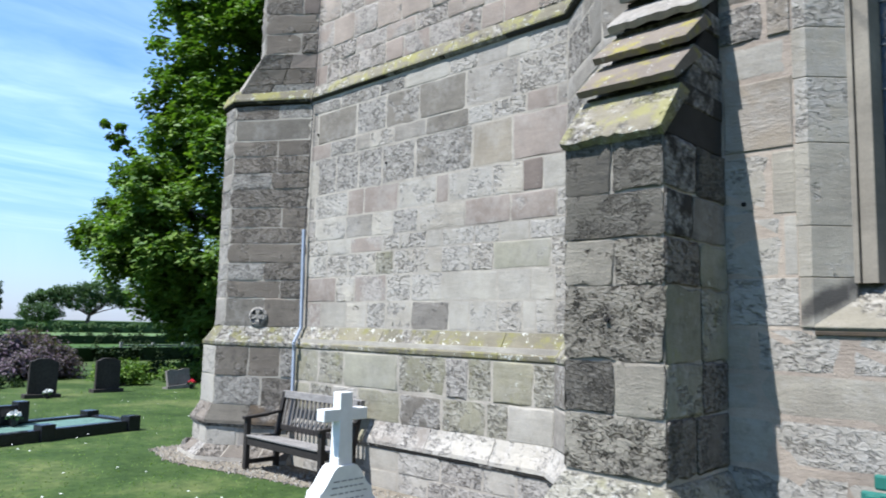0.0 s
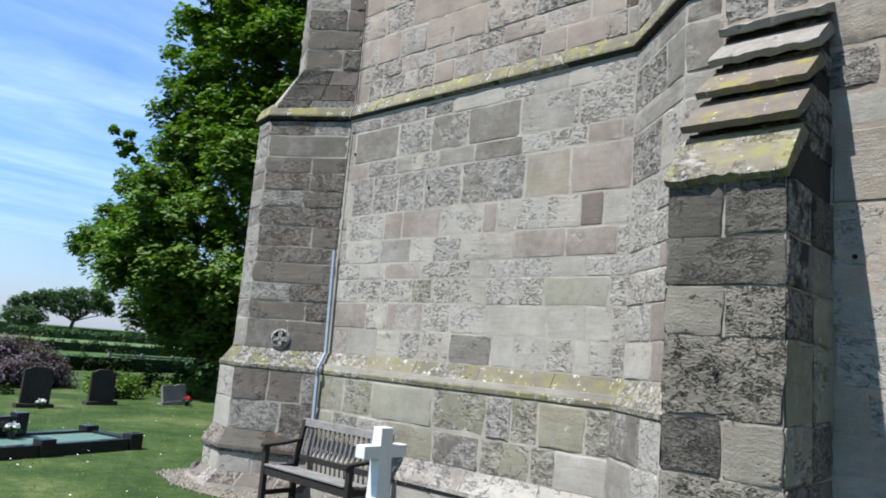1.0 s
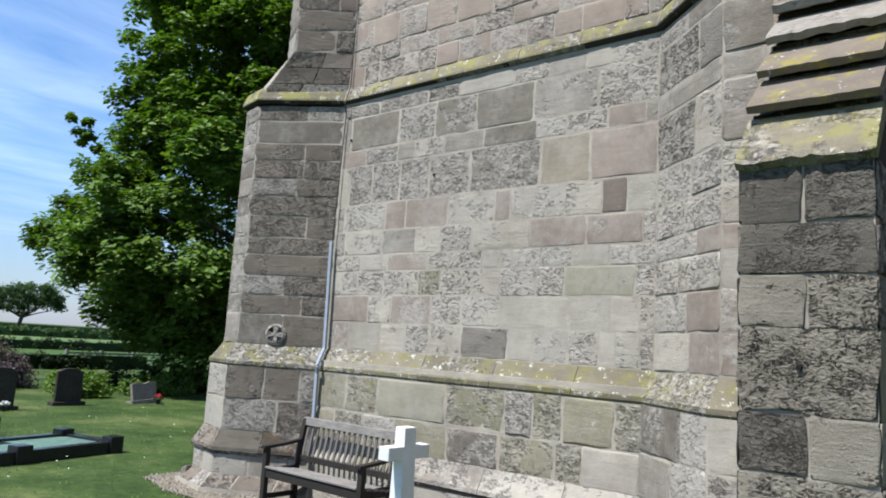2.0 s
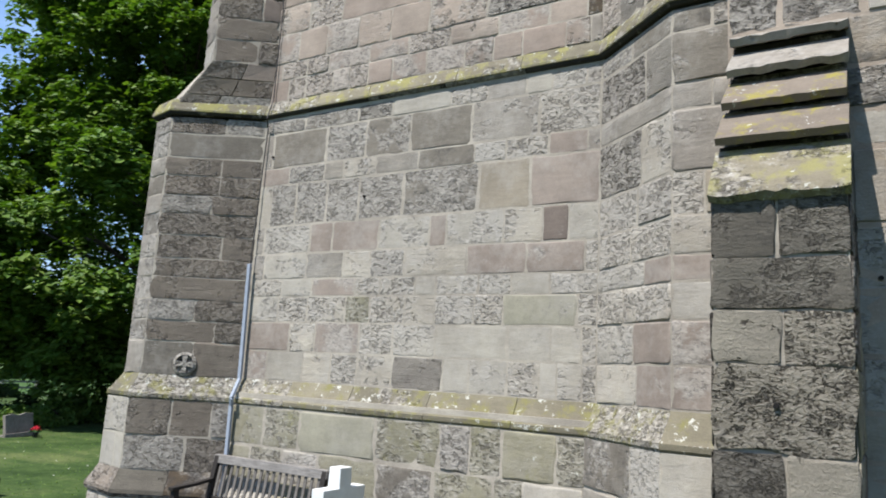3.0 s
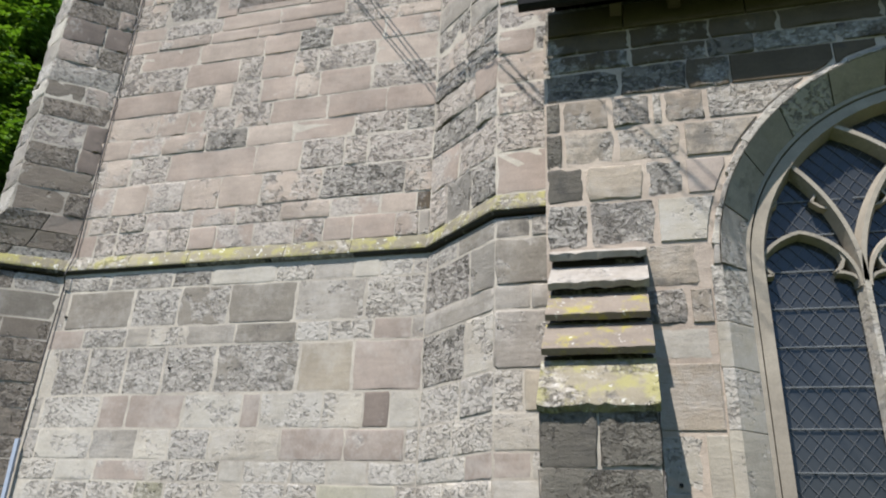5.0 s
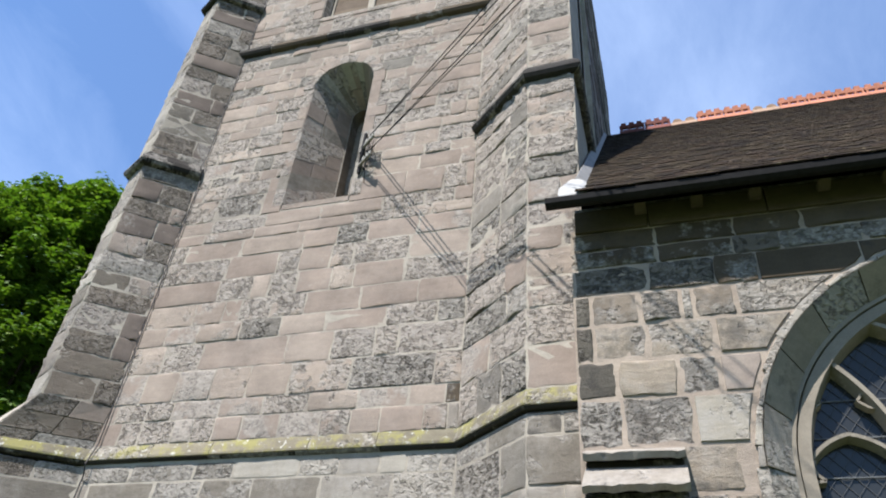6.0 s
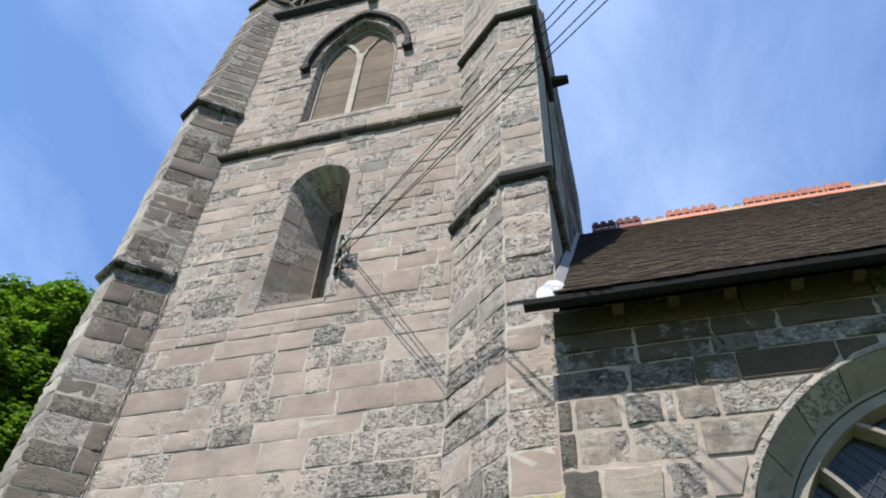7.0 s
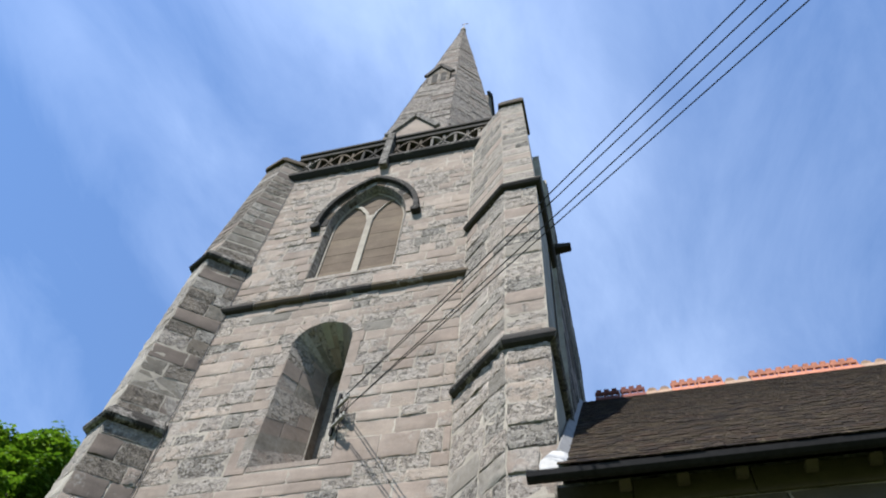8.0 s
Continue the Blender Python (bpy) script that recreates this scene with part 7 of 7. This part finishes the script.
def wind_tree(at, w, h, seed):
    """A broad low crown combed by the wind to a flat-bottomed wedge on a bare trunk."""
    r = random.Random(seed)
    root = empty("tree", "distant windswept tree with a bare trunk and wedge-shaped crown", "tree", "distant trees", at=at)
    B = Builder()
    B.tube([(0, 0, 0), (0, 0.15, h * 0.25), (0, 0.5, h * 0.5), (0, 0.7, h * 0.75)], 0.36, 8, 0.12)
    clumps = []
    for i in range(240):
        # from the long thin tail to the blunt high side
        t, a = r.random() ** 0.8, r.uniform(-1, 1)
        y = (t - 0.6) * w
        rise = math.sin(math.pi * min(1.0, 0.08 + t * 0.62)) * min(1.0, (1.0 - t) * 6 + 0.25)
        lo = h * (0.50 + 0.06 * math.sin(t * 9))
        z = lo + (h * 1.0 - lo) * rise * r.random() ** 0.6
        z += 0.05 * h * noise.noise(Vector((t * 7, a * 2, seed)))
        clumps.append(((a * w * 0.26 * rise, y, z, w * r.uniform(0.035, 0.06)), (0.5, a * 0.3, 0.8)))
        if i % 20 == 0:
            limb(B, (0, 0.3, h * 0.34), clumps[-1][0][:3], 0.12, 0.03, r, 4)
    B.make("trunk", BARK, root, smooth=True)
    leaf_cloud("crown", LEAF_FAR, root, clumps, w * 0.024, 46, r)
    return root


wind_tree((-111, 41.3, 0), 13.5, 7.0, 3)
small_tree((-111, 34.8, 0), 6.5, 4.2, 4)
small_tree((-121, 26.0, 0), 6.0, 3.2, 9)
small_tree((-119.5, 31.5, 0), 1.9, 7.5, 8, 0.2, "distant narrow upright tree")


def hedge(path, w, h, mat, label, seed, leaf=0.12, per=30, step=0.45, name="hedge", kind="stuff", category="hedge"):
    r = random.Random(seed)
    clumps = []
    # the dense wood inside the leaves
    core = Builder()
    for i in range(len(path) - 1):
        a, b = Vector(path[i]), Vector(path[i + 1])
        up = Vector((0, 0, h * 0.42))
        core.bar(a + up, b + up, w * 0.5, h * 0.8)
        n = max(1, int((b - a).length / step))
        for k in range(n):
            p = a + (b - a) * ((k + r.random()) / n)
            for z in np.arange(h * 0.12, h, max(0.3, step * 0.8)):
                clumps.append(((p.x + r.uniform(-w, w) * 0.4, p.y + r.uniform(-w, w) * 0.4, z * r.uniform(0.85, 1.12), step * r.uniform(0.5, 0.8)), (0.6, 0, 0.6)))
    ob = leaf_cloud(name, mat, None, clumps, leaf, per, r, core=core)
    return tagged(ob, label, category, kind=kind)


hedge([(-32.5, -14, 0), (-32, 8, 0), (-33.5, 17.5, 0)], 0.9, 0.7, HEDGE, "dark clipped field hedge", 41, 0.13, 95)
hedge([(-56.2, -30, 0), (-56.2, 70, 0)], 1.2, 0.72, HEDGE, "dark clipped hedge across the field", 44, 0.16, 110, 0.5)
hedge([(-104, -60, 0), (-104, 110, 0)], 1.4, 0.9, LEAF_FAR, "low green hedge between far fields", 42, 0.34, 90, 0.9)
hedge([(-165, -120, 0), (-165, 190, 0)], 2.0, 1.7, LEAF_FAR, "far hedge on the skyline", 43, 0.8, 34, 2.4)
# flowering shrub behind the graves
shr = empty("lilac_shrub", "rounded shrub with dull purple blossom", "shrub", at=(-24.3, 7.3, 0))
rs = random.Random(77)
cl = []
for i in range(280):
    d = Vector((rs.gauss(0, 1), rs.gauss(0, 1), abs(rs.gauss(0, 1)))).normalized() * rs.uniform(0.6, 1)
    cl.append(((d.x * 1.5, d.y * 1.6, 0.1 + d.z * 1.25, 0.26), tuple(d)))
for i in range(6):
    B = Builder()
    limb(B, (0, 0, 0), cl[i * 20][0][:3], 0.05, 0.01, rs, 4)
    B.make("stem", BARK, shr)
leaf_cloud("blossom", BLOOM, shr, cl, 0.085, 60, rs)
# low green bushes along the churchyard edge
for k, (x, y, w, h) in enumerate(((-22.5, 9.6, 1.3, 0.55), (-23.0, 11.6, 1.5, 0.75), (-21.0, 10.8, 1.0, 0.5), (-21.2, 5.2, 1.2, 0.5), (-20.4, 8.7, 0.8, 0.45), (-23.5, 13.2, 1.5, 0.9), (-21.5, 12.3, 1.2, 0.7), (-22.0, 3.6, 1.4, 0.7))):
    rs = random.Random(90 + k)
    sb = empty("bush", "low tangled green bush at the lawn edge", "bush", "bushes", at=(x, y, 0))
    cl = []
    for i in range(42):
        d = Vector((rs.gauss(0, 1), rs.gauss(0, 1), abs(rs.gauss(0, 1)))).normalized() * rs.uniform(0.4, 1)
        cl.append(((d.x * w * 0.6, d.y * w, 0.05 + d.z * h, 0.2), tuple(d)))
    for i in range(4):
        B = Builder()
        limb(B, (0, 0, 0), cl[i * 9][0][:3], 0.03, 0.008, rs, 4)
        B.make("stem", BARK, sb)
    leaf_cloud("foliage", HEDGE if k % 2 else LEAF, sb, cl, 0.10, 34, rs)
# field fence
FENCE = wood("grey_fence_wood", (0.22, 0.21, 0.19))
fe = empty("fence", "grey post and rail field fence", "fence")
ys = [15.1 + 1.6 * i for i in range(4)]
for y in ys:
    B = Builder()
    B.box(-36.06, -35.94, y - 0.06, y + 0.06, 0, 0.72)
    B.make("post", FENCE, fe)
for i in range(len(ys) - 1):
    for z in (0.25, 0.52):
        B = Builder()
        B.box(-35.94, -35.90, ys[i] - 0.02, ys[i + 1] + 0.02, z, z + 0.09)
        B.make("rail", FENCE, fe)
# pole with wires
POLE = plain("dark_pole", (0.025, 0.055, 0.11), 0.6, scale=8, amount=0.3)
po = empty("utility_pole", "dark slim utility pole by the field", "pole", at=(-24.5, 4.72, 0))
B = Builder()
B.tube([(0, 0, 0), (0, 0.02, 5.45)], 0.15, 10, 0.12)
B.make("mast", POLE, po, smooth=True)
for z in (4.3, 5.2):
    B = Builder()
    B.bar((0, -0.25, z), (0, 0.25, z), 0.05, 0.05)
    B.make("crossarm", POLE, po)
